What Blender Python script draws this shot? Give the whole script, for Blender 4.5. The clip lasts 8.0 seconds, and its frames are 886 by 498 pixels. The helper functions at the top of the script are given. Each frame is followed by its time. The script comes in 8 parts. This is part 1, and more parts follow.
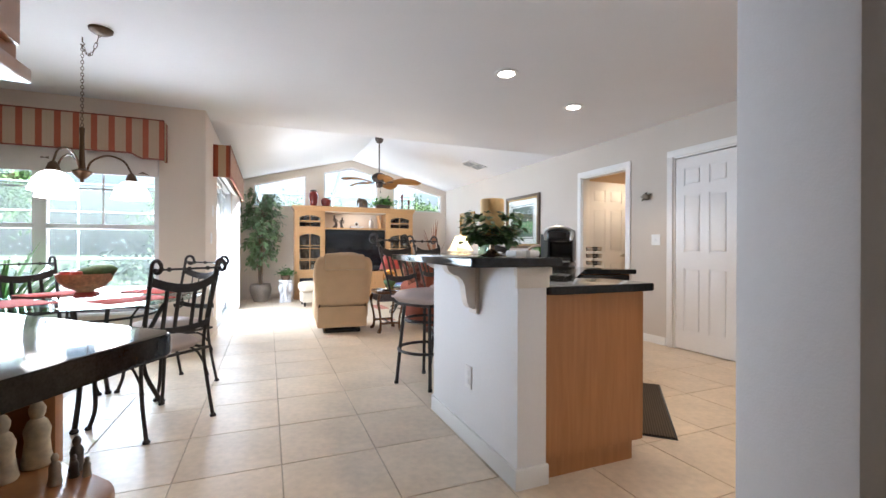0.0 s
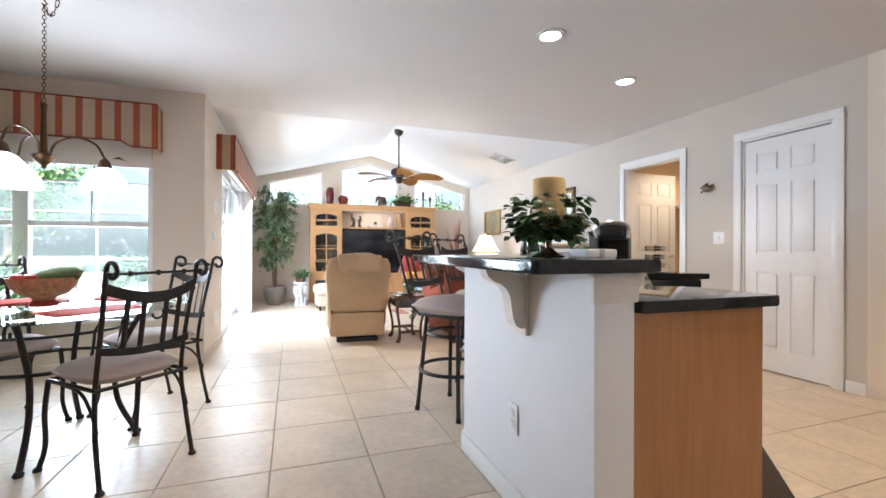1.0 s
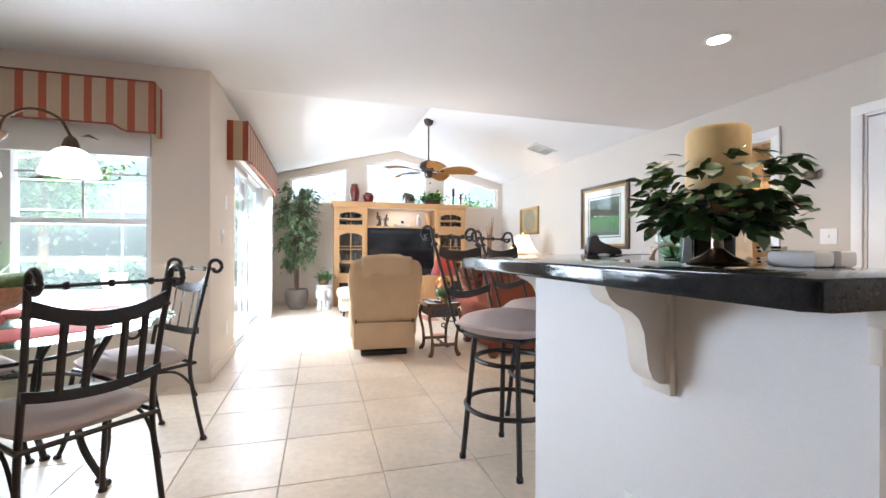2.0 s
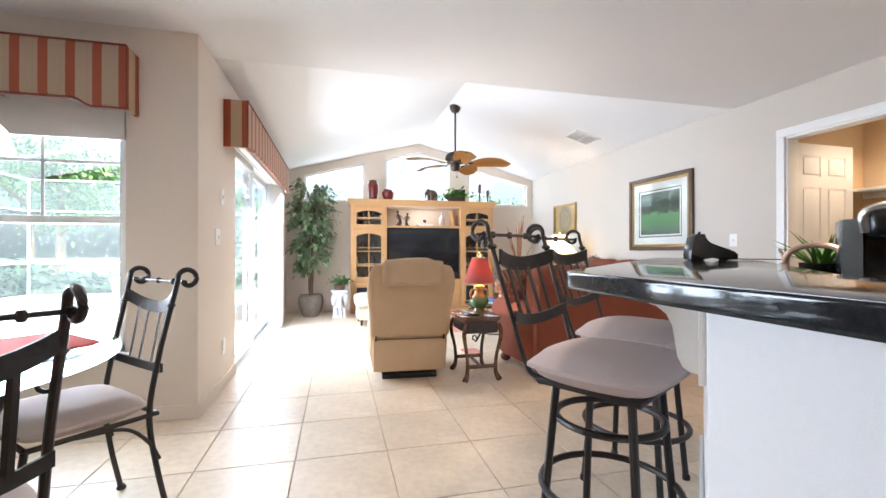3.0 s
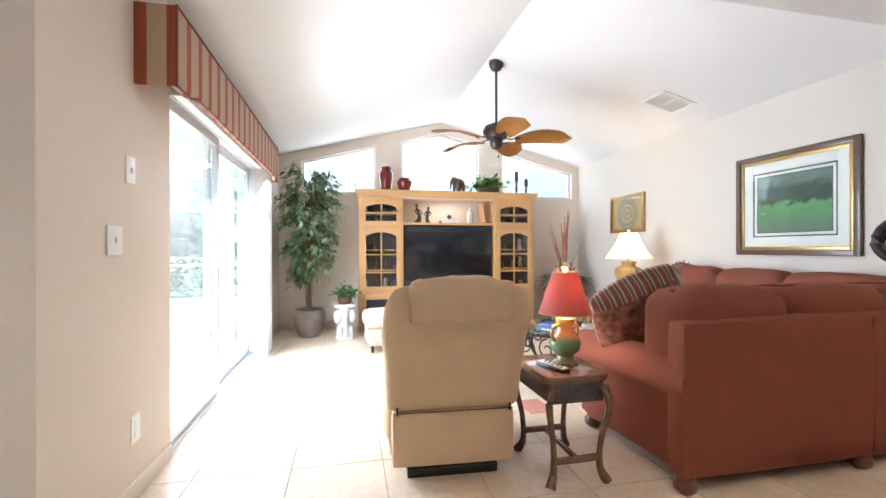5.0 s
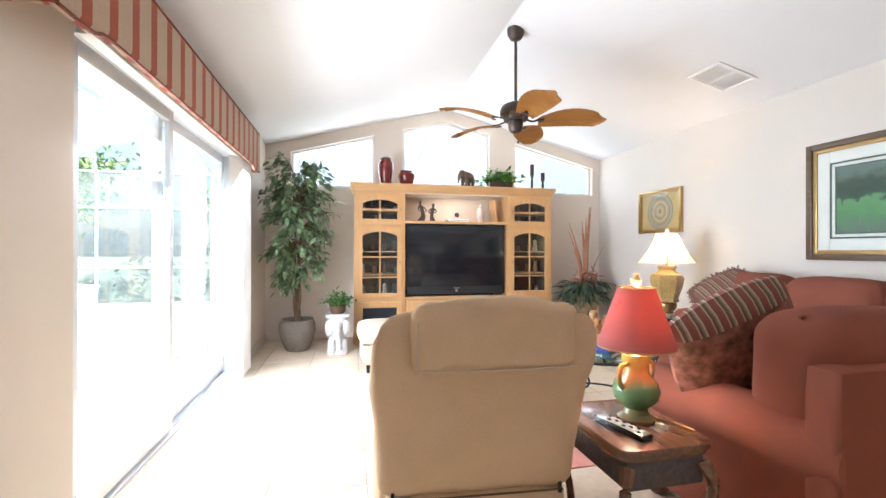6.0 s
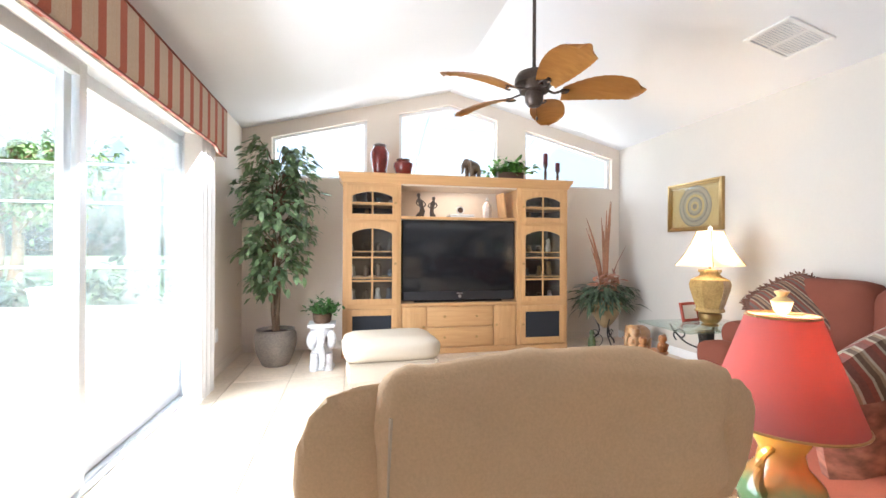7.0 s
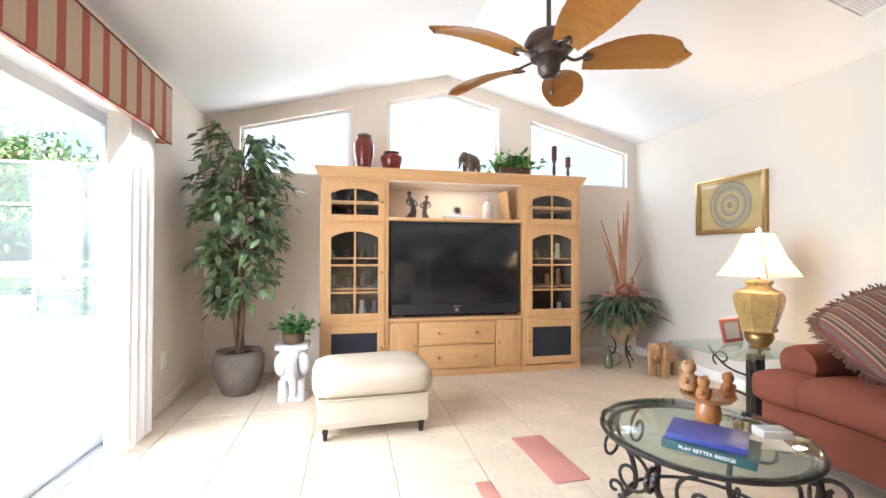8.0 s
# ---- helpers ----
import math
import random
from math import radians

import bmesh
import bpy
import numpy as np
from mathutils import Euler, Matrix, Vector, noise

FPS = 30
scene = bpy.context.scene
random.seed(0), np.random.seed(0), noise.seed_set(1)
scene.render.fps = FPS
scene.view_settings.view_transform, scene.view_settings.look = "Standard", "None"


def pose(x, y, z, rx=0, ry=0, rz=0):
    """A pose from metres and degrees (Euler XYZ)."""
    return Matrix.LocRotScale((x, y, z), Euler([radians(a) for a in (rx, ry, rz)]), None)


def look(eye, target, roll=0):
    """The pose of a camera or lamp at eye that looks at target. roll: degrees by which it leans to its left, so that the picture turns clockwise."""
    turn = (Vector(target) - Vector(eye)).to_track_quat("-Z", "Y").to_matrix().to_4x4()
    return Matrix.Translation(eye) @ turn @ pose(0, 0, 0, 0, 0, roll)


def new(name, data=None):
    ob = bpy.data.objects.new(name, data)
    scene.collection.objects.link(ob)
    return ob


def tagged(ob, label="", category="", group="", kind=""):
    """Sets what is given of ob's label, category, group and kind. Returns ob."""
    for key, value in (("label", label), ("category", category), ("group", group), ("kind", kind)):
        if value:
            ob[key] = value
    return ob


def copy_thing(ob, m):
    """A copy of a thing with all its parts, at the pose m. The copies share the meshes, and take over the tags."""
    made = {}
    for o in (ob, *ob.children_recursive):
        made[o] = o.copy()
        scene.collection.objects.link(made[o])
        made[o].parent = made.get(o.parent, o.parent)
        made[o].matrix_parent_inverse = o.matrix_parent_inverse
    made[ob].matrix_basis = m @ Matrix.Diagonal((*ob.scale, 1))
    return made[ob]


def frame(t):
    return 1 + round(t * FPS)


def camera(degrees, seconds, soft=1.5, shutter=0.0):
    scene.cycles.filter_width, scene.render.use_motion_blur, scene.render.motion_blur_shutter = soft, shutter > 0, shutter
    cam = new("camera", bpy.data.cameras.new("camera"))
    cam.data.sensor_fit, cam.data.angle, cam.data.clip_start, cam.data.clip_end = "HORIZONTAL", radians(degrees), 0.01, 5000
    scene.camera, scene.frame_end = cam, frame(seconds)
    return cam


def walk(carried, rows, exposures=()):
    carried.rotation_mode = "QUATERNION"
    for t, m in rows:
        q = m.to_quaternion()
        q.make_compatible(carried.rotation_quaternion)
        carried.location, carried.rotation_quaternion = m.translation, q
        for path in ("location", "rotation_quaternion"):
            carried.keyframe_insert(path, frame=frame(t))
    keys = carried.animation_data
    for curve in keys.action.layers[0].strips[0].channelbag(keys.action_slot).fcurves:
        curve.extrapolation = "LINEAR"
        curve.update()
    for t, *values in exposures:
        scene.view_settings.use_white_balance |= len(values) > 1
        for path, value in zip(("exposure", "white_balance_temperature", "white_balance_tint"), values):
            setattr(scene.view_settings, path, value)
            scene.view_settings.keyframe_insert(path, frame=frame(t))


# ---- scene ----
cam = camera(92.0, 8.0)
PATH = [
    (0, (0.092, 0.184, 1.053), (0.847, 2.036, 1.051), 0.2),
    (0.5, (0.182, 0.462, 1.051), (0.896, 2.331, 1.05), 0.1),
    (1, (0.246, 0.734, 1.042), (0.912, 2.62, 1.044), 0.2),
    (1.5, (0.289, 1.038, 1.043), (0.897, 2.944, 1.045), 0.3),
    (3, (0.358, 2.085, 1.062), (0.839, 4.026, 1.068), 0.0),
    (3.5, (0.368, 2.449, 1.079), (0.822, 4.397, 1.082), 0.1),
    (4, (0.385, 2.818, 1.092), (0.828, 4.768, 1.091), 0.0),
    (4.5, (0.408, 3.182, 1.109), (0.845, 5.133, 1.107), -0.1),
    (6, (0.533, 4.225, 1.134), (0.957, 6.18, 1.137), 0.1),
    (6.5, (0.603, 4.539, 1.116), (1.017, 6.496, 1.122), 0.3),
    (7, (0.668, 4.871, 1.131), (1.087, 6.827, 1.134), 0.3),
    (7.5, (0.745, 5.182, 1.155), (1.169, 7.137, 1.168), 0.2),
    (8, (0.837, 5.476, 1.15), (1.263, 7.43, 1.173), 0.2),
]
walk(cam, [(t, look(eye, target, roll)) for t, eye, target, roll in PATH], [(0, 1.85, 5850, 13), (1.5, 2.01, 5850, 13), (4.0, 2.05, 5950, 14), (6.5, 2.01, 6050, 14), (8, 2.05, 6150, 14)])

# ---- world and light ----
def sky_world():
    w = bpy.data.worlds.new("sky")
    scene.world = w
    w.use_nodes = True
    nt = w.node_tree
    sky = nt.nodes.new("ShaderNodeTexSky")
    sky.sky_type = "NISHITA"
    sky.sun_disc = False
    sky.sun_elevation = radians(56)
    sky.sun_rotation = radians(148)
    sky.air_density = 1.0
    sky.dust_density = 7.0
    bg = nt.nodes["Background"]
    bg.inputs["Strength"].default_value = 0.15
    nt.links.new(sky.outputs[0], bg.inputs[0])


def lamp(name, kind, power, m, color=(1, 1, 1), **more):
    data = bpy.data.lights.new(name, kind)
    data.energy, data.color = power, color
    for key in more:
        if key == "size":
            data.shape, data.size = "RECTANGLE", more[key]
        elif key == "size_y":
            data.size_y = more[key]
        elif key == "angle":
            data.angle = radians(more[key])
        elif key == "radius":
            data.shadow_soft_size = more[key]
        elif key == "spot":
            data.spot_size, data.spot_blend = radians(more[key]), 0.6
        elif key == "spread":
            data.spread = radians(more[key])
        elif key == "disk":
            data.shape, data.size = "DISK", more[key]
    ob = new(name, data)
    ob.matrix_world = m
    return tagged(ob, kind="structure")


sky_world()
lamp("sun", "SUN", 5.0, look((5, -8, 14), (0, 0, 0)), (1, 0.96, 0.9), angle=0.6)
# daylight through the openings
DAY = (0.86, 0.94, 1.0)
lamp("slider_daylight", "AREA", 58, look((-0.78, 7.3, 1.05), (1.6, 7.3, -0.2)), DAY, size=2.3, size_y=1.9)
lamp("dining_daylight", "AREA", 22, look((-1.85, 5.40, 1.10), (1.1, 2.2, 0.65)), DAY, size=1.8, size_y=0.9, spread=120)
lamp("clerestory_daylight", "AREA", 12, look((1.82, 10.15, 2.3), (1.82, 5, 1.0)), DAY, size=3.8, size_y=0.7)

# ---- materials ----
def mat(name, color, rough=0.5, metal=0.0, vary=0.06, scale=3.0, fine=60.0, bump=0.0, bump_scale=0.0, spec=0.5, coat=0.0):
    """A principled material with variation at two scales, and fine relief."""
    m = bpy.data.materials.new(name)
    m.use_nodes = True
    nt = m.node_tree
    b = nt.nodes["Principled BSDF"]
    b.inputs["Roughness"].default_value = rough
    b.inputs["Metallic"].default_value = metal
    b.inputs["Specular IOR Level"].default_value = spec
    b.inputs["Coat Weight"].default_value = coat
    co = nt.nodes.new("ShaderNodeTexCoord")
    n1 = nt.nodes.new("ShaderNodeTexNoise")
    n1.inputs["Scale"].default_value, n1.inputs["Detail"].default_value = scale, 4
    n2 = nt.nodes.new("ShaderNodeTexNoise")
    n2.inputs["Scale"].default_value, n2.inputs["Detail"].default_value = fine, 3
    nt.links.new(co.outputs["Object"], n1.inputs["Vector"])
    nt.links.new(co.outputs["Object"], n2.inputs["Vector"])
    add = nt.nodes.new("ShaderNodeMath")
    add.operation = "ADD"
    nt.links.new(n1.outputs["Fac"], add.inputs[0])
    nt.links.new(n2.outputs["Fac"], add.inputs[1])
    ramp = nt.nodes.new("ShaderNodeMapRange")
    ramp.inputs["From Min"].default_value, ramp.inputs["From Max"].default_value = 0.6, 1.4
    nt.links.new(add.outputs[0], ramp.inputs["Value"])
    mix = nt.nodes.new("ShaderNodeMix")
    mix.data_type = "RGBA"
    mix.inputs["A"].default_value = (*[c * (1 - vary) for c in color], 1)
    mix.inputs["B"].default_value = (*[min(1, c * (1 + vary)) for c in color], 1)
    nt.links.new(ramp.outputs["Result"], mix.inputs["Factor"])
    nt.links.new(mix.outputs["Result"], b.inputs["Base Color"])
    if bump:
        bp = nt.nodes.new("ShaderNodeBump")
        bp.inputs["Strength"].default_value = bump
        bp.inputs["Distance"].default_value = 0.004
        n3 = nt.nodes.new("ShaderNodeTexNoise")
        n3.inputs["Scale"].default_value, n3.inputs["Detail"].default_value = bump_scale or fine, 3
        nt.links.new(co.outputs["Object"], n3.inputs["Vector"])
        nt.links.new(n3.outputs["Fac"], bp.inputs["Height"])
        nt.links.new(bp.outputs[0], b.inputs["Normal"])
    return m


def wood(name, color, dark, rough=0.35, axis="z", scale=6.0, coat=0.2):
    """Wood with grain stretched along one axis."""
    m = mat(name, color, rough, coat=coat)
    nt = m.node_tree
    b = nt.nodes["Principled BSDF"]
    co = nt.nodes.new("ShaderNodeTexCoord")
    mp = nt.nodes.new("ShaderNodeMapping")
    s = {"x": (0.08, 1, 1), "y": (1, 0.08, 1), "z": (1, 1, 0.08)}[axis]
    mp.inputs["Scale"].default_value = [v * scale * 6 for v in s]
    nt.links.new(co.outputs["Object"], mp.inputs["Vector"])
    n = nt.nodes.new("ShaderNodeTexNoise")
    n.inputs["Scale"].default_value, n.inputs["Detail"].default_value, n.inputs["Distortion"].default_value = 1.0, 6, 0.6
    nt.links.new(mp.outputs[0], n.inputs["Vector"])
    mr = nt.nodes.new("ShaderNodeMapRange")
    mr.inputs["From Min"].default_value, mr.inputs["From Max"].default_value = 0.3, 0.7
    nt.links.new(n.outputs["Fac"], mr.inputs["Value"])
    mix = nt.nodes.new("ShaderNodeMix")
    mix.data_type = "RGBA"
    mix.inputs["A"].default_value, mix.inputs["B"].default_value = (*color, 1), (*dark, 1)
    nt.links.new(mr.outputs["Result"], mix.inputs["Factor"])
    nt.links.new(mix.outputs["Result"], b.inputs["Base Color"])
    bp = nt.nodes.new("ShaderNodeBump")
    bp.inputs["Strength"].default_value, bp.inputs["Distance"].default_value = 0.08, 0.002
    nt.links.new(n.outputs["Fac"], bp.inputs["Height"])
    nt.links.new(bp.outputs[0], b.inputs["Normal"])
    return m


def glow(name, color, strength, base=(0.9, 0.88, 0.82)):
    m = mat(name, base, 0.5)
    b = m.node_tree.nodes["Principled BSDF"]
    b.inputs["Emission Color"].default_value = (*color, 1)
    b.inputs["Emission Strength"].default_value = strength
    return m


def glass(name, tint=(1, 1, 1), rough=0.0, gloss=0.6):
    """A thin pane: clear, with gloss that grows towards a grazing view."""
    m = bpy.data.materials.new(name)
    m.use_nodes = True
    nt = m.node_tree
    nt.nodes.clear()
    out = nt.nodes.new("ShaderNodeOutputMaterial")
    tr = nt.nodes.new("ShaderNodeBsdfTransparent")
    tr.inputs[0].default_value = (*tint, 1)
    gl = nt.nodes.new("ShaderNodeBsdfGlossy")
    gl.inputs["Roughness"].default_value = rough
    lw = nt.nodes.new("ShaderNodeLayerWeight")
    lw.inputs["Blend"].default_value = 0.5
    pw = nt.nodes.new("ShaderNodeMath")
    pw.operation = "POWER"
    pw.inputs[1].default_value = 4.0
    ma = nt.nodes.new("ShaderNodeMath")
    ma.operation = "MULTIPLY_ADD"
    ma.inputs[1].default_value, ma.inputs[2].default_value = gloss, 0.03
    nt.links.new(lw.outputs["Facing"], pw.inputs[0])
    nt.links.new(pw.outputs[0], ma.inputs[0])
    mx = nt.nodes.new("ShaderNodeMixShader")
    nt.links.new(ma.outputs[0], mx.inputs[0])
    nt.links.new(tr.outputs[0], mx.inputs[1])
    nt.links.new(gl.outputs[0], mx.inputs[2])
    nt.links.new(mx.outputs[0], out.inputs[0])
    return m


def striped(name, colors, period, axis=0, rough=0.8):
    """Woven stripes: colours is rows of (start within the period, colour)."""
    m = bpy.data.materials.new(name)
    m.use_nodes = True
    nt = m.node_tree
    b = nt.nodes["Principled BSDF"]
    b.inputs["Roughness"].default_value = rough
    b.inputs["Specular IOR Level"].default_value = 0.2
    co = nt.nodes.new("ShaderNodeTexCoord")
    sp = nt.nodes.new("ShaderNodeSeparateXYZ")
    nt.links.new(co.outputs["Object"], sp.inputs[0])
    dv = nt.nodes.new("ShaderNodeMath")
    dv.operation = "DIVIDE"
    dv.inputs[1].default_value = period
    nt.links.new(sp.outputs[axis], dv.inputs[0])
    fc = nt.nodes.new("ShaderNodeMath")
    fc.operation = "FRACT"
    nt.links.new(dv.outputs[0], fc.inputs[0])
    rp = nt.nodes.new("ShaderNodeValToRGB")
    rp.color_ramp.interpolation = "CONSTANT"
    els = rp.color_ramp.elements
    for n, (at, c) in enumerate(colors):
        e = els[n] if n < 2 else els.new(at)
        e.position, e.color = at, (*c, 1)
    nt.links.new(fc.outputs[0], rp.inputs[0])
    n1 = nt.nodes.new("ShaderNodeTexNoise")
    n1.inputs["Scale"].default_value = 180
    nt.links.new(co.outputs["Object"], n1.inputs["Vector"])
    mx = nt.nodes.new("ShaderNodeMix")
    mx.data_type, mx.blend_type = "RGBA", "MULTIPLY"
    mx.inputs["Factor"].default_value = 0.35
    nt.links.new(rp.outputs[0], mx.inputs["A"])
    nt.links.new(n1.outputs["Fac"], mx.inputs["B"])
    nt.links.new(mx.outputs["Result"], b.inputs["Base Color"])
    bp = nt.nodes.new("ShaderNodeBump")
    bp.inputs["Strength"].default_value, bp.inputs["Distance"].default_value = 0.25, 0.002
    nt.links.new(n1.outputs["Fac"], bp.inputs["Height"])
    nt.links.new(bp.outputs[0], b.inputs["Normal"])
    return m


def vary_pieces(m, amount=0.12):
    """Tint each piece a little by Object Info's Random."""
    nt = m.node_tree
    b = nt.nodes["Principled BSDF"]
    link = b.inputs["Base Color"].links[0]
    src = link.from_socket
    oi = nt.nodes.new("ShaderNodeObjectInfo")
    mr = nt.nodes.new("ShaderNodeMapRange")
    mr.inputs["To Min"].default_value, mr.inputs["To Max"].default_value = 1 - amount, 1 + amount
    nt.links.new(oi.outputs["Random"], mr.inputs["Value"])
    hs = nt.nodes.new("ShaderNodeHueSaturation")
    nt.links.new(mr.outputs["Result"], hs.inputs["Value"])
    nt.links.new(src, hs.inputs["Color"])
    nt.links.new(hs.outputs[0], b.inputs["Base Color"])
    return m


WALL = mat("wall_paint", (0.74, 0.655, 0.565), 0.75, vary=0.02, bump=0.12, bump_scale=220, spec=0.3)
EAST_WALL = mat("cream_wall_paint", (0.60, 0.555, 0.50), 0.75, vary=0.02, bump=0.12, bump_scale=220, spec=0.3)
WHITE_WALL = mat("white_wall_paint", (0.80, 0.80, 0.81), 0.7, vary=0.02, bump=0.12, bump_scale=220, spec=0.3)
CEIL = mat("ceiling_paint", (0.80, 0.80, 0.81), 0.85, vary=0.015, bump=0.25, bump_scale=120, spec=0.2)
TRIM = mat("trim_paint", (0.82, 0.82, 0.81), 0.4, vary=0.02)
DOORW = mat("door_paint", (0.80, 0.80, 0.80), 0.35, vary=0.02)
TILE = vary_pieces(mat("beige_tile", (0.66, 0.545, 0.415), 0.36, vary=0.15, scale=4.5, fine=26, bump=0.03, bump_scale=14), 0.05)
GROUT = mat("grout", (0.50, 0.42, 0.33), 0.9, vary=0.15)
GRANITE = mat("black_granite", (0.018, 0.02, 0.022), 0.07, vary=0.5, scale=50, fine=260, spec=0.28)
MAPLE = wood("maple_cabinet", (0.43, 0.195, 0.075), (0.36, 0.155, 0.055), 0.32)
PINE = wood("honey_oak", (0.62, 0.365, 0.165), (0.54, 0.30, 0.125), 0.35)
PINE_X = wood("honey_oak_rail", (0.62, 0.365, 0.165), (0.54, 0.30, 0.125), 0.35, axis="x")
DARKWOOD = wood("dark_walnut", (0.10, 0.05, 0.03), (0.05, 0.025, 0.015), 0.3, axis="x")
IRON = mat("wrought_iron", (0.035, 0.03, 0.028), 0.42, 0.55, vary=0.3, bump=0.15, bump_scale=150)
STEEL = mat("brushed_steel", (0.62, 0.62, 0.6), 0.28, 1.0, vary=0.05)
BRASS = mat("old_brass", (0.42, 0.28, 0.12), 0.35, 0.9, vary=0.15)
CUSHION = mat("taupe_cushion", (0.52, 0.43, 0.40), 0.95, vary=0.05, fine=300, bump=0.3, bump_scale=500, spec=0.15)
SUEDE = mat("tan_suede", (0.60, 0.435, 0.28), 0.92, vary=0.10, scale=5, fine=220, bump=0.2, bump_scale=350, spec=0.15)
CREAM = mat("cream_upholstery", (0.54, 0.46, 0.36), 0.9, vary=0.06, fine=220, bump=0.2, bump_scale=350, spec=0.15)
RUST = mat("rust_upholstery", (0.20, 0.062, 0.038), 0.9, vary=0.10, scale=6, fine=260, bump=0.25, bump_scale=420, spec=0.2)
BLACK = mat("black_plastic", (0.012, 0.012, 0.013), 0.25, vary=0.1)
SCREEN = mat("tv_screen", (0.012, 0.013, 0.015), 0.12, vary=0.05)
GLASS = glass("clear_glass", (0.97, 0.99, 0.98))
TABLE_GLASS = glass("green_table_glass", (0.84, 0.93, 0.90), gloss=0.9)
VAL = striped("valance_fabric", [(0, (0.52, 0.39, 0.28)), (0.22, (0.52, 0.38, 0.26)), (0.26, (0.52, 0.39, 0.28)), (0.44, (0.52, 0.36, 0.25)), (0.48, (0.52, 0.39, 0.28)), (0.64, (0.40, 0.11, 0.065))], 0.130)
VAL_WIDE = striped("wide_valance_fabric", [(0, (0.52, 0.39, 0.28)), (0.22, (0.52, 0.38, 0.26)), (0.26, (0.52, 0.39, 0.28)), (0.44, (0.52, 0.36, 0.25)), (0.48, (0.52, 0.39, 0.28)), (0.64, (0.40, 0.11, 0.065))], 0.165)
LEAF = mat("leaf_green", (0.055, 0.13, 0.03), 0.45, vary=0.5, scale=8, fine=30)
BARK = mat("bark", (0.16, 0.10, 0.06), 0.9, vary=0.3, bump=0.5, bump_scale=60)


# ---- mesh helpers ----
def bm_box(x0, y0, z0, x1, y1, z1, bevel=0.0, bm=None, seg=2):
    bm = bm or bmesh.new()
    made = bmesh.ops.create_cube(bm, size=1.0)["verts"]
    c = Vector(((x0 + x1) / 2, (y0 + y1) / 2, (z0 + z1) / 2))
    for v in made:
        v.co = Vector((v.co.x * (x1 - x0), v.co.y * (y1 - y0), v.co.z * (z1 - z0))) + c
    if bevel:
        edges = list({e for v in made for e in v.link_edges})
        bmesh.ops.bevel(bm, geom=edges, offset=bevel, segments=seg, affect="EDGES", profile=0.6)
    return bm


def bm_prism(points, z0, z1, bevel=0.0, bm=None, seg=2):
    """A flat polygon, counter-clockwise, pulled up from z0 to z1."""
    bm = bm or bmesh.new()
    lo = [bm.verts.new((x, y, z0)) for x, y in points]
    hi = [bm.verts.new((x, y, z1)) for x, y in points]
    n = len(points)
    bm.faces.new(lo[::-1])
    bm.faces.new(hi)
    for i in range(n):
        bm.faces.new((lo[i], lo[(i + 1) % n], hi[(i + 1) % n], hi[i]))
    if bevel:
        rim = [e for e in bm.edges if all(v in hi for v in e.verts) or all(v in lo for v in e.verts)]
        bmesh.ops.bevel(bm, geom=rim, offset=bevel, segments=seg, affect="EDGES", profile=0.6)
    return bm


def bm_lathe(profile, steps=24, bm=None, at=(0, 0, 0), sx=1.0, sy=1.0, turn=0.0):
    """Profile: rows of (radius, height). Turned round z."""
    bm = bm or bmesh.new()
    rings = []
    for r, z in profile:
        ring = []
        for k in range(steps):
            a = 2 * math.pi * k / steps + turn
            ring.append(bm.verts.new((at[0] + sx * max(r, 1e-4) * math.cos(a), at[1] + sy * max(r, 1e-4) * math.sin(a), at[2] + z)))
        rings.append(ring)
    for a, b in zip(rings, rings[1:]):
        for k in range(steps):
            bm.faces.new((a[k], a[(k + 1) % steps], b[(k + 1) % steps], b[k]))
    bm.faces.new(rings[0][::-1])
    bm.faces.new(rings[-1])
    return bm


def bm_tube(points, radius, sides=8, bm=None, radii=None, flat=1.0):
    """A round bar along a line of points; flat squashes it across."""
    bm = bm or bmesh.new()
    pts = [Vector(p) for p in points]
    rings = []
    up = Vector((0.13, 0.21, 1)).normalized()
    for i, p in enumerate(pts):
        d = (pts[min(i + 1, len(pts) - 1)] - pts[max(i - 1, 0)]).normalized()
        side = d.cross(up)
        if side.length < 0.05:
            side = d.cross(Vector((1, 0, 0)))
        side.normalize()
        top = side.cross(d).normalized()
        r = radii[i] if radii else radius
        rings.append([bm.verts.new(p + r * (math.cos(a) * side + flat * math.sin(a) * top)) for a in [2 * math.pi * k / sides for k in range(sides)]])
    for a, b in zip(rings, rings[1:]):
        for k in range(sides):
            bm.faces.new((a[k], a[(k + 1) % sides], b[(k + 1) % sides], b[k]))
    bm.faces.new(rings[0][::-1])
    bm.faces.new(rings[-1])
    return bm


def smooth_line(points, n=6):
    """A Catmull-Rom line through the points."""
    pts = [Vector(p) for p in points]
    pts = [2 * pts[0] - pts[1]] + pts + [2 * pts[-1] - pts[-2]]
    out = []
    for i in range(1, len(pts) - 2):
        a, b, c, d = pts[i - 1 : i + 3]
        for k in range(n):
            t = k / n
            out.append(0.5 * (2 * b + (c - a) * t + (2 * a - 5 * b + 4 * c - d) * t * t + (3 * b - a - 3 * c + d) * t**3))
    out.append(pts[-2])
    return out


def spiral(center, r0, r1, a0, a1, u, v, n=16):
    """Points of a scroll in the plane of u and v."""
    c, u, v = Vector(center), Vector(u), Vector(v)
    pts = []
    for k in range(n + 1):
        t = k / n
        a, r = radians(a0 + (a1 - a0) * t), r0 + (r1 - r0) * t
        pts.append(c + r * (math.cos(a) * u + math.sin(a) * v))
    return pts


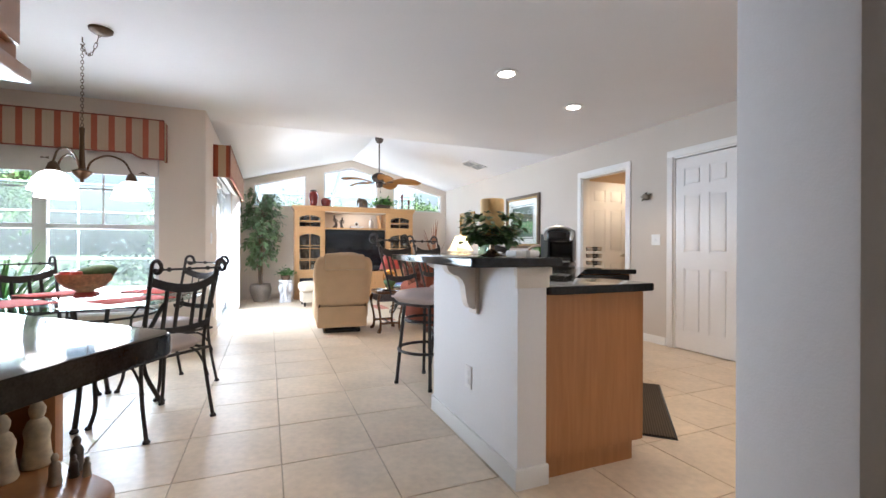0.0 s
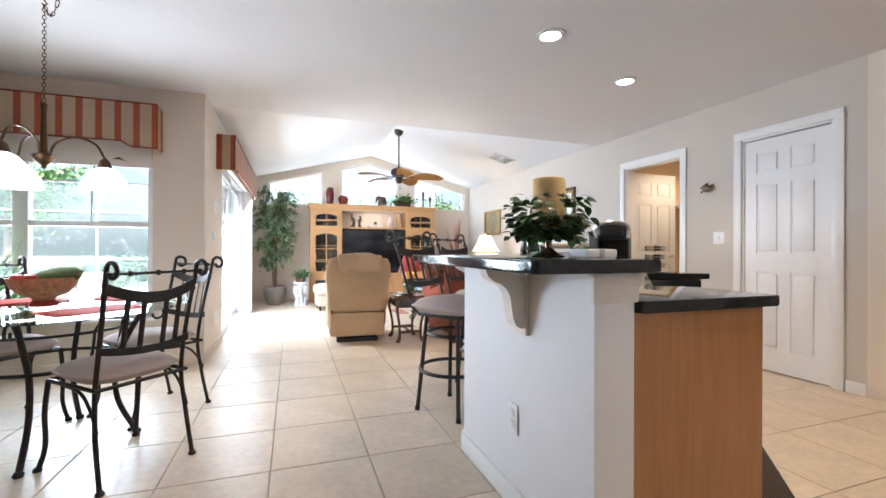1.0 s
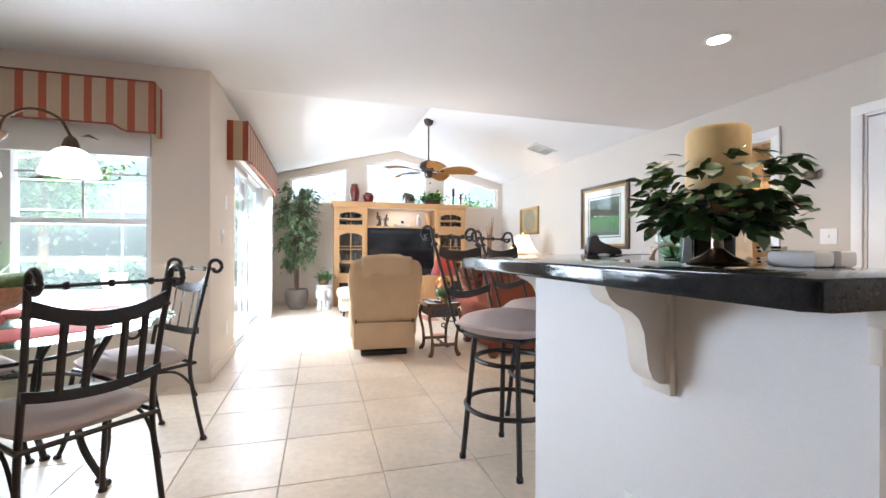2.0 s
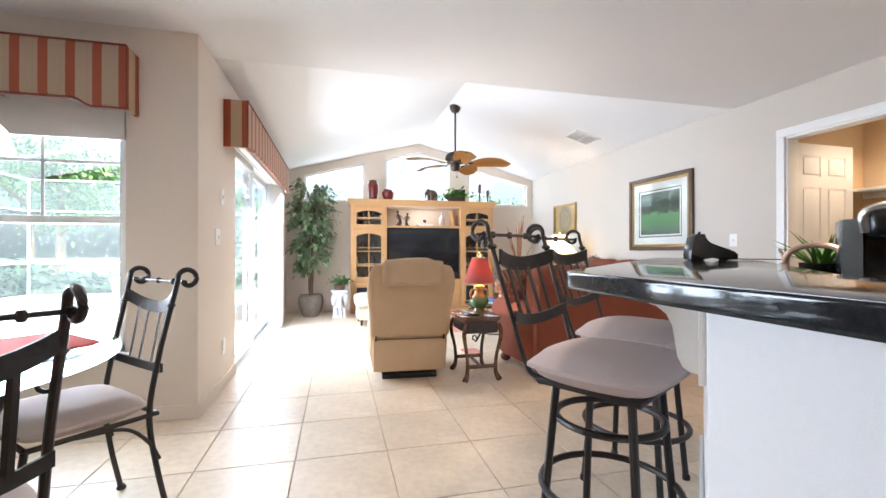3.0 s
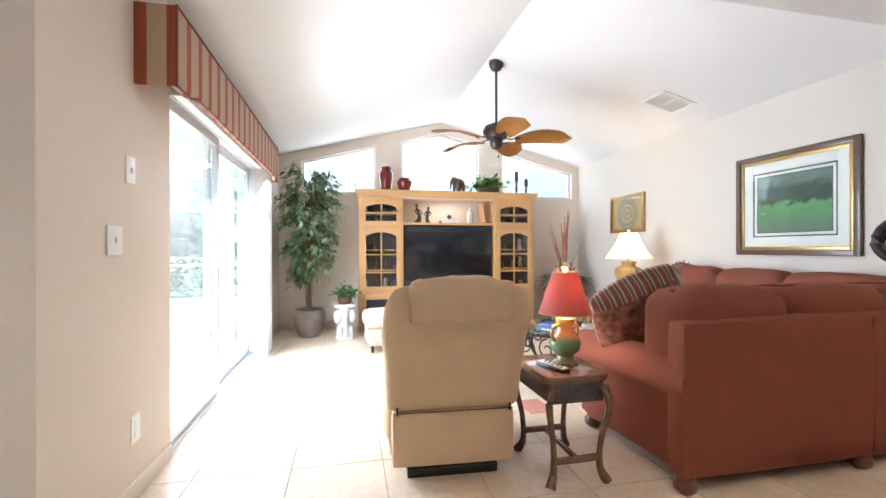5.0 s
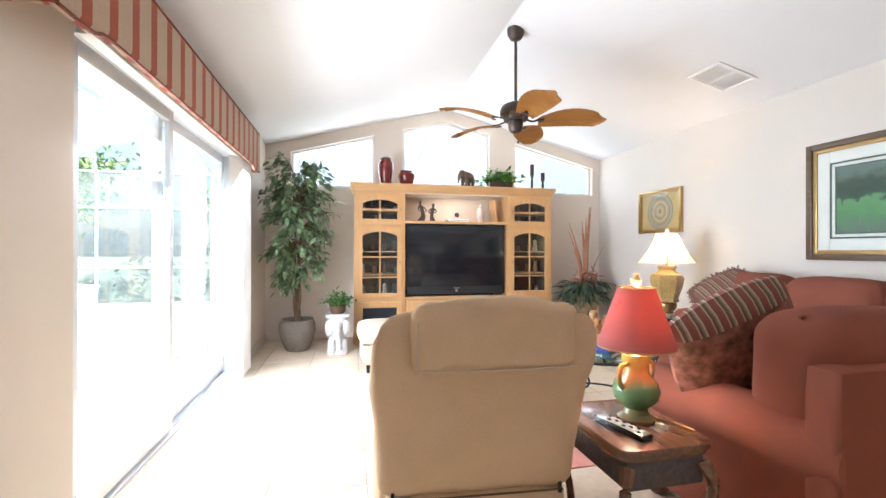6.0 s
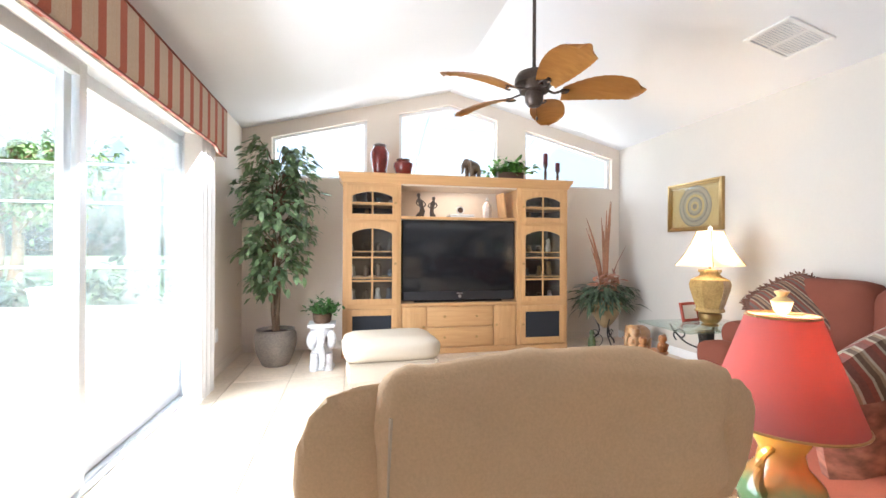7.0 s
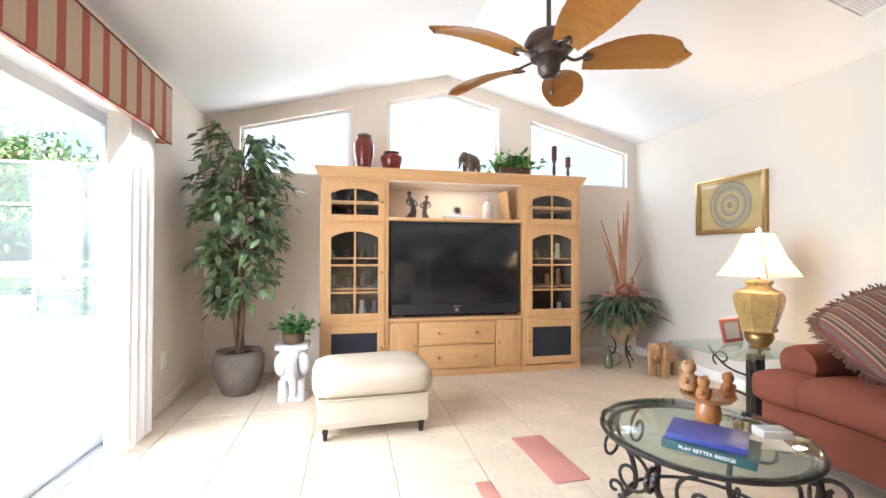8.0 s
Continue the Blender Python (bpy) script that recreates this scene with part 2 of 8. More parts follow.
def bm_pillow(w, d, h, bm=None, n=10, at=(0, 0, 0), crown=0.5, power=4.0):
    """A soft cushion lying flat: rounded outline, swollen middle, base at at.z."""
    bm = bm or bmesh.new()
    top, bot = {}, {}
    for i in range(n + 1):
        for j in range(n + 1):
            u, v = 2 * i / n - 1, 2 * j / n - 1
            s = (1 - 0.5 * v * v) ** 0.5
            t = (1 - 0.5 * u * u) ** 0.5
            k = 0.45
            x, y = u * (1 - k + k * s) * w / 2, v * (1 - k + k * t) * d / 2
            e = (1 - abs(u) ** power) * (1 - abs(v) ** power)
            z = h / 2 * (0.12 + 0.88 * e**crown)
            top[i, j] = bm.verts.new((at[0] + x, at[1] + y, at[2] + h / 2 + z))
            bot[i, j] = bm.verts.new((at[0] + x, at[1] + y, at[2] + h / 2 - z))
    for i in range(n):
        for j in range(n):
            bm.faces.new((top[i, j], top[i + 1, j], top[i + 1, j + 1], top[i, j + 1]))
            bm.faces.new((bot[i, j], bot[i, j + 1], bot[i + 1, j + 1], bot[i + 1, j]))
    rim = [(i, 0) for i in range(n)] + [(n, j) for j in range(n)] + [(i, n) for i in range(n, 0, -1)] + [(0, j) for j in range(n, 0, -1)]
    for a, b in zip(rim, rim[1:] + rim[:1]):
        bm.faces.new((bot[a], bot[b], top[b], top[a]))
    return bm


def place(bm, m):
    """Move a whole bmesh by a matrix."""
    bm.transform(m)
    return bm


def rounded(bm, angle=40):
    """Shade smooth, with hard edges kept hard by angle."""
    bmesh.ops.recalc_face_normals(bm, faces=bm.faces)
    for f in bm.faces:
        f.smooth = True
    for e in bm.edges:
        if len(e.link_faces) == 2 and e.calc_face_angle(0) > radians(angle):
            e.smooth = False
    return bm


def mesh_of(name, bm, material):
    rounded(bm)
    me = bpy.data.meshes.new(name)
    bm.to_mesh(me)
    bm.free()
    for m in material if isinstance(material, (list, tuple)) else [material]:
        me.materials.append(m)
    return me


def part(name, bm, material, parent, label=""):
    ob = new(name, mesh_of(name, bm, material))
    ob.parent = parent
    return tagged(ob, label)


def thing(name, label, category, m=None, group="", kind=""):
    """An Empty at the base of a thing, which its parts hang under."""
    ob = new(name)
    ob.empty_display_size = 0.1
    if m is not None:
        ob.matrix_basis = m
    return tagged(ob, label, category, group, kind)


def solid(name, bm, material, label, category, m=None, group="", kind=""):
    ob = new(name, mesh_of(name, bm, material))
    if m is not None:
        ob.matrix_basis = m
    return tagged(ob, label, category, group, kind)


def setting(name, bm, material, label=""):
    return tagged(new(name, mesh_of(name, bm, material)), label, kind="structure")

def leaf_mesh(length, width, curl=0.25, n=3):
    """One small leaf with a folded midrib, from the origin along +x."""
    v, f = [], []
    for k in range(n + 1):
        t = k / n
        w = width / 2 * math.sin(math.pi * min(1, 0.08 + 0.92 * t)) ** 0.8 if k < n else 0.001
        z = -curl * length * t * t
        v += [(length * t, -w, z + 0.15 * w), (length * t, 0, z), (length * t, w, z + 0.15 * w)]
    for k in range(n):
        a = 3 * k
        f += [(a, a + 1, a + 4, a + 3), (a + 1, a + 2, a + 5, a + 4)]
    return v, f


def foliage(name, spots, length, width, material, parent, rng, label="", curl=0.3):
    """Many leaves in one mesh; spots: rows of (place, direction)."""
    lv, lf = leaf_mesh(length, width, curl)
    lv = [Vector(p) for p in lv]
    verts, faces = [], []
    for p, d in spots:
        q = Vector(d).to_track_quat("X", "Z") @ Euler((rng.uniform(-0.6, 0.6), 0, 0)).to_quaternion()
        s = rng.uniform(0.7, 1.2)
        n = len(verts)
        verts += [tuple(Vector(p) + q @ (s * c)) for c in lv]
        faces += [tuple(n + i for i in f) for f in lf]
    me = bpy.data.meshes.new(name)
    me.from_pydata(verts, [], faces)
    me.materials.append(material)
    me.polygons.foreach_set("use_smooth", [True] * len(me.polygons))
    ob = new(name, me)
    ob.parent = parent
    return tagged(ob, label)


def leafy(base, tint=0.35):
    """Leaf material, tinted leaf by leaf."""
    m = mat("leaf", base, 0.42, vary=0.35, scale=6, fine=40)
    nt = m.node_tree
    b = nt.nodes["Principled BSDF"]
    b.inputs["Subsurface Weight"].default_value = 0.0
    src = b.inputs["Base Color"].links[0].from_socket
    g = nt.nodes.new("ShaderNodeNewGeometry")
    mr = nt.nodes.new("ShaderNodeMapRange")
    mr.inputs["To Min"].default_value, mr.inputs["To Max"].default_value = 1 - tint, 1 + tint
    nt.links.new(g.outputs["Random Per Island"], mr.inputs["Value"])
    hs = nt.nodes.new("ShaderNodeHueSaturation")
    nt.links.new(mr.outputs["Result"], hs.inputs["Value"])
    nt.links.new(src, hs.inputs["Color"])
    nt.links.new(hs.outputs[0], b.inputs["Base Color"])
    return m


# ---- large structure ----
XL, XR, YB, CZ = -0.50, 4.11, 9.89, 2.44      # slider wall, east wall, back wall, flat ceiling
RX, RZ, YV = 1.82, 3.03, 5.45                 # ridge of the vault, and where the vault begins
BAY_Y, DIN_X = 5.10, -3.10                    # window wall and west wall of the dining corner

setting("floor", bm_box(-3.3, -2.2, -0.1, 5.6, 10.1, -0.006), GROUT, "grout bed under the beige floor tiles")


def wall_with_holes(name, along, at, thick, a0, a1, z1, holes, material, label):
    """A wall of boxes round rectangular holes (a0, a1, z0, z1). along: 'x' or 'y'."""
    bm = bmesh.new()
    def add(p, q, zl, zh):
        if q - p > 1e-4 and zh - zl > 1e-4:
            if along == "x":
                bm_box(p, at, zl, q, at + thick, zh, bm=bm)
            else:
                bm_box(at, p, zl, at + thick, q, zh, bm=bm)
    edge = a0
    for h0, h1, zl, zh in sorted(holes):
        add(edge, h0, 0, z1)
        add(h0, h1, 0, zl)
        add(h0, h1, zh, z1)
        edge = h1
    add(edge, a1, 0, z1)
    return setting(name, bm, material, label)


SL0, SL1, SLZ = 6.12, 8.50, 2.03              # slider opening
wall_with_holes("wall_west", "y", XL - 0.15, 0.15, BAY_Y, YB + 0.15, CZ + 0.05, [(SL0, SL1, 0, SLZ)], WALL, "beige painted wall with the sliding door")
DW0, DW1, DWZ0, DWZ1 = -2.75, -0.90, 0.44, 1.98
wall_with_holes("wall_dining_window", "x", BAY_Y, 0.15, DIN_X - 0.15, XL - 0.15, CZ + 0.05, [(DW0, DW1, DWZ0, DWZ1)], WALL, "beige painted wall with the dining window")
wall_with_holes("wall_dining_side", "y", DIN_X - 0.15, 0.15, -2.2, BAY_Y, CZ + 0.05, [], WALL, "plain beige painted wall")
OD0, OD1 = 4.15, 4.95                         # open doorway in the east wall
PD0, PD1 = 2.80, 3.50                         # pantry door
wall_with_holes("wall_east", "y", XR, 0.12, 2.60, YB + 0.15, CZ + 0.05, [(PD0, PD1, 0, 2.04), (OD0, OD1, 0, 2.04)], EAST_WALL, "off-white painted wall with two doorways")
setting("wall_kitchen_return", bm_box(XR, 2.47, 0, 5.35, 2.60, CZ + 0.05), WALL, "beige wall beside the kitchen cabinets")
setting("wall_kitchen", bm_box(5.35, -2.2, 0, 5.5, 6.5, CZ + 0.05), WALL, "beige kitchen wall")
setting("wall_behind", bm_box(-3.3, -2.35, 0, 5.5, -2.2, CZ + 0.05), WALL, "beige wall behind")
setting("wall_partition", bm_box(0.96, 0.56, 0, 3.0, 0.76, CZ + 0.05, 0.012), WHITE_WALL, "off-white end of a partition wall")
setting("wall_hall", bm_box(5.35, 3.6, 0, 5.5, 6.0, CZ + 0.05), WALL, "beige wall of the side hall")

# back wall with three clerestory windows under the gable
WZ = 1.93


def roof_z(x):
    return CZ + (RZ - CZ) * (1 - abs(x - RX) / (RX - XL))


WIN = [(-0.20, 0.84), (1.21, 2.42), (2.79, 4.0)]
DROP = 0.15


def back_wall():
    bm = bmesh.new()
    def slab(poly):
        lo = [bm.verts.new((x, YB, z)) for x, z in poly]
        hi = [bm.verts.new((x, YB + 0.15, z)) for x, z in poly]
        bm.faces.new(lo)
        bm.faces.new(hi[::-1])
        for i in range(len(poly)):
            bm.faces.new((lo[i], hi[i], hi[(i + 1) % len(poly)], lo[(i + 1) % len(poly)]))
    x0, x1 = XL - 0.15, XR + 0.12
    slab([(x0, 0), (x1, 0), (x1, WZ), (x0, WZ)])
    edge = x0
    for a, b in WIN:
        slab([(edge, WZ), (a, WZ), (a, roof_z(a)), (edge, roof_z(edge))])
        mid = [(RX, roof_z(RX) - DROP)] if a < RX < b else []
        top = [(RX, roof_z(RX))] if mid else []
        slab([(a, roof_z(a) - DROP), *mid, (b, roof_z(b) - DROP), (b, roof_z(b)), *top, (a, roof_z(a))])
        edge = b
    slab([(edge, WZ), (x1, WZ), (x1, roof_z(x1)), (edge, roof_z(edge))])
    return setting("wall_back", bm, WALL, "beige gable wall with three clerestory windows")


back_wall()


def ceiling():
    bm = bm_box(-3.3, -2.4, CZ, 5.6, YV, CZ + 0.12)
    for x0, x1 in ((XL - 0.15, RX), (RX, XR + 0.15)):
        a, b = (x0, roof_z(x0)), (x1, roof_z(x1))
        lo = [bm.verts.new(p) for p in ((a[0], YV, a[1]), (b[0], YV, b[1]), (b[0], YB + 0.15, b[1]), (a[0], YB + 0.15, a[1]))]
        hi = [bm.verts.new(v.co + Vector((0, 0, 0.12))) for v in lo]
        bm.faces.new(lo[::-1])
        bm.faces.new(hi)
        for i in range(4):
            bm.faces.new((lo[i], lo[(i + 1) % 4], hi[(i + 1) % 4], hi[i]))
    # gable face over the edge of the flat ceiling
    bm_p = [(XL - 0.15, CZ + 0.12), (XR + 0.15, CZ + 0.12), (RX, RZ + 0.12)]
    f = [bm.verts.new((x, YV, z)) for x, z in bm_p]
    k = [bm.verts.new((x, YV - 0.1, z)) for x, z in bm_p]
    bm.faces.new(f)
    bm.faces.new(k[::-1])
    for i in range(3):
        bm.faces.new((f[i], k[i], k[(i + 1) % 3], f[(i + 1) % 3]))
    return setting("ceiling", bm, CEIL, "white ceiling, flat then vaulted")


ceiling()

# ---- trim, doors, windows ----
def trim_box(name, x0, y0, z0, x1, y1, z1, bevel=0.004, material=None, label=""):
    return setting(name, bm_box(x0, y0, z0, x1, y1, z1, bevel), material or TRIM, label)


BB = 0.09
trim_box("baseboard", XL, BAY_Y, 0, XL + 0.014, SL0 - 0.02, BB, 0.004, WALL, "painted baseboard")
trim_box("baseboard", XL, SL1 + 0.02, 0, XL + 0.014, YB, BB, 0.004, WALL, "painted baseboard")
trim_box("baseboard", DIN_X, BAY_Y - 0.014, 0, XL + 0.014, BAY_Y, BB, 0.004, WALL, "painted baseboard")
trim_box("baseboard", XL + 0.014, YB - 0.014, 0, XR, YB, BB, 0.004, WALL, "painted baseboard")
trim_box("baseboard", XR - 0.014, OD1 + 0.08, 0, XR, YB - 0.014, BB, label="white baseboard")
trim_box("baseboard", XR - 0.014, PD1 + 0.08, 0, XR, OD0 - 0.08, BB, label="white baseboard")
trim_box("baseboard", XR - 0.014, 2.60, 0, XR, PD0 - 0.08, BB, label="white baseboard")


def casing(name, y0, y1):
    """Door casing on the east wall, with jamb and stop."""
    bm = bmesh.new()
    for a, b in ((y0 - 0.07, y0), (y1, y1 + 0.07)):
        bm_box(XR - 0.018, a, 0, XR, b, 2.04, 0.004, bm)
    bm_box(XR - 0.018, y0 - 0.07, 2.04, XR, y1 + 0.07, 2.11, 0.004, bm)
    for a, b in ((y0, y0 + 0.018), (y1 - 0.018, y1)):
        bm_box(XR, a, 0, XR + 0.12, b, 2.022, 0.002, bm)
    bm_box(XR, y0, 2.022, XR + 0.12, y1, 2.04, 0.002, bm)
    return setting(name, bm, TRIM, "white painted door casing")


casing("door_casing", PD0, PD1)
casing("door_casing", OD0, OD1)


def six_panel(name, width, label, material=None):
    """A six-panel door, hinged at its origin, lying along +x, 2.0 m high."""
    d = thing(name, label, "door", kind="structure")
    bm = bm_box(0, 0.006, 0.01, width, 0.034, 2.01)
    s, m = 0.10, 0.09
    cols = [(s, width / 2 - m / 2), (width / 2 + m / 2, width - s)]
    rows = [(0.20, 0.86), (1.02, 1.62), (1.72, 1.90)]
    xs, zs = [0, cols[0][0], cols[0][1], cols[1][0], cols[1][1], width], [0.01, 0.20, 0.86, 1.02, 1.62, 1.72, 1.90, 2.01]
    for y0, y1 in ((0.0, 0.006), (0.034, 0.04)):
        for a, b in ((xs[0], xs[1]), (xs[2], xs[3]), (xs[4], xs[5])):
            bm_box(a, y0, 0.01, b, y1, 2.01, bm=bm)
        for a, b in ((zs[0], zs[1]), (zs[2], zs[3]), (zs[4], zs[5]), (zs[6], zs[7])):
            for c0, c1 in cols:
                bm_box(c0, y0, a, c1, y1, b, bm=bm)
    part("leaf", bm, material or DOORW, d)
    for c0, c1 in cols:
        for r0, r1 in rows:
            for y0, y1 in ((-0.001, 0.006), (0.034, 0.041)):
                part("panel", bm_box(c0 + 0.018, y0, r0 + 0.018, c1 - 0.018, y1, r1 - 0.018, 0.006), material or DOORW, d)
    knob = bm_lathe([(0.026, 0), (0.026, 0.008), (0.012, 0.012), (0.012, 0.045)], 12)
    place(knob, pose(width - 0.06, 0, 0.96, 90))
    bm_tube([(width - 0.06, -0.045, 0.96), (width - 0.10, -0.05, 0.962), (width - 0.17, -0.047, 0.957)], 0.008, 8, knob)
    part("door_handle", knob, STEEL, d, "brushed steel lever handle")
    return d


door_1 = six_panel("door_1", PD1 - PD0 - 0.04, "closed white six-panel pantry door with a lever handle")
door_1.matrix_basis = pose(XR + 0.05, PD0 + 0.02, 0, 0, 0, 90)
door_2 = six_panel("door_2", 0.74, "white six-panel door inside the side hall, standing open")
door_2.matrix_basis = pose(XR + 0.13, OD1 + 0.03, 0, 0, 0, 2)
# the side hall behind the doorway
WARM = mat("hall_paint", (0.66, 0.50, 0.32), 0.75, vary=0.03, bump=0.1, bump_scale=200, spec=0.3)
setting("wall_hall_north", bm_box(XR + 0.12, OD1 + 0.14, 0, 5.35, OD1 + 0.24, CZ), WARM, "warm painted hall wall")
setting("wall_hall_south", bm_box(XR + 0.12, PD1 + 0.25, 0, 5.35, PD1 + 0.35, CZ), WARM, "warm painted hall wall")
setting("wall_hall_end", bm_box(5.25, PD1 + 0.35, 0, 5.34, OD1 + 0.14, CZ), WARM, "warm painted hall wall")
hs = thing("hall_shelf", "white painted shelf on the warm hall wall", "shelf")
part("board", bm_box(4.98, 3.87, 1.60, 5.24, 5.08, 1.625, 0.003), TRIM, hs)
part("cleat", bm_box(5.22, 3.87, 1.55, 5.248, 5.08, 1.60, 0.003), TRIM, hs)
setting("wall_pantry_back", bm_box(4.9, 2.61, 0, 5.0, PD1 + 0.24, CZ), WALL, "plain pantry wall")


def plate(name, m, kind="switch", label=""):
    """A wall plate on a wall that faces -y of m."""
    p = thing(name, label, "switch" if kind == "switch" else "outlet", m)
    part("cover", bm_box(-0.04, -0.007, -0.06, 0.04, 0.0, 0.06, 0.003), TRIM, p)
    if kind == "switch":
        part("toggle", bm_box(-0.006, -0.017, -0.012, 0.006, -0.007, 0.012, 0.002), DOORW, p)
    else:
        part("socket", bm_box(-0.017, -0.010, 0.008, 0.017, -0.007, 0.038, 0.002), DOORW, p)
        part("socket", bm_box(-0.017, -0.010, -0.038, 0.017, -0.007, -0.008, 0.002), DOORW, p)
    return p


def facing_east_wall(y, z):
    return pose(XR, y, z, 0, 0, -90)


def facing_west_wall(y, z):
    return pose(XL, y, z, 0, 0, 90)


plate("light_switch", facing_east_wall(3.72, 1.16) @ Matrix.Diagonal((1.45, 1, 1, 1)), "switch", "white light switch plate on the off-white wall")
plate("light_switch", facing_east_wall(5.45, 1.16), "switch", "small white switch plate beside the doorway")
plate("light_switch", facing_west_wall(5.55, 1.16) @ Matrix.Diagonal((1.45, 1, 1, 1)), "switch", "white double switch plate by the sliding door")
plate("thermostat", facing_west_wall(5.68, 1.47), "switch", "small white wall control above the switch")
plate("wall_outlet", facing_west_wall(5.72, 0.32), "outlet", "white power outlet low on the beige wall")
plate("wall_outlet", facing_west_wall(9.0, 0.36), "outlet", "white power outlet near the potted tree")
plate("wall_outlet", pose(1.10, 2.28, 0.36, 0, 0, -90), "outlet", "white power outlet on the bar wall")
plate("wall_outlet", pose(3.32, YB, 0.36), "outlet", "white power outlet with a plugged-in night light")

VINYL = mat("white_vinyl", (0.80, 0.81, 0.82), 0.35, vary=0.02)
ALU = mat("white_aluminium", (0.72, 0.74, 0.76), 0.35, 0.2, vary=0.04)
BLIND = mat("rolled_shade", (0.74, 0.72, 0.70), 0.8, vary=0.03)


def no_shadow(ob):
    ob.visible_shadow = False
    return ob


def dining_window():
    w = thing("window_1", "tall white single-hung dining window with grilles", "window", kind="structure")
    y0, y1 = BAY_Y + 0.03, BAY_Y + 0.10
    bm = bmesh.new()
    for a, b in ((DW0, DW0 + 0.045), (DW1 - 0.045, DW1)):
        bm_box(a, y0, DWZ0, b, y1, DWZ1, 0.004, bm)
    bm_box(DW0, y0, DWZ1 - 0.045, DW1, y1, DWZ1, 0.004, bm)
    bm_box(DW0, y0, DWZ0, DW1, y1, DWZ0 + 0.05, 0.004, bm)
    part("window_frame", bm, VINYL, w)
    mid = (DW0 + DW1) / 2
    part("mullion", bm_box(mid - 0.05, y0 - 0.005, DWZ0 + 0.05, mid + 0.05, y1, DWZ1 - 0.045, 0.004), VINYL, w)
    part("window_sill", bm_box(DW0 - 0.02, BAY_Y - 0.03, DWZ0 - 0.025, DW1 + 0.02, BAY_Y + 0.10, DWZ0, 0.005), TRIM, w)
    for a, b in ((DW0 + 0.045, mid - 0.05), (mid + 0.05, DW1 - 0.045)):
        part("meeting_rail", bm_box(a, y0, 1.225, b, y1, 1.27, 0.004), VINYL, w)
        for z0, z1 in ((DWZ0 + 0.05, 1.225), (1.27, DWZ1 - 0.045)):
            no_shadow(part("pane", bm_box(a, y0 + 0.035, z0, b, y0 + 0.039, z1), GLASS, w))
            c = (a + b) / 2
            if z0 < 1.0:
                continue
            part("grille", bm_box(c - 0.008, y0 + 0.028, z0, c + 0.008, y0 + 0.034, z1), VINYL, w)
            zc = (z0 + z1) / 2
            part("grille", bm_box(a, y0 + 0.028, zc - 0.008, b, y0 + 0.034, zc + 0.008), VINYL, w)
    part("shade", bm_box(DW0 + 0.01, BAY_Y + 0.002, 1.74, DW1 - 0.01, BAY_Y + 0.026, DWZ1, 0.003), BLIND, w, "half-raised white fabric shade")


dining_window()


def slider():
    w = thing("sliding_door", "white aluminium sliding glass door to the patio", "door", kind="structure")
    x0, x1 = XL - 0.15, XL - 0.02
    bm = bmesh.new()
    bm_box(x0, SL0, 0, x1, SL0 + 0.04, SLZ, 0.003, bm)
    bm_box(x0, SL1 - 0.04, 0, x1, SL1, SLZ, 0.003, bm)
    bm_box(x0, SL0, SLZ - 0.05, x1, SL1, SLZ, 0.003, bm)
    part("frame", bm, ALU, w)
    part("track", bm_box(x0, SL0 + 0.04, 0.0, x1, SL1 - 0.04, 0.012, 0.003), ALU, w)
    for k in range(2):
        part("track_rail", bm_box(x0 + 0.035 + 0.05 * k, SL0 + 0.04, 0.012, x0 + 0.043 + 0.05 * k, SL1 - 0.04, 0.028), STEEL, w)
    mid = 7.13
    for k, (a, b) in enumerate(((SL0 + 0.04, mid + 0.03), (mid - 0.03, SL1 - 0.04))):
        xa, xb = (x1 - 0.05, x1 - 0.015) if k == 0 else (x0 + 0.02, x0 + 0.055)
        bm = bmesh.new()
        bm_box(xa, a, 0.03, xb, a + 0.055, SLZ - 0.05, 0.003, bm)
        bm_box(xa, b - 0.055, 0.03, xb, b, SLZ - 0.05, 0.003, bm)
        bm_box(xa, a + 0.055, 0.03, xb, b - 0.055, 0.11, 0.003, bm)
        bm_box(xa, a + 0.055, SLZ - 0.12, xb, b - 0.055, SLZ - 0.05, 0.003, bm)
        p = part("panel", bm, ALU, w)
        no_shadow(part("pane", bm_box((xa + xb) / 2 - 0.003, a + 0.055, 0.11, (xa + xb) / 2 + 0.003, b - 0.055, SLZ - 0.12), GLASS, p))
    # vertical blinds drawn aside at the far end
    for k in range(10):
        part("blind_slat", place(bm_box(-0.055, -0.0015, 0.03, 0.055, 0.0015, 1.94), pose(XL + 0.075, SL1 - 0.01 - 0.033 * k, 0, 0, 0, 14 + 7 * (k % 3))), BLIND, w)
    part("blind_rail", bm_box(XL + 0.03, SL0 - 0.05, 1.94, XL + 0.085, SL1 + 0.05, 1.985, 0.003), VINYL, w)


slider()


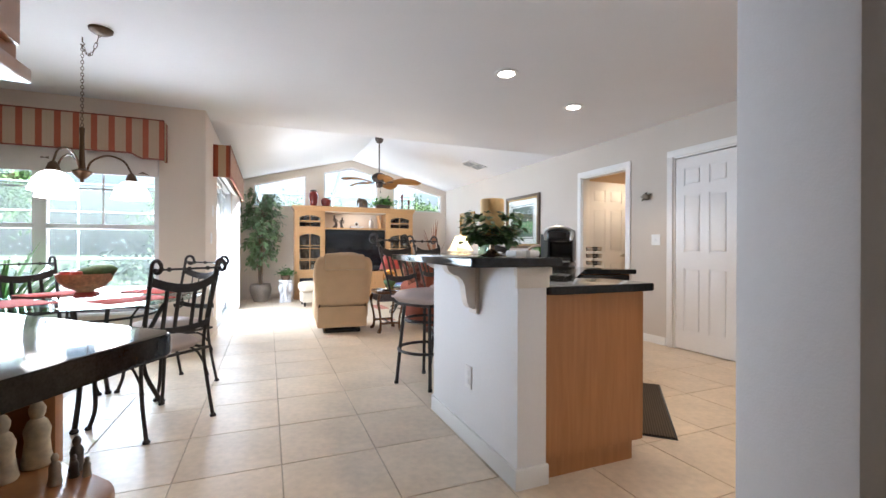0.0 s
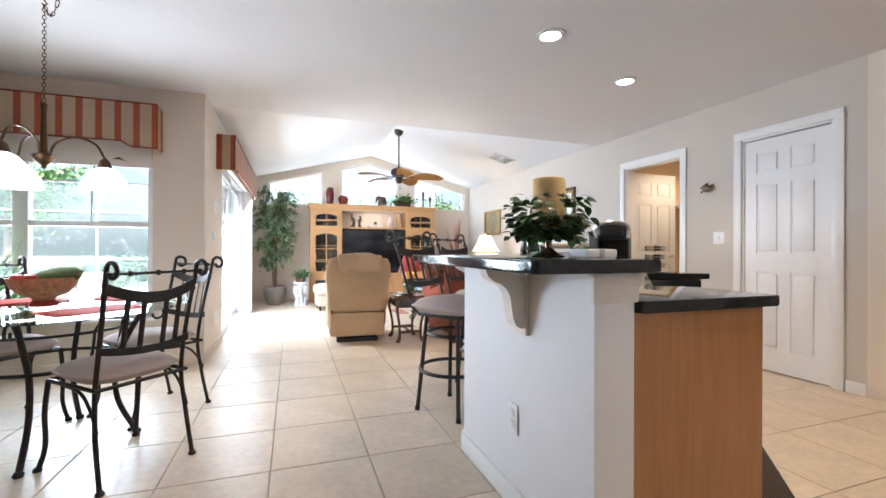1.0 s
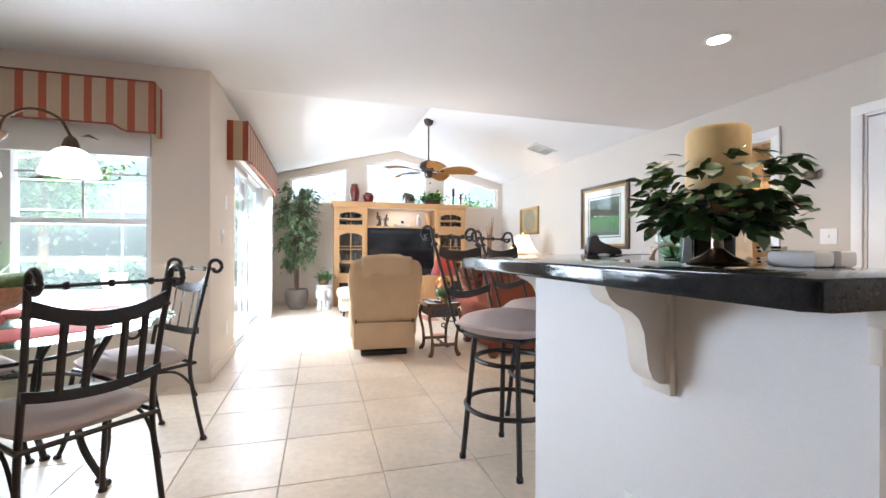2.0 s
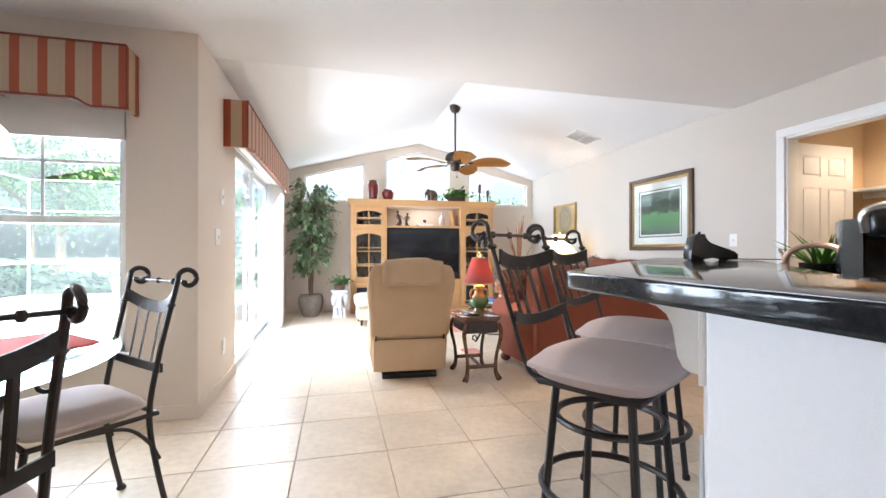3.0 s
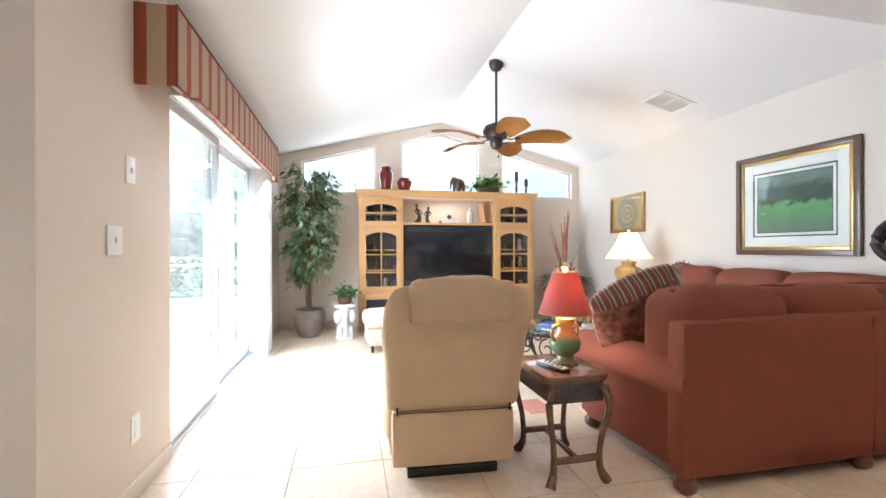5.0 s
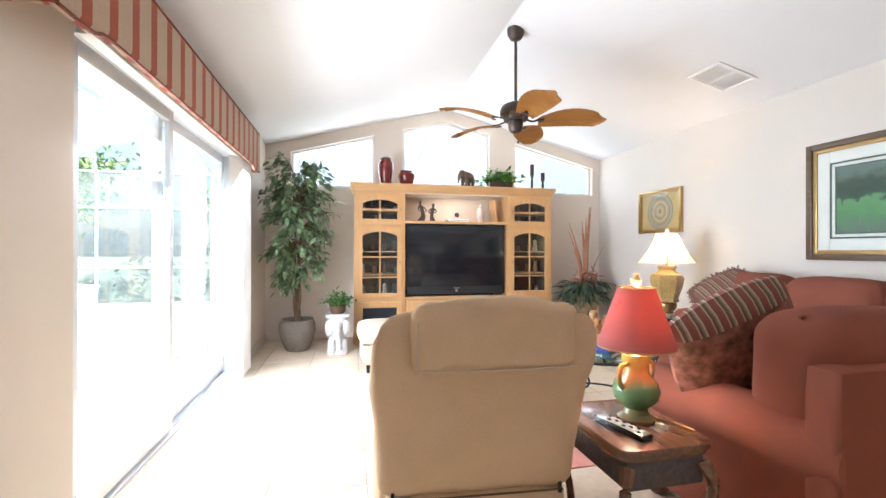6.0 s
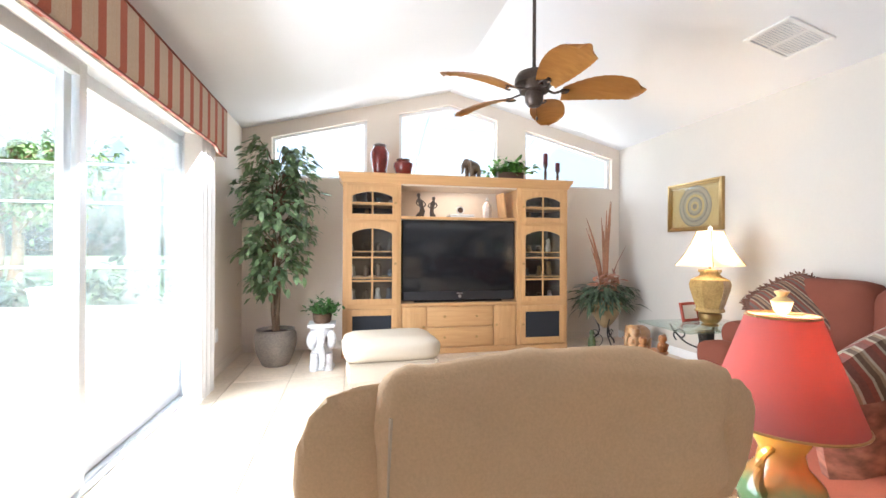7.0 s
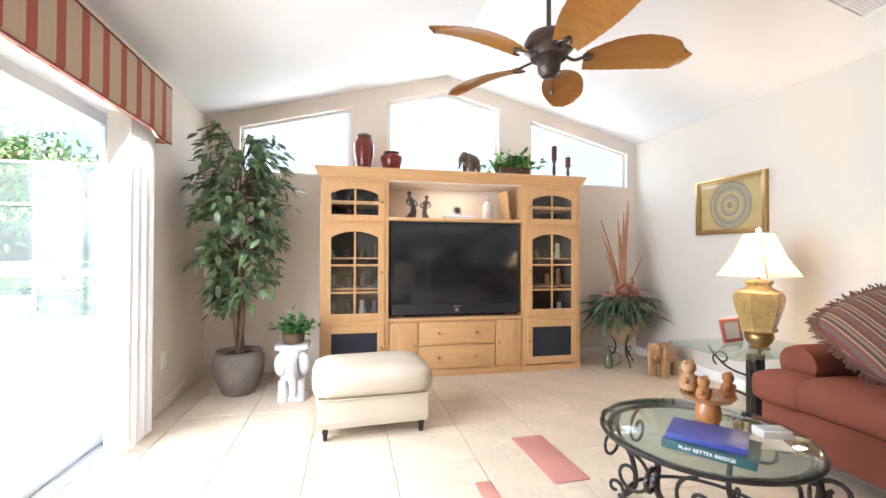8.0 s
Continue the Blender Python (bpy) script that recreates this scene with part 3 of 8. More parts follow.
def clerestory(name, a, b):
    w = thing(name, "white-framed clerestory window with a sloping head", "window", kind="structure")
    top = lambda x: roof_z(x) - DROP
    pts = [(a, WZ), (b, WZ), (b, top(b))] + ([(RX, top(RX))] if a < RX < b else []) + [(a, top(a))]
    cx, cz = sum(p[0] for p in pts) / len(pts), sum(p[1] for p in pts) / len(pts)
    inner = [(cx + (x - cx) * 0.94, cz + (z - cz) * 0.90) for x, z in pts]
    y0, y1 = YB + 0.06, YB + 0.11
    bm = bmesh.new()
    o0, i0 = [bm.verts.new((x, y0, z)) for x, z in pts], [bm.verts.new((x, y0, z)) for x, z in inner]
    o1, i1 = [bm.verts.new((x, y1, z)) for x, z in pts], [bm.verts.new((x, y1, z)) for x, z in inner]
    n = len(pts)
    for k in range(n):
        j = (k + 1) % n
        bm.faces.new((o0[k], o0[j], i0[j], i0[k]))
        bm.faces.new((o1[k], i1[k], i1[j], o1[j]))
        bm.faces.new((i0[k], i0[j], i1[j], i1[k]))
    part("window_frame", bm, VINYL, w)
    bm = bmesh.new()
    bm.faces.new([bm.verts.new((x, (y0 + y1) / 2, z)) for x, z in inner])
    bmesh.ops.solidify(bm, geom=bm.faces[:], thickness=0.004)
    no_shadow(part("pane", bm, GLASS, w))


for k, (a, b) in enumerate(WIN):
    clerestory("window_%d" % (k + 2), a, b)


# ---- lights in the ceiling ----
CAN_GLOW = glow("lamp_glow", (1.0, 0.90, 0.75), 7.0)


def can_light(x, y, power=14):
    c = thing("ceiling_light", "round white recessed ceiling light, switched on", "light", pose(x, y, CZ), group="recessed lights")
    bm = bm_lathe([(0.062, -0.002), (0.095, -0.002), (0.098, -0.008), (0.072, -0.012), (0.062, -0.006)], 28)
    part("trim_ring", bm, TRIM, c)
    part("bulb", bm_lathe([(0.066, -0.0075), (0.066, -0.003)], 24), CAN_GLOW, c, "glowing white lens")
    lamp("can_lamp", "SPOT", power, pose(x, y, CZ - 0.03), (1.0, 0.77, 0.50), spot=125, radius=0.06)


for x, y in ((1.83, 3.13), (2.84, 3.57), (4.80, 4.45)):
    can_light(x, y)
can_light(4.30, 2.33, 4)
can_light(1.44, 2.12, 14)
# added can, unseen: warms the bar wall's end, the cabinet and the floor
can_light(2.30, 1.15, 9)
# added can, unseen, behind the start of the path: fills the near faces
can_light(-0.25, -0.6, 2)


def vent():
    slope = math.degrees(math.atan2(RZ - CZ, RX - XL))
    v = thing("ceiling_vent", "white louvred air vent in the sloped ceiling", "vent", pose(3.57, 7.23, roof_z(3.57) - 0.001, 0, slope, 0))
    bm = bmesh.new()
    a, b = 0.195, 0.165
    for x0, y0, x1, y1 in ((-a, -b, -a + 0.03, b), (a - 0.03, -b, a, b), (-a + 0.03, -b, a - 0.03, -b + 0.03), (-a + 0.03, b - 0.03, a - 0.03, b)):
        bm_box(x0, y0, -0.014, x1, y1, -0.001, 0.003, bm)
    part("frame", bm, TRIM, v)
    part("divider", bm_box(-0.012, -b + 0.03, -0.012, 0.012, b - 0.03, -0.002), TRIM, v)
    # the shadow between the slats is put into this sheet's grey
    part("backing", bm_box(-a + 0.02, -b + 0.02, -0.003, a - 0.02, b - 0.02, -0.001), mat("vent_shadow", (0.55, 0.58, 0.62), 0.8), v, "grey backing sheet behind the slats, coloured as their shadow")
    for k in range(13):
        y = -b + 0.045 + k * (2 * b - 0.09) / 12
        for x0, x1 in ((-a + 0.03, -0.012), (0.012, a - 0.03)):
            part("slat", place(bm_box(x0, -0.010, -0.0008, x1, 0.010, 0.0008), pose(0, y, -0.008, 14)), TRIM, v)


vent()

# ---- bar ----
PONY = [(1.10, 1.79), (1.25, 1.79), (1.25, 2.75), (2.50, 4.00), (2.40, 4.11), (1.10, 2.81)]
setting("wall_bar", bm_prism(PONY, 0, 0.975, 0.0), WHITE_WALL, "white plastered half-height bar wall")
EDGE = mat("trim_paint_beige", (0.76, 0.72, 0.66), 0.5, vary=0.03)
trim_box("trim", 1.092, 1.782, 0.88, 1.262, 1.80, 0.975, 0.003, EDGE, "wooden cap trim at the head of the bar wall")
trim_box("trim", 1.084, 1.772, 0.935, 1.270, 1.80, 0.972, 0.006, EDGE, "moulded cap trim under the bar top")
trim_box("baseboard", 1.084, 1.774, 0, 1.256, 1.79, BB, 0.004, label="white baseboard round the bar wall")
trim_box("baseboard", 1.084, 1.79, 0, 1.10, 2.815, BB, 0.004, label="white baseboard round the bar wall")
bbd = setting("baseboard", place(bm_box(0, -0.002, 0, 1.6, 0.014, BB, 0.004), pose(1.098, 2.815, 0, 0, 0, 45)), TRIM, "white baseboard round the bar wall")

BAR = [(0.838, 1.70), (1.285, 1.71), (1.30, 2.70), (2.66, 4.06), (2.36, 4.45), (0.85, 2.945)]


def round_corners(pts, r, n=4):
    out = []
    for k in range(len(pts)):
        p, a, b = Vector(pts[k]), Vector(pts[k - 1]), Vector(pts[(k + 1) % len(pts)])
        u, v = (a - p).normalized() * r, (b - p).normalized() * r
        for i in range(n + 1):
            t = i / n
            out.append(tuple((1 - t) ** 2 * (p + u) + 2 * t * (1 - t) * p + t * t * (p + v)))
    return out


solid("bar_counter", bm_prism(round_corners(BAR, 0.02), 0.977, 1.015, 0.008, seg=3), GRANITE, "polished black granite bar top on the half wall", "counter")


def bracket(m):
    b = thing("bracket", "white carved wooden corbel under the bar top", "bracket", m, group="bar brackets")
    prof = [(-0.018, 0), (-0.18, 0), (-0.18, -0.012), (-0.168, -0.038), (-0.145, -0.055), (-0.115, -0.066), (-0.092, -0.085), (-0.078, -0.115), (-0.072, -0.155), (-0.066, -0.195), (-0.054, -0.222), (-0.036, -0.234), (-0.018, -0.236)]
    bm = bmesh.new()
    f = [bm.verts.new((x, -0.032, z)) for x, z in prof]
    k = [bm.verts.new((x, 0.032, z)) for x, z in prof]
    bm.faces.new(f)
    bm.faces.new(k[::-1])
    for i in range(len(prof)):
        j = (i + 1) % len(prof)
        bm.faces.new((f[i], k[i], k[j], f[j]))
    part("scroll", bm, EDGE, b)
    part("plate", bm_box(-0.018, -0.045, -0.262, 0.0, 0.045, 0.0, 0.004), EDGE, b)
    return b


bracket(pose(1.10, 2.20, 0.977))
bracket(pose(1.30, 3.01, 0.977, 0, 0, -45))
bracket(pose(1.85, 3.56, 0.977, 0, 0, -45))


def island():
    c = thing("island_cabinet", "maple kitchen cabinet behind the bar with drawers", "cabinet")
    body = [(1.252, 1.80), (1.84, 1.80), (1.84, 2.11), (1.70, 2.21), (2.50, 3.06), (2.90, 2.92), (2.73, 3.63), (2.48, 3.97), (1.252, 2.745)]
    part("body", bm_prism(body, 0.10, 0.844), MAPLE, c)
    toe = [(1.252, 1.82), (1.79, 1.82), (1.79, 2.09), (1.65, 2.23), (2.48, 3.12), (2.86, 2.99), (2.70, 3.62), (2.46, 3.94), (1.252, 2.75)]
    part("toe_kick", bm_prism(toe, 0, 0.10), MAPLE, c)

    def bow(x0, x1, y, z):
        return bm_tube([(x0, y, z), (x0 + 0.01, y - 0.025, z), (x1 - 0.01, y - 0.025, z), (x1, y, z)], 0.005, 6)

    # drawers on the end unit, doors along the inner side
    m = pose(1.84, 1.815, 0, 0, 0, 90)
    for z0, z1 in ((0.12, 0.30), (0.315, 0.48), (0.495, 0.66), (0.675, 0.835)):
        d = part("drawer", place(bm_box(0.0, -0.02, z0, 0.28, 0, z1, 0.004), m), MAPLE, c)
        part("handle", place(bow(0.09, 0.19, -0.02, (z0 + z1) / 2), m), IRON, d)
    m = pose(1.70, 2.21, 0, 0, 0, 46.7)
    for x0, x1 in ((0.10, 0.60), (0.62, 1.12)):
        d = part("door", place(bm_box(x0, -0.02, 0.12, x1, 0, 0.835, 0.004), m), MAPLE, c)
        part("panel", place(bm_box(x0 + 0.06, -0.024, 0.18, x1 - 0.06, -0.02, 0.775, 0.004), m), MAPLE, d)
        part("handle", place(bow(x0 + 0.2, x0 + 0.3, -0.02, 0.80), m), IRON, d)
    top = [(1.254, 1.765), (1.89, 1.765), (1.89, 2.13), (1.745, 2.20), (2.52, 3.02), (2.945, 2.875), (2.78, 3.65), (2.53, 3.99), (1.254, 2.735)]
    solid("countertop", bm_prism(round_corners(top, 0.025), 0.846, 0.884, 0.008, seg=3), GRANITE, "polished black granite worktop on the island cabinet", "counter")
    m = pose(2.50, 3.06, 0, 0, 0, -19.3)
    w = thing("dishwasher", "black built-in dishwasher in the island front", "dishwasher", m)
    part("door", bm_box(0.01, -0.028, 0.11, 0.41, -0.002, 0.70, 0.006), BLACK, w)
    part("control_panel", bm_box(0.01, -0.034, 0.705, 0.41, -0.002, 0.838, 0.008), BLACK, w)
    part("handle", bm_tube([(0.06, -0.034, 0.72), (0.07, -0.062, 0.72), (0.35, -0.062, 0.72), (0.36, -0.034, 0.72)], 0.008, 8), BLACK, w)


island()
mat_rug = striped("ribbed_rubber", [(0, (0.10, 0.075, 0.055)), (0.5, (0.055, 0.042, 0.032))], 0.014, 1, 0.9)
fm = thing("floor_mat", "ribbed dark brown mat on the kitchen tiles", "mat", pose(2.037, 2.01, 0, 0, 0, 46))
part("base", bm_box(0, -0.20, 0, 1.03, 0.12, 0.006, 0.002), BLACK, fm)
part("ribs", bm_box(0.012, -0.188, 0.006, 1.018, 0.108, 0.011, 0.002), mat_rug, fm)

# ---- kitchen run on the east side ----
def kitchen_run():
    for k, y in enumerate((2.455, 1.855)):
        c = thing("base_cabinet", "maple base cabinet with a drawer and a panel door", "cabinet", pose(4.20, y, 0), group="kitchen base cabinets")
        part("body", bm_box(0.02, -0.60, 0.10, 0.62, 0.0, 0.86), MAPLE, c)
        part("toe_kick", bm_box(0.08, -0.60, 0, 0.62, 0.0, 0.10), MAPLE, c)
        d = part("drawer", bm_box(0.0, -0.585, 0.70, 0.02, -0.015, 0.845, 0.004), MAPLE, c)
        part("handle", bm_tube([(0, -0.36, 0.775), (-0.025, -0.35, 0.775), (-0.025, -0.25, 0.775), (0, -0.24, 0.775)], 0.005, 6), IRON, d)
        d = part("door", bm_box(0.0, -0.585, 0.115, 0.02, -0.015, 0.685, 0.004), MAPLE, c)
        part("panel", bm_box(-0.004, -0.52, 0.18, 0.0, -0.08, 0.62, 0.004), MAPLE, d)
        part("handle", bm_tube([(0, -0.54, 0.64), (-0.025, -0.54, 0.63), (-0.025, -0.54, 0.54), (0, -0.54, 0.53)], 0.005, 6), IRON, d)
        u = thing("wall_cabinet", "maple wall cabinet with a panel door", "cabinet", pose(4.48, y, 1.36), group="kitchen wall cabinets")
        part("body", bm_box(0.02, -0.60, 0.0, 0.34, 0.0, 0.92), MAPLE, u)
        d = part("door", bm_box(0.0, -0.585, 0.015, 0.02, -0.015, 0.90, 0.004), MAPLE, u)
        part("panel", bm_box(-0.004, -0.52, 0.08, 0.0, -0.08, 0.83, 0.004), MAPLE, d)
        part("crown", bm_box(-0.03, -0.60, 0.92, 0.34, 0.0, 0.985, 0.01), MAPLE, u)
    solid("countertop", bm_box(4.17, 1.20, 0.862, 4.84, 2.465, 0.90, 0.006), GRANITE, "black granite worktop on the kitchen cabinets", "counter")
    setting("backsplash", bm_box(4.17, 2.448, 0.902, 4.84, 2.468, 1.01, 0.003), GRANITE, "low black granite backsplash")
    setting("wall_kitchen_back", bm_box(4.84, -2.2, 0, 4.94, 2.47, CZ), WALL, "beige kitchen wall behind the cabinets")
    p = thing("cordless_phone", "silver cordless phone standing in its cradle", "phone", pose(4.42, 2.28, 0.90))
    part("cradle", bm_box(-0.045, -0.04, 0, 0.045, 0.04, 0.035, 0.008), BLACK, p)
    part("handset", bm_box(-0.024, -0.012, 0.03, 0.024, 0.014, 0.17, 0.008), STEEL, p)


kitchen_run()


def partition_corner():
    """The corner desk by the entry: granite top, open end shelf, wall cabinet over it."""
    top = [(-0.06, 1.08), (-0.52, 1.52), (-1.45, 1.52), (-1.45, -0.2), (-0.62, 0.0), (-0.20, 0.80)]
    solid("desk_top", bm_prism(round_corners(top, 0.03), 0.862, 0.902, 0.008, seg=3), GRANITE, "polished black granite top of the corner cabinet", "counter")
    c = thing("corner_cabinet", "maple corner cabinet with an open rounded end shelf", "cabinet")
    part("body", bm_prism([(-0.46, 1.10), (-0.62, 1.40), (-1.40, 1.40), (-1.40, -0.15), (-0.72, 0.0), (-0.46, 0.62)], 0, 0.862), MAPLE, c)
    part("shelf", bm_prism(round_corners([(-0.16, 1.16), (-0.36, 1.38), (-0.60, 1.385), (-0.46, 1.08), (-0.46, 0.66), (-0.30, 0.84)], 0.05), 0.575, 0.60, 0.006), MAPLE, c)
    part("shelf", bm_prism(round_corners([(-0.16, 1.16), (-0.36, 1.38), (-0.60, 1.385), (-0.46, 1.08), (-0.46, 0.66), (-0.30, 0.84)], 0.05), 0.08, 0.11, 0.006), MAPLE, c)
    part("back_panel", bm_box(-0.62, 1.402, 0.0, -0.345, 1.418, 0.862, 0.002), MAPLE, c)
    part("post", bm_box(-0.375, 1.36, 0.0, -0.335, 1.40, 0.862, 0.004), MAPLE, c)
    u = thing("wall_cabinet", "maple wall cabinet above the corner desk", "cabinet", pose(0, 0, 1.40))
    part("body", bm_box(-1.40, 0.2, 0.03, -0.392, 1.335, 1.04), MAPLE, u)
    part("light_rail", bm_box(-1.42, 0.18, 0.0, -0.375, 1.36, 0.03, 0.006), MAPLE, u)
    part("door", bm_box(-0.392, 0.24, 0.06, -0.374, 1.31, 1.0, 0.004), MAPLE, u)
    setting("wall_entry", bm_box(-1.56, -2.2, 0, -1.46, 1.54, CZ), WALL, "beige wall behind the corner cabinet")


partition_corner()

# ---- dining corner ----
def scroll_chair():
    """A wrought-iron chair; it faces +y, origin on the floor under the seat's middle."""
    c = thing("dining_chair", "black wrought-iron dining chair with a taupe seat cushion", "chair", group="chairs round the table")
    part("seat", bm_pillow(0.43, 0.41, 0.09, at=(0, 0.02, 0.425), crown=0.5), CUSHION, c, "taupe padded cushion")
    bm = bm_tube([(-0.20, 0.19, 0.43), (0.20, 0.19, 0.43), (0.20, -0.19, 0.43), (-0.20, -0.19, 0.43), (-0.20, 0.19, 0.43)], 0.010, 6)
    part("seat_frame", bm, IRON, c)
    for s in (-1, 1):
        part("leg", bm_tube(smooth_line([(s * 0.20, 0.19, 0.43), (s * 0.205, 0.21, 0.28), (s * 0.20, 0.215, 0.12), (s * 0.215, 0.25, 0.0)], 5), 0.011, 8), IRON, c)
        up = smooth_line([(s * 0.205, -0.235, 0.0), (s * 0.20, -0.19, 0.22), (s * 0.19, -0.168, 0.43), (s * 0.19, -0.205, 0.66), (s * 0.20, -0.265, 0.935)], 6)
        top = up[-1]
        hub = top + Vector((0, -0.038, 0.008))
        curl = spiral(hub, 0.039, 0.039, 168, 0, (0, -1, 0), (0, 0, 1), 9) + spiral(hub, 0.039, 0.014, 0, -170, (0, -1, 0), (0, 0, 1), 9)[1:]
        part("back_post", bm_tube(up + curl[1:], 0.0105, 8), IRON, c)
        part("collar", bm_lathe([(0.011, -0.008), (0.017, 0), (0.011, 0.008)], 10, at=tuple(up[-3])), IRON, c)
        part("foot", bm_lathe([(0.017, 0), (0.019, 0.008), (0.012, 0.02)], 10, at=(s * 0.205, -0.235, 0)), IRON, c)
        part("foot", bm_lathe([(0.017, 0), (0.019, 0.008), (0.012, 0.02)], 10, at=(s * 0.215, 0.25, 0)), IRON, c)
        part("brace", bm_tube(smooth_line([(s * 0.20, 0.06, 0.425), (s * 0.20, -0.08, 0.405), (s * 0.20, -0.16, 0.33), (s * 0.20, -0.20, 0.25)], 5), 0.007, 6), IRON, c)
    bar = [(-0.215, -0.29, 0.932), (0, -0.29, 0.932), (0.215, -0.29, 0.932)]
    part("top_bar", bm_tube(bar, 0.0065, 6), IRON, c)
    for x in (-0.12, 0, 0.12):
        part("ring", bm_lathe([(0.007, -0.012), (0.013, 0), (0.007, 0.012)], 8, at=(x, -0.29, 0.932)), IRON, c)

    def rail(z0, z1, y, sag, h):
        bm = bmesh.new()
        n = 10
        rows = []
        for k in range(n + 1):
            u = 2 * k / n - 1
            x, zc, yy = 0.198 * u, z0 + sag * u * u, y - 0.03 * (1 - u * u)
            rows.append([bm.verts.new((x, yy + dy, zc + dz)) for dy, dz in ((-0.005, -h / 2), (0.005, -h / 2), (0.005, h / 2), (-0.005, h / 2))])
        for a, b in zip(rows, rows[1:]):
            for i in range(4):
                bm.faces.new((a[i], a[(i + 1) % 4], b[(i + 1) % 4], b[i]))
        bm.faces.new(rows[0][::-1])
        bm.faces.new(rows[-1])
        return bm

    part("upper_rail", rail(0.82, 0, -0.25, 0.05, 0.05), IRON, c)
    part("lower_rail", rail(0.58, 0, -0.207, 0.02, 0.035), IRON, c)
    for x in (-0.115, -0.05, 0.05, 0.115):
        yb = -0.03 * (1 - (x / 0.198) ** 2)
        part("slat", bm_tube([(x, -0.207 + yb, 0.585), (x, -0.25 + yb, 0.825)], 0.011, 4, flat=0.4), IRON, c)
    return c


TC = Vector((-0.95, 3.58, 0))


def chair_pose(bx, by, face):
    """Pose from the middle between the back feet and the facing direction in degrees."""
    a = radians(face)
    return pose(bx + 0.235 * math.cos(a), by + 0.235 * math.sin(a), 0, 0, 0, face - 90)


chair = scroll_chair()
chair.matrix_basis = chair_pose(-0.37, 3.058, 136)
copy_thing(chair, chair_pose(-0.43, 4.14, 225))
copy_thing(chair, chair_pose(-1.52, 4.12, 315))


def dining_table():
    t = thing("dining_table", "round glass-topped dining table on a scrolled iron base", "table", pose(TC.x, TC.y, 0))
    part("tabletop", bm_lathe([(0.615, 0.722), (0.622, 0.726), (0.622, 0.732), (0.615, 0.736)], 64), TABLE_GLASS, t, "clear glass top with a green edge")
    for r, z in ((0.42, 0.70), (0.30, 0.44)):
        ring = [(r * math.cos(a), r * math.sin(a), z) for a in [2 * math.pi * k / 40 for k in range(41)]]
        part("ring", bm_tube(ring, 0.010, 6), IRON, t)
    ring = [(0.34 * math.cos(a), 0.34 * math.sin(a), 0.62) for a in [2 * math.pi * k / 40 for k in range(41)]]
    part("ring", bm_tube(ring, 0.008, 6), IRON, t)
    for k in range(4):
        a = radians(90 * k + 4)
        u = Vector((math.cos(a), math.sin(a), 0))
        z = Vector((0, 0, 1))
        leg = smooth_line([u * 0.40 + z * 0.70, u * 0.33 + z * 0.56, u * 0.27 + z * 0.40, u * 0.28 + z * 0.20, u * 0.37 + z * 0.0], 6)
        part("leg", bm_tube(leg, 0.014, 8), IRON, t)
        part("foot", bm_lathe([(0.02, 0), (0.023, 0.01), (0.014, 0.024)], 10, at=tuple(u * 0.37)), IRON, t)
        part("scroll", bm_tube(spiral(u * 0.46 + z * 0.665, 0.05, 0.015, 160, -190, u, z, 18), 0.007, 6), IRON, t)
        b = radians(90 * k + 49)
        w = Vector((math.cos(b), math.sin(b), 0))
        part("bar", bm_tube([w * 0.30 + z * 0.44, w * 0.33 + z * 0.53, w * 0.345 + z * 0.62], 0.007, 6), IRON, t)
        part("bar", bm_tube([w * 0.34 + z * 0.62, w * 0.42 + z * 0.70], 0.007, 6), IRON, t)
        part("pad", bm_lathe([(0.012, 0.71), (0.012, 0.722)], 10, at=tuple(w * 0.42)), BLACK, t)


dining_table()
MATRED = mat("red_placemat", (0.46, 0.06, 0.045), 0.85, vary=0.12, fine=200, bump=0.4, bump_scale=300)
for k, a in enumerate((134 + 180, 226 + 180, 315 + 180, 45 + 180)):
    r = radians(a)
    pts = round_corners([(-0.20, -0.14), (0.20, -0.14), (0.20, 0.14), (-0.20, 0.14)], 0.05)
    solid("placemat", bm_prism(pts, 0, 0.004, 0.001), MATRED, "red woven placemat on the glass table", "placemat",
          pose(TC.x + 0.40 * math.cos(r), TC.y + 0.40 * math.sin(r), 0.7365, 0, 0, a - 90), group="placemats")


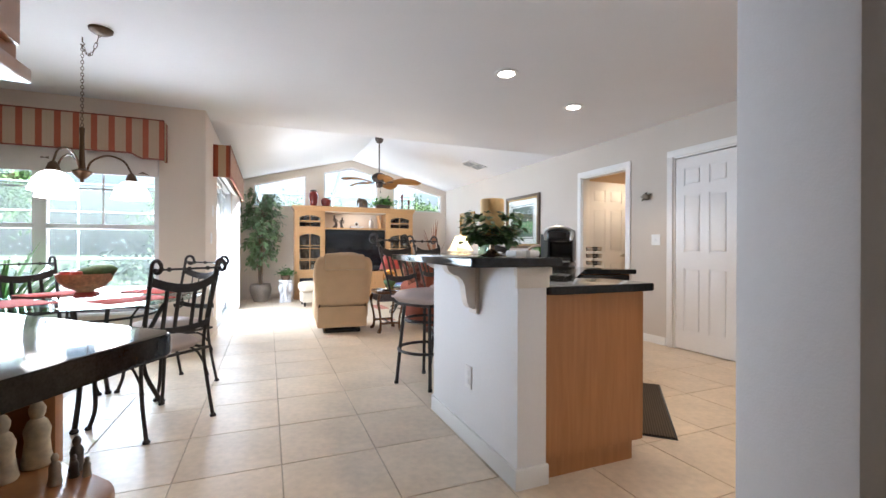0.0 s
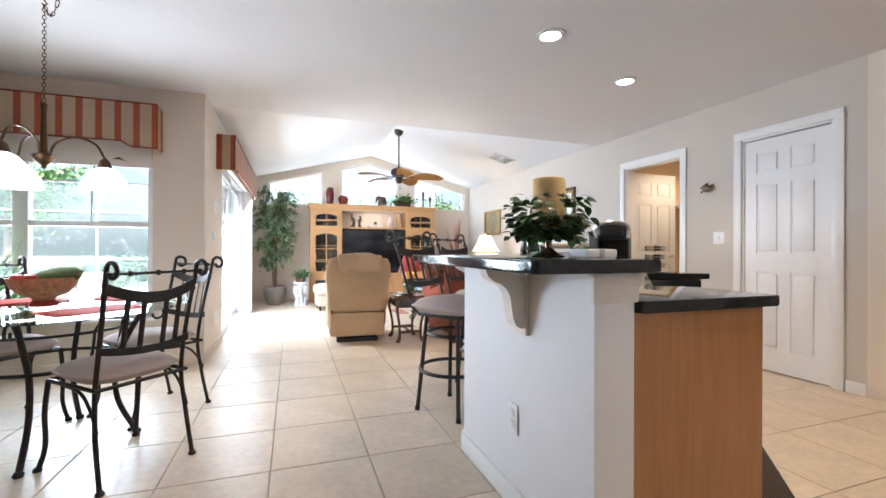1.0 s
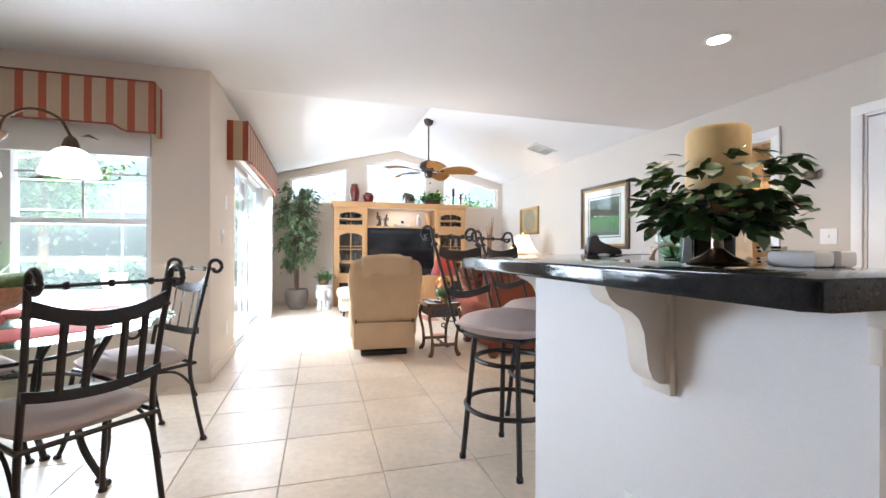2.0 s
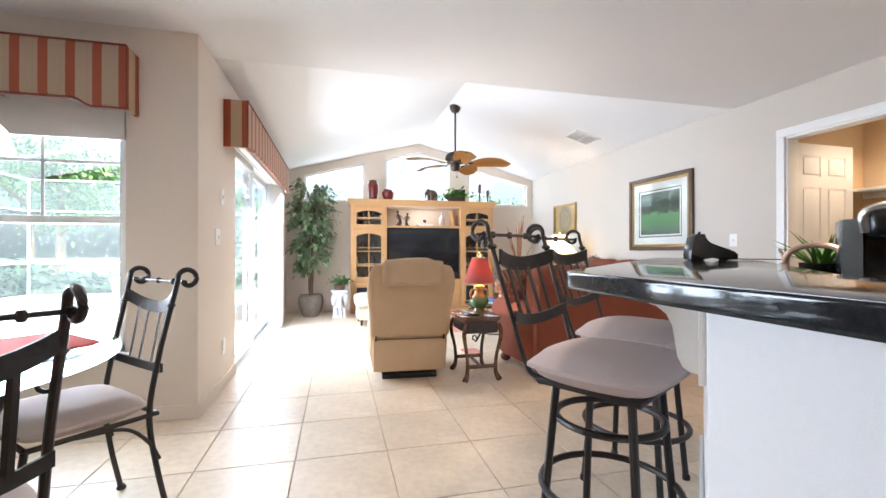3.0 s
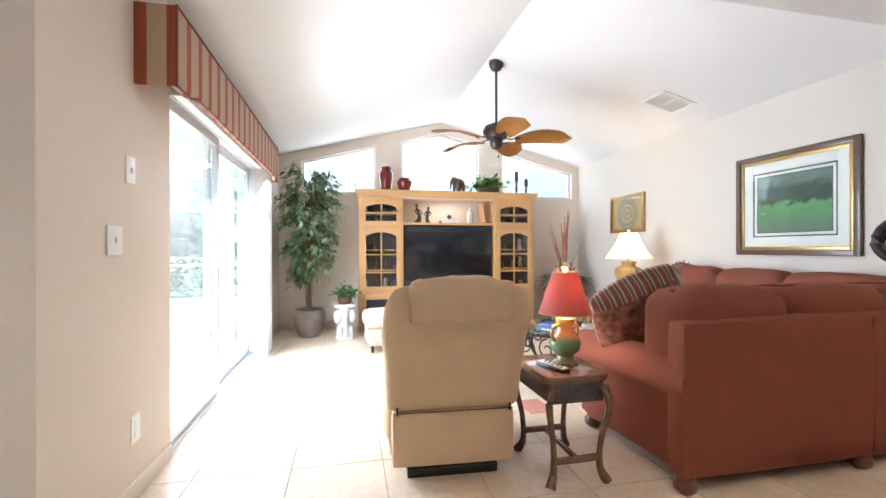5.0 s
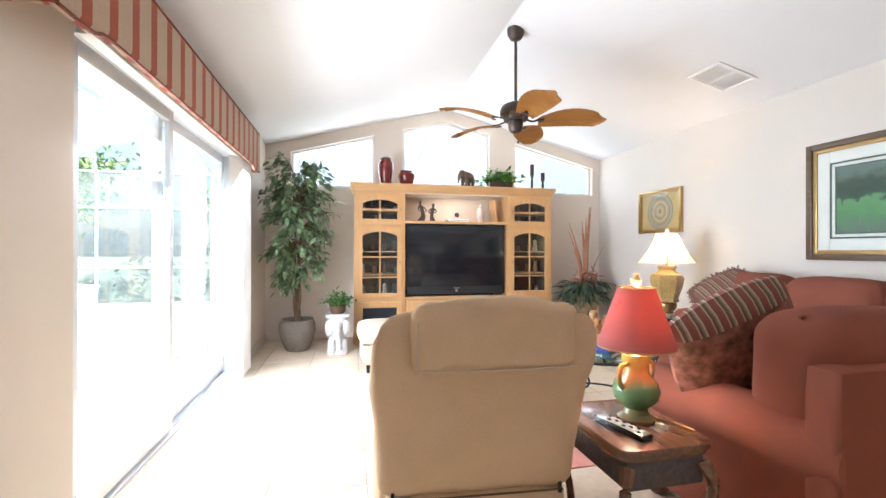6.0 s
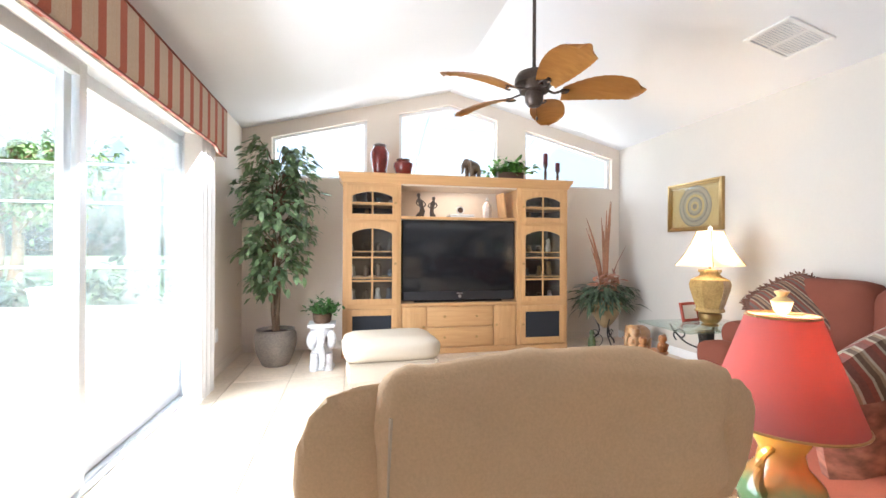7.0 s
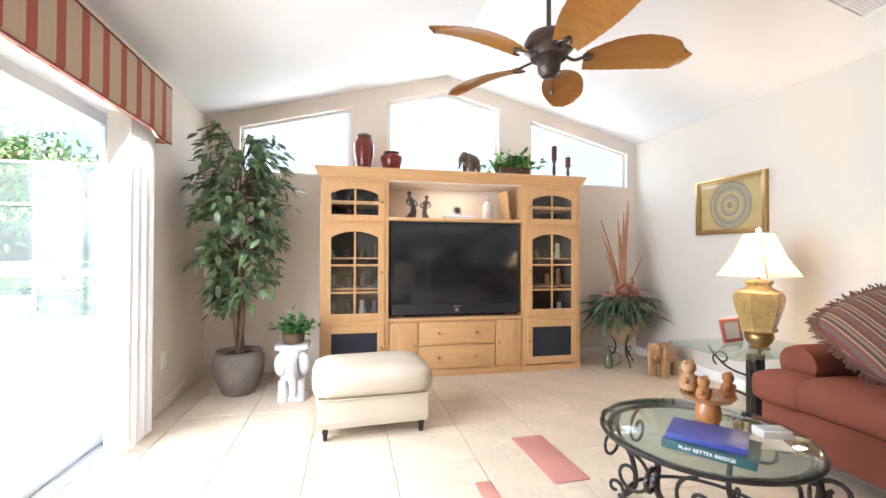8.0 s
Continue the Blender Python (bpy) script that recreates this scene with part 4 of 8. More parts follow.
def fruit_bowl():
    b = thing("fruit_bowl", "painted terracotta footed bowl filled with fruit", "bowl", pose(-0.99, 3.57, 0.7365))
    CLAY = mat("painted_clay", (0.52, 0.27, 0.15), 0.55, vary=0.45, scale=22, fine=60)
    prof = [(0.055, 0), (0.062, 0.006), (0.045, 0.03), (0.05, 0.045), (0.10, 0.065), (0.135, 0.105), (0.15, 0.15), (0.143, 0.15), (0.125, 0.105), (0.06, 0.07)]
    part("bowl", bm_lathe(prof, 32), CLAY, b)
    part("foot", bm_lathe([(0.056, 0), (0.064, 0.005), (0.047, 0.03), (0.044, 0.04)], 24), MATRED, b, "red glazed foot")
    MELON = mat("melon_skin", (0.06, 0.12, 0.035), 0.5, vary=0.5, scale=30)
    APPLE = mat("apple_skin", (0.42, 0.05, 0.03), 0.35, vary=0.3, scale=20)
    part("melon", place(bm_lathe([(0.0, -0.12), (0.03, -0.11), (0.045, -0.05), (0.048, 0.02), (0.035, 0.09), (0.0, 0.12)], 16), pose(0.06, -0.02, 0.155, 0, 78, 10)), MELON, b, "green melon")
    for x, y, r in ((-0.06, 0.03, 0.04), (-0.085, -0.05, 0.037), (-0.02, -0.07, 0.036), (-0.01, 0.07, 0.038)):
        part("apple", bm_lathe([(0.004, -r * 0.85), (r * 0.6, -r * 0.8), (r, 0), (r * 0.75, r * 0.7), (r * 0.2, r * 0.8), (0.002, r * 0.7)], 14, at=(x, y, 0.14)), APPLE, b, "red apple")


fruit_bowl()

def window_fern():
    f = thing("fern", "arching green fern in a dark pot by the dining window", "plant", pose(-1.92, 4.70, 0))
    part("pot", bm_lathe([(0.11, 0), (0.12, 0.01), (0.16, 0.30), (0.17, 0.36), (0.155, 0.36), (0.14, 0.32)], 24), mat("dark_glazed_pot", (0.05, 0.04, 0.035), 0.3, vary=0.2), f)
    r = random.Random(21)
    spots = []
    for k in range(90):
        a = r.uniform(0, 2 * math.pi)
        lean = r.uniform(0.1, 0.8)
        spots.append(((0.05 * math.cos(a), 0.05 * math.sin(a), 0.33), (lean * math.cos(a), lean * math.sin(a), 1.0)))
    foliage("leaves", spots, 0.68, 0.034, leafy((0.09, 0.22, 0.05)), f, r, curl=0.35)


window_fern()
SHADE_GLOW = glow("frosted_shade", (1.0, 0.95, 0.88), 1.1, (0.9, 0.88, 0.84))


def chandelier():
    hx, hy = -1.05, 3.70
    c = thing("chandelier", "bronze leaf chandelier with three frosted bell shades", "light", pose(hx, hy, 0))
    z0 = 1.52
    BRONZE = mat("aged_bronze", (0.09, 0.05, 0.025), 0.4, 0.7, vary=0.4)
    part("hub", bm_lathe([(0.004, 0), (0.012, 0.008), (0.012, 0.02), (0.03, 0.035), (0.052, 0.06), (0.055, 0.075), (0.02, 0.09), (0.016, 0.16), (0.012, 0.30), (0.016, 0.36), (0.006, 0.37)], 20, at=(0, 0, z0 - 0.04)), BRONZE, c)
    cx, cy = -0.90 - hx, 3.53 - hy
    part("canopy", bm_lathe([(0.004, -0.035), (0.04, -0.03), (0.062, -0.015), (0.066, 0.0)], 24, at=(cx, cy, CZ)), BRONZE, c)
    part("hook", bm_tube([(0, 0, CZ), (0, 0, CZ - 0.03), (0.012, 0, CZ - 0.045), (0, 0, CZ - 0.06), (-0.01, 0, CZ - 0.045)], 0.004, 6), BRONZE, c)
    line = [Vector((0, 0, z0 + 0.33 + (CZ - 0.05 - z0 - 0.33) * k / 26)) for k in range(27)]
    swag = [Vector((cx * t, cy * t, CZ - 0.06 - 0.09 * math.sin(math.pi * min(1, t * 1.1)) + 0.03 * t)) for t in [k / 9 for k in range(10)]]

    def chain(pts, name):
        for k, (a, b) in enumerate(zip(pts, pts[1:])):
            d = (b - a)
            mid, u = (a + b) / 2, d.normalized()
            side = u.cross(Vector((1, 0.3, 0) if k % 2 else (0.3, -1, 0.1))).normalized()
            L = d.length * 0.62
            ring = [mid + u * L * math.cos(t) + side * 0.008 * math.sin(t) for t in [2 * math.pi * i / 10 for i in range(11)]]
            part(name, bm_tube(ring, 0.0022, 5), BRONZE, c)

    chain(line, "chain_link")
    chain(swag, "chain_link")
    base = 18
    for k in range(3):
        a = radians(base + 120 * k)
        u, z = Vector((math.cos(a), math.sin(a), 0)), Vector((0, 0, 1))
        arm = smooth_line([u * 0.02 + z * z0, u * 0.045 + z * (z0 + 0.10), u * 0.13 + z * (z0 + 0.155), u * 0.22 + z * (z0 + 0.13), u * 0.265 + z * (z0 + 0.05)], 6)
        part("arm", bm_tube(arm, 0.0065, 8), BRONZE, c)
        p = u * 0.265
        part("socket", bm_lathe([(0.032, -0.01), (0.036, 0.0), (0.025, 0.035), (0.012, 0.05)], 16, at=(p.x, p.y, z0 - 0.0)), BRONZE, c)
        sh = [(0.118, -0.13), (0.112, -0.11), (0.095, -0.06), (0.06, -0.02), (0.03, -0.005), (0.028, -0.009), (0.056, -0.024), (0.091, -0.064), (0.108, -0.112), (0.114, -0.13)]
        part("shade", bm_lathe(sh, 28, at=(p.x, p.y, z0)), SHADE_GLOW, c, "glowing frosted glass shade")
        leaf = bmesh.new()
        q = u * 0.30 + z * (z0 + 0.055)
        side = Vector((-u.y, u.x, 0))
        vs = [leaf.verts.new(q + u * x + side * y + z * h) for x, y, h in ((0, 0, 0), (0.03, 0.02, 0.012), (0.075, 0, -0.01), (0.03, -0.02, 0.012), (0.035, 0, 0.0))]
        leaf.faces.new((vs[0], vs[1], vs[4]))
        leaf.faces.new((vs[1], vs[2], vs[4]))
        leaf.faces.new((vs[2], vs[3], vs[4]))
        leaf.faces.new((vs[3], vs[0], vs[4]))
        bmesh.ops.solidify(leaf, geom=leaf.faces[:], thickness=0.003)
        part("leaf", leaf, BRONZE, c)
        lamp("chandelier_lamp", "POINT", 5, pose(hx + p.x, hy + p.y, z0 - 0.10), (1.0, 0.88, 0.7), radius=0.04)


chandelier()


def valance(name, length, height, depth, m, label, dip=0.03, cloth=VAL):
    """A padded cornice along +x with its face at y = -depth; ears hang lower at both ends."""
    v = thing(name, label, "valance", m)
    n = 60
    bm = bmesh.new()
    rows = []
    for k in range(n + 1):
        x = length * k / n
        e = min(x, length - x)
        low = -dip * (1 - min(1, max(0, (e - 0.17) / 0.10)) ** 2 * (3 - 2 * min(1, max(0, (e - 0.17) / 0.10))))
        rows.append((x, low))
    fr = [(bm.verts.new((x, -depth, z)), bm.verts.new((x, -depth - 0.012, z + 0.02)), bm.verts.new((x, -depth - 0.012, height - 0.02)), bm.verts.new((x, -depth, height)), bm.verts.new((x, -depth + 0.02, height)), bm.verts.new((x, -depth + 0.02, z))) for x, z in rows]
    for a, b in zip(fr, fr[1:]):
        for i in range(6):
            bm.faces.new((a[i], b[i], b[(i + 1) % 6], a[(i + 1) % 6]))
    bm.faces.new(fr[0])
    bm.faces.new(fr[-1][::-1])
    part("face", bm, cloth, v)
    for x0, x1 in ((0.0, 0.02), (length - 0.02, length)):
        part("return", bm_box(x0, -depth + 0.02, -dip, x1, 0, height, 0.003), VAL_SIDE, v)
    part("top_board", bm_box(0.02, -depth + 0.02, height - 0.02, length - 0.02, 0, height), VAL_SIDE, v)
    cord = mat("rust_cord", (0.20, 0.05, 0.03), 0.8)
    part("piping", bm_tube([(x, -depth - 0.006, z) for x, z in rows], 0.007, 6), cord, v, "rust piping along the lower edge")
    part("piping", bm_tube([(0, -depth - 0.006, height), (length, -depth - 0.006, height)], 0.006, 6), cord, v)
    for x in (0, length):
        part("piping", bm_tube([(x, -depth - 0.004, -dip), (x, -depth - 0.004, height)], 0.006, 6), cord, v)
    return v


VAL_SIDE = striped("valance_return_fabric", [(0, (0.42, 0.10, 0.05)), (0.30, (0.58, 0.43, 0.28)), (0.72, (0.42, 0.10, 0.05))], 0.19, 1)
valance("valance", 2.07, 0.325, 0.16, pose(-2.90, BAY_Y, 1.928), "red and beige striped padded valance over the dining window", 0.045)
valance("valance", 2.90, 0.34, 0.17, pose(XL, 5.72, 1.90, 0, 0, 90) @ Matrix.Scale(1, 4), "red and beige striped padded valance over the sliding door", 0.03, VAL_WIDE)


# ---- bar stools and things on the bar ----
def bar_stool():
    """Faces +y (towards the bar), origin on the floor."""
    s = thing("bar_stool", "black iron bar stool with a taupe cushion and scrolled back", "stool", group="stools at the bar")
    part("seat", bm_pillow(0.47, 0.45, 0.112, at=(0, 0.005, 0.625), crown=0.5), CUSHION, s, "taupe padded cushion")
    part("seat_plate", bm_box(-0.17, -0.17, 0.612, 0.17, 0.17, 0.632, 0.006), IRON, s)
    for x in (-1, 1):
        for y in (-1, 1):
            part("leg", bm_tube([(x * 0.125, y * 0.125, 0.615), (x * 0.14, y * 0.14, 0.40), (x * 0.168, y * 0.168, 0.0)], 0.0135, 8), IRON, s)
            part("foot", bm_lathe([(0.017, 0), (0.017, 0.02), (0.013, 0.025)], 10, at=(x * 0.168, y * 0.168, 0)), BLACK, s)
    for r, z in ((0.222, 0.27), (0.172, 0.50)):
        ring = [(r * math.cos(a), r * math.sin(a), z) for a in [2 * math.pi * k / 36 for k in range(37)]]
        part("footrest_ring" if z < 0.4 else "ring", bm_tube(ring, 0.012, 8), IRON, s)
    for x in (-1, 1):
        up = smooth_line([(x * 0.155, -0.16, 0.625), (x * 0.165, -0.215, 0.66), (x * 0.175, -0.280, 0.85), (x * 0.185, -0.370, 1.122)], 6)
        top = up[-1]
        hub = top + Vector((0, -0.04, 0.008))
        curl = spiral(hub, 0.041, 0.04, 170, 0, (0, -1, 0), (0, 0, 1), 10) + spiral(hub, 0.04, 0.014, 0, -180, (0, -1, 0), (0, 0, 1), 10)[1:]
        part("back_post", bm_tube(up + curl[1:], 0.0085, 12), IRON, s)
        part("collar", bm_lathe([(0.012, -0.01), (0.02, 0), (0.012, 0.01)], 10, at=tuple(up[-2])), IRON, s)
    part("top_bar", bm_tube([(-0.20, -0.410, 1.122), (0.20, -0.410, 1.122)], 0.007, 6), IRON, s)
    for x in (-0.11, 0, 0.11):
        part("ring", bm_lathe([(0.008, -0.013), (0.015, 0), (0.008, 0.013)], 8, at=(x, -0.410, 1.122)), IRON, s)
    for zc, y, h in ((1.01, -0.325, 0.055), (0.80, -0.258, 0.04)):
        bm = bmesh.new()
        rows = []
        for k in range(11):
            u = 2 * k / 10 - 1
            zz, yy = zc + 0.03 * u * u, y - 0.03 * (1 - u * u)
            rows.append([bm.verts.new((0.175 * u, yy + dy, zz + dz)) for dy, dz in ((-0.005, -h / 2), (0.005, -h / 2), (0.005, h / 2), (-0.005, h / 2))])
        for a, b in zip(rows, rows[1:]):
            for i in range(4):
                bm.faces.new((a[i], a[(i + 1) % 4], b[(i + 1) % 4], b[i]))
        bm.faces.new(rows[0][::-1])
        bm.faces.new(rows[-1])
        part("back_rail", bm, IRON, s)
    for x in (-0.10, -0.04, 0.04, 0.10):
        yb = -0.03 * (1 - (x / 0.175) ** 2)
        part("slat", bm_tube([(x, -0.258 + yb, 0.81), (x, -0.325 + yb, 1.005)], 0.010, 4, flat=0.4), IRON, s)
    return s


stool = bar_stool()
stool.matrix_basis = pose(1.250, 3.355, 0, 0, 0, -149)
copy_thing(stool, pose(1.70, 3.80, 0, 0, 0, -149))


IVY = leafy((0.05, 0.11, 0.03))
FERN = leafy((0.10, 0.26, 0.04))
FICUS = leafy((0.145, 0.22, 0.10))
rng = random.Random(5)


def candle_centerpiece():
    c = thing("candle_centerpiece", "thick cream candle on a glass stand ringed with green ivy", "candle", pose(1.13, 2.08, 1.015))
    part("stand", bm_lathe([(0.055, 0), (0.06, 0.006), (0.03, 0.02), (0.012, 0.035), (0.012, 0.06), (0.045, 0.085), (0.075, 0.10), (0.075, 0.106)], 24), mat("smoky_metal", (0.20, 0.14, 0.09), 0.25, 0.8, vary=0.2), c, "dark bronze pedestal")
    WAX = mat("candle_wax", (0.72, 0.50, 0.22), 0.5, vary=0.08, scale=12)
    part("candle", bm_lathe([(0.056, 0.106), (0.06, 0.12), (0.06, 0.278), (0.055, 0.286), (0.035, 0.279), (0.005, 0.277)], 28), WAX, c, "cream pillar candle")
    spots = []
    for k in range(520):
        a, r = rng.uniform(0, 2 * math.pi), abs(rng.gauss(0.098, 0.026))
        h = 0.07 + rng.random() * (0.15 if r > 0.10 else 0.08) - 0.3 * max(0, r - 0.13)
        spots.append(((r * math.cos(a), r * math.sin(a), h), (math.cos(a + rng.uniform(-1, 1)), math.sin(a + rng.uniform(-1, 1)), rng.uniform(-0.6, 0.5))))
    foliage("ivy", spots, 0.036, 0.031, IVY, c, rng, "dark green ivy leaves")
    for k in range(9):
        a = 2 * math.pi * k / 9
        stem = smooth_line([(0.06 * math.cos(a), 0.06 * math.sin(a), 0.11), (0.10 * math.cos(a + 0.2), 0.10 * math.sin(a + 0.2), 0.14), (0.14 * math.cos(a + 0.3), 0.14 * math.sin(a + 0.3), 0.11)], 4)
        part("stem", bm_tube(stem, 0.0025, 5), BARK, c)


candle_centerpiece()


def coffee_maker():
    c = thing("coffee_maker", "black and silver single-cup coffee maker on the worktop", "coffee maker", pose(2.47, 3.27, 0.884, 0, 0, -50) @ Matrix.Scale(1.12, 4))
    part("base", bm_box(-0.09, -0.14, 0, 0.09, 0.13, 0.05, 0.012), BLACK, c)
    part("column", bm_box(-0.09, 0.0, 0.05, 0.09, 0.13, 0.26, 0.015), BLACK, c)
    head = bmesh.new()
    bm_box(-0.092, -0.12, 0.20, 0.092, 0.13, 0.31, 0.04, head, 4)
    part("head", head, BLACK, c)
    part("band", bm_tube(smooth_line([(-0.094, -0.09, 0.22), (-0.094, -0.10, 0.29), (0, -0.125, 0.315), (0.094, -0.10, 0.29), (0.094, -0.09, 0.22)], 6), 0.015, 8), STEEL, c, "silver curved band")
    part("tank", bm_box(-0.15, -0.05, 0.03, -0.093, 0.11, 0.27, 0.01), mat("smoke_plastic", (0.10, 0.12, 0.14), 0.12), c, "smoky water tank")
    part("drip_tray", bm_box(-0.07, -0.13, 0.05, 0.07, -0.01, 0.058, 0.003), STEEL, c)
    f = thing("pod_carousel", "wire pod carousel holding coffee pods", "rack", pose(2.70, 3.12, 0.884))
    part("base", bm_lathe([(0.07, 0), (0.075, 0.006), (0.01, 0.012), (0.006, 0.20)], 20), STEEL, f)
    for z in (0.05, 0.11, 0.17):
        part("ring", bm_tube([(0.07 * math.cos(a), 0.07 * math.sin(a), z) for a in [2 * math.pi * k / 20 for k in range(21)]], 0.003, 5), STEEL, f)
        for k in range(6):
            a = 2 * math.pi * k / 6
            part("pod", bm_lathe([(0.018, -0.016), (0.024, 0.016), (0.0, 0.018)], 10, at=(0.046 * math.cos(a), 0.046 * math.sin(a), z)), CREAM if k % 2 else BLACK, f)
    p = thing("telephone", "black cordless telephone handset lying in its base", "phone", pose(2.13, 3.80, 1.015, 0, 0, -14))
    side = [(-0.115, 0.004), (-0.116, 0.03), (-0.098, 0.112), (-0.082, 0.126), (-0.045, 0.126), (-0.036, 0.085), (-0.02, 0.074), (0.095, 0.044), (0.114, 0.028), (0.112, 0.002), (0.06, 0.0), (0.04, 0.016), (-0.02, 0.018), (-0.05, 0.0), (-0.09, 0.0)]
    part("base", place(bm_prism(side, -0.036, 0.036, 0.008, seg=2), pose(0, 0, 0, 90)), BLACK, p)
    part("antenna", bm_tube([(-0.048, 0.02, 0.12), (-0.040, 0.02, 0.137)], 0.006, 6), BLACK, p)
    part("keypad", place(bm_box(-0.045, -0.024, 0.0, 0.045, 0.024, 0.004, 0.002), pose(0.035, 0, 0.0605, 0, 14.6)), mat("dark_plastic_keys", (0.03, 0.03, 0.032), 0.5), p)
    part("cord", bm_tube(smooth_line([(0.11, 0, 0.006), (0.15, -0.03, 0.004), (0.2, -0.03, 0.004), (0.28, -0.10, 0.004)], 6), 0.0025, 5), BLACK, p)
    g = thing("pot_plant", "small grassy green plant in a dark pot on the worktop", "plant", pose(2.53, 3.58, 0.884))
    part("pot", bm_lathe([(0.055, 0), (0.075, 0.03), (0.085, 0.12), (0.075, 0.12), (0.065, 0.10)], 20), BLACK, g)
    spots = [((rng.uniform(-0.02, 0.02), rng.uniform(-0.02, 0.02), 0.07), (rng.uniform(-0.6, 0.6), rng.uniform(-0.6, 0.6), 1)) for k in range(60)]
    foliage("leaves", spots, 0.20, 0.015, FERN, g, rng, curl=0.45)
    BRONZE_F = mat("brushed_bronze", (0.50, 0.36, 0.27), 0.32, 0.9, vary=0.1)
    t = thing("faucet", "curved brushed bronze kitchen faucet beside the sink", "faucet", pose(2.36, 3.62, 0.884, 0, 0, -75))
    part("base", bm_lathe([(0.03, 0), (0.032, 0.01), (0.02, 0.03), (0.018, 0.12)], 16), BRONZE_F, t)
    part("spout", bm_tube(smooth_line([(0, 0, 0.10), (0.02, 0, 0.17), (0.10, 0, 0.20), (0.18, 0, 0.19), (0.21, 0, 0.15)], 6), 0.013, 8), BRONZE_F, t)
    part("lever", bm_tube([(0, 0, 0.12), (-0.02, 0.03, 0.16), (-0.05, 0.07, 0.18)], 0.007, 6), BRONZE_F, t)
    q = thing("tumbler", "clear glass tumbler standing on the bar top", "glass", pose(1.165, 2.24, 1.015))
    part("cup", bm_lathe([(0.024, 0), (0.027, 0.004), (0.031, 0.085), (0.029, 0.085), (0.025, 0.010), (0.002, 0.008)], 20), TABLE_GLASS, q)
    part("rim", bm_tube([(0.030 * math.cos(a), 0.030 * math.sin(a), 0.085) for a in [2 * math.pi * k / 20 for k in range(21)]], 0.0012, 5), TABLE_GLASS, q)
    b = thing("napkin_box", "flat white paper packet lying on the bar", "packet", pose(1.24, 1.97, 1.015, 0, 0, 8))
    part("packet", bm_box(-0.075, -0.04, 0, 0.075, 0.04, 0.03, 0.008), TRIM, b)
    part("band", bm_box(-0.012, -0.041, 0.0, 0.012, 0.041, 0.031, 0.002), mat("grey_band", (0.45, 0.46, 0.48), 0.5), b)


coffee_maker()


def sconce():
    s = thing("wall_sconce", "small bronze bird-shaped wall ornament", "ornament", pose(XR, 3.83, 1.65, 0, 0, -90))
    BR = mat("green_bronze", (0.16, 0.13, 0.09), 0.5, 0.6, vary=0.4)
    part("plate", bm_lathe([(0.02, 0), (0.02, 0.006), (0.01, 0.012)], 14), BR, s)
    body = bmesh.new()
    bmesh.ops.create_uvsphere(body, u_segments=14, v_segments=10, radius=1.0, matrix=Matrix.Translation((0, -0.035, 0)) @ Matrix.Rotation(0.35, 4, "Y") @ Matrix.Diagonal((0.055, 0.022, 0.036, 1)))
    part("body", body, BR, s)
    for x0, z0, x1, z1, r in ((0.03, 0.0, 0.085, 0.035, 0.016), (-0.03, -0.01, -0.075, 0.015, 0.02), (-0.01, 0.02, 0.02, 0.055, 0.014), (-0.03, -0.02, -0.06, -0.045, 0.012)):
        part("leaf", bm_tube([(x0, -0.035, z0), ((x0 + x1) / 2, -0.04, (z0 + z1) / 2), (x1, -0.032, z1)], 0, 6, None, [r * 0.6, r, 0.002], 0.35), BR, s)


sconce()


def figurine(x, y, z, h, tint, label):
    prof = [(0.0, 0), (0.30, 0.0), (0.32, 0.03), (0.27, 0.2), (0.24, 0.4), (0.27, 0.55), (0.2, 0.68), (0.12, 0.73), (0.16, 0.80), (0.17, 0.88), (0.1, 0.97), (0.0, 1.0)]
    m = mat("painted_ceramic", tint, 0.45, vary=0.35, scale=18)
    solid("figurine", bm_lathe([(r * h * 0.62, k * h) for r, k in prof[1:]], 18), m, label, "figurine", pose(x, y, z))


figurine(-0.352, 1.325, 0.60, 0.135, (0.66, 0.58, 0.42), "cream and grey painted ceramic figurine on the shelf")
figurine(-0.385, 1.27, 0.60, 0.13, (0.70, 0.63, 0.48), "pale painted ceramic figurine on the shelf")
for k, (x, y, h) in enumerate(((-0.285, 1.22, 0.06), (-0.262, 1.24, 0.045), (-0.24, 1.235, 0.04), (-0.268, 1.27, 0.07))):
    figurine(x, y, 0.60, h, ((0.5, 0.46, 0.38), (0.12, 0.10, 0.09))[k % 2], "small dark and white painted figurine on the shelf")

# ---- living room: entertainment centre ----
def arch_frame(x0, x1, z0, z1, arch, y0, y1, bar=0.055):
    """A door frame with an arched opening; the front is at y0."""
    bm = bmesh.new()
    n = 10
    ix0, ix1, iz0, iz1 = x0 + bar, x1 - bar, z0 + bar, z1 - bar
    inner = [(ix0, iz0), (ix1, iz0)]
    for k in range(n + 1):
        u = 1 - 2 * k / n
        inner.append(((ix0 + ix1) / 2 + u * (ix1 - ix0) / 2, iz1 - arch * abs(u) ** 2.2))
    outer = [(x0, z0), (x1, z0)]
    for k in range(n + 1):
        outer.append((x1 + (x0 - x1) * k / n, z1))
    rows = []
    for (a, b), (c, d) in zip(outer, inner):
        rows.append([bm.verts.new(p) for p in ((a, y0, b), (c, y0, d), (c, y1, d), (a, y1, b))])
    for k in range(len(rows)):
        p, q = rows[k], rows[(k + 1) % len(rows)]
        for i in range(4):
            bm.faces.new((p[i], q[i], q[(i + 1) % 4], p[(i + 1) % 4]))
    return bm, (ix0, ix1, iz0, iz1)


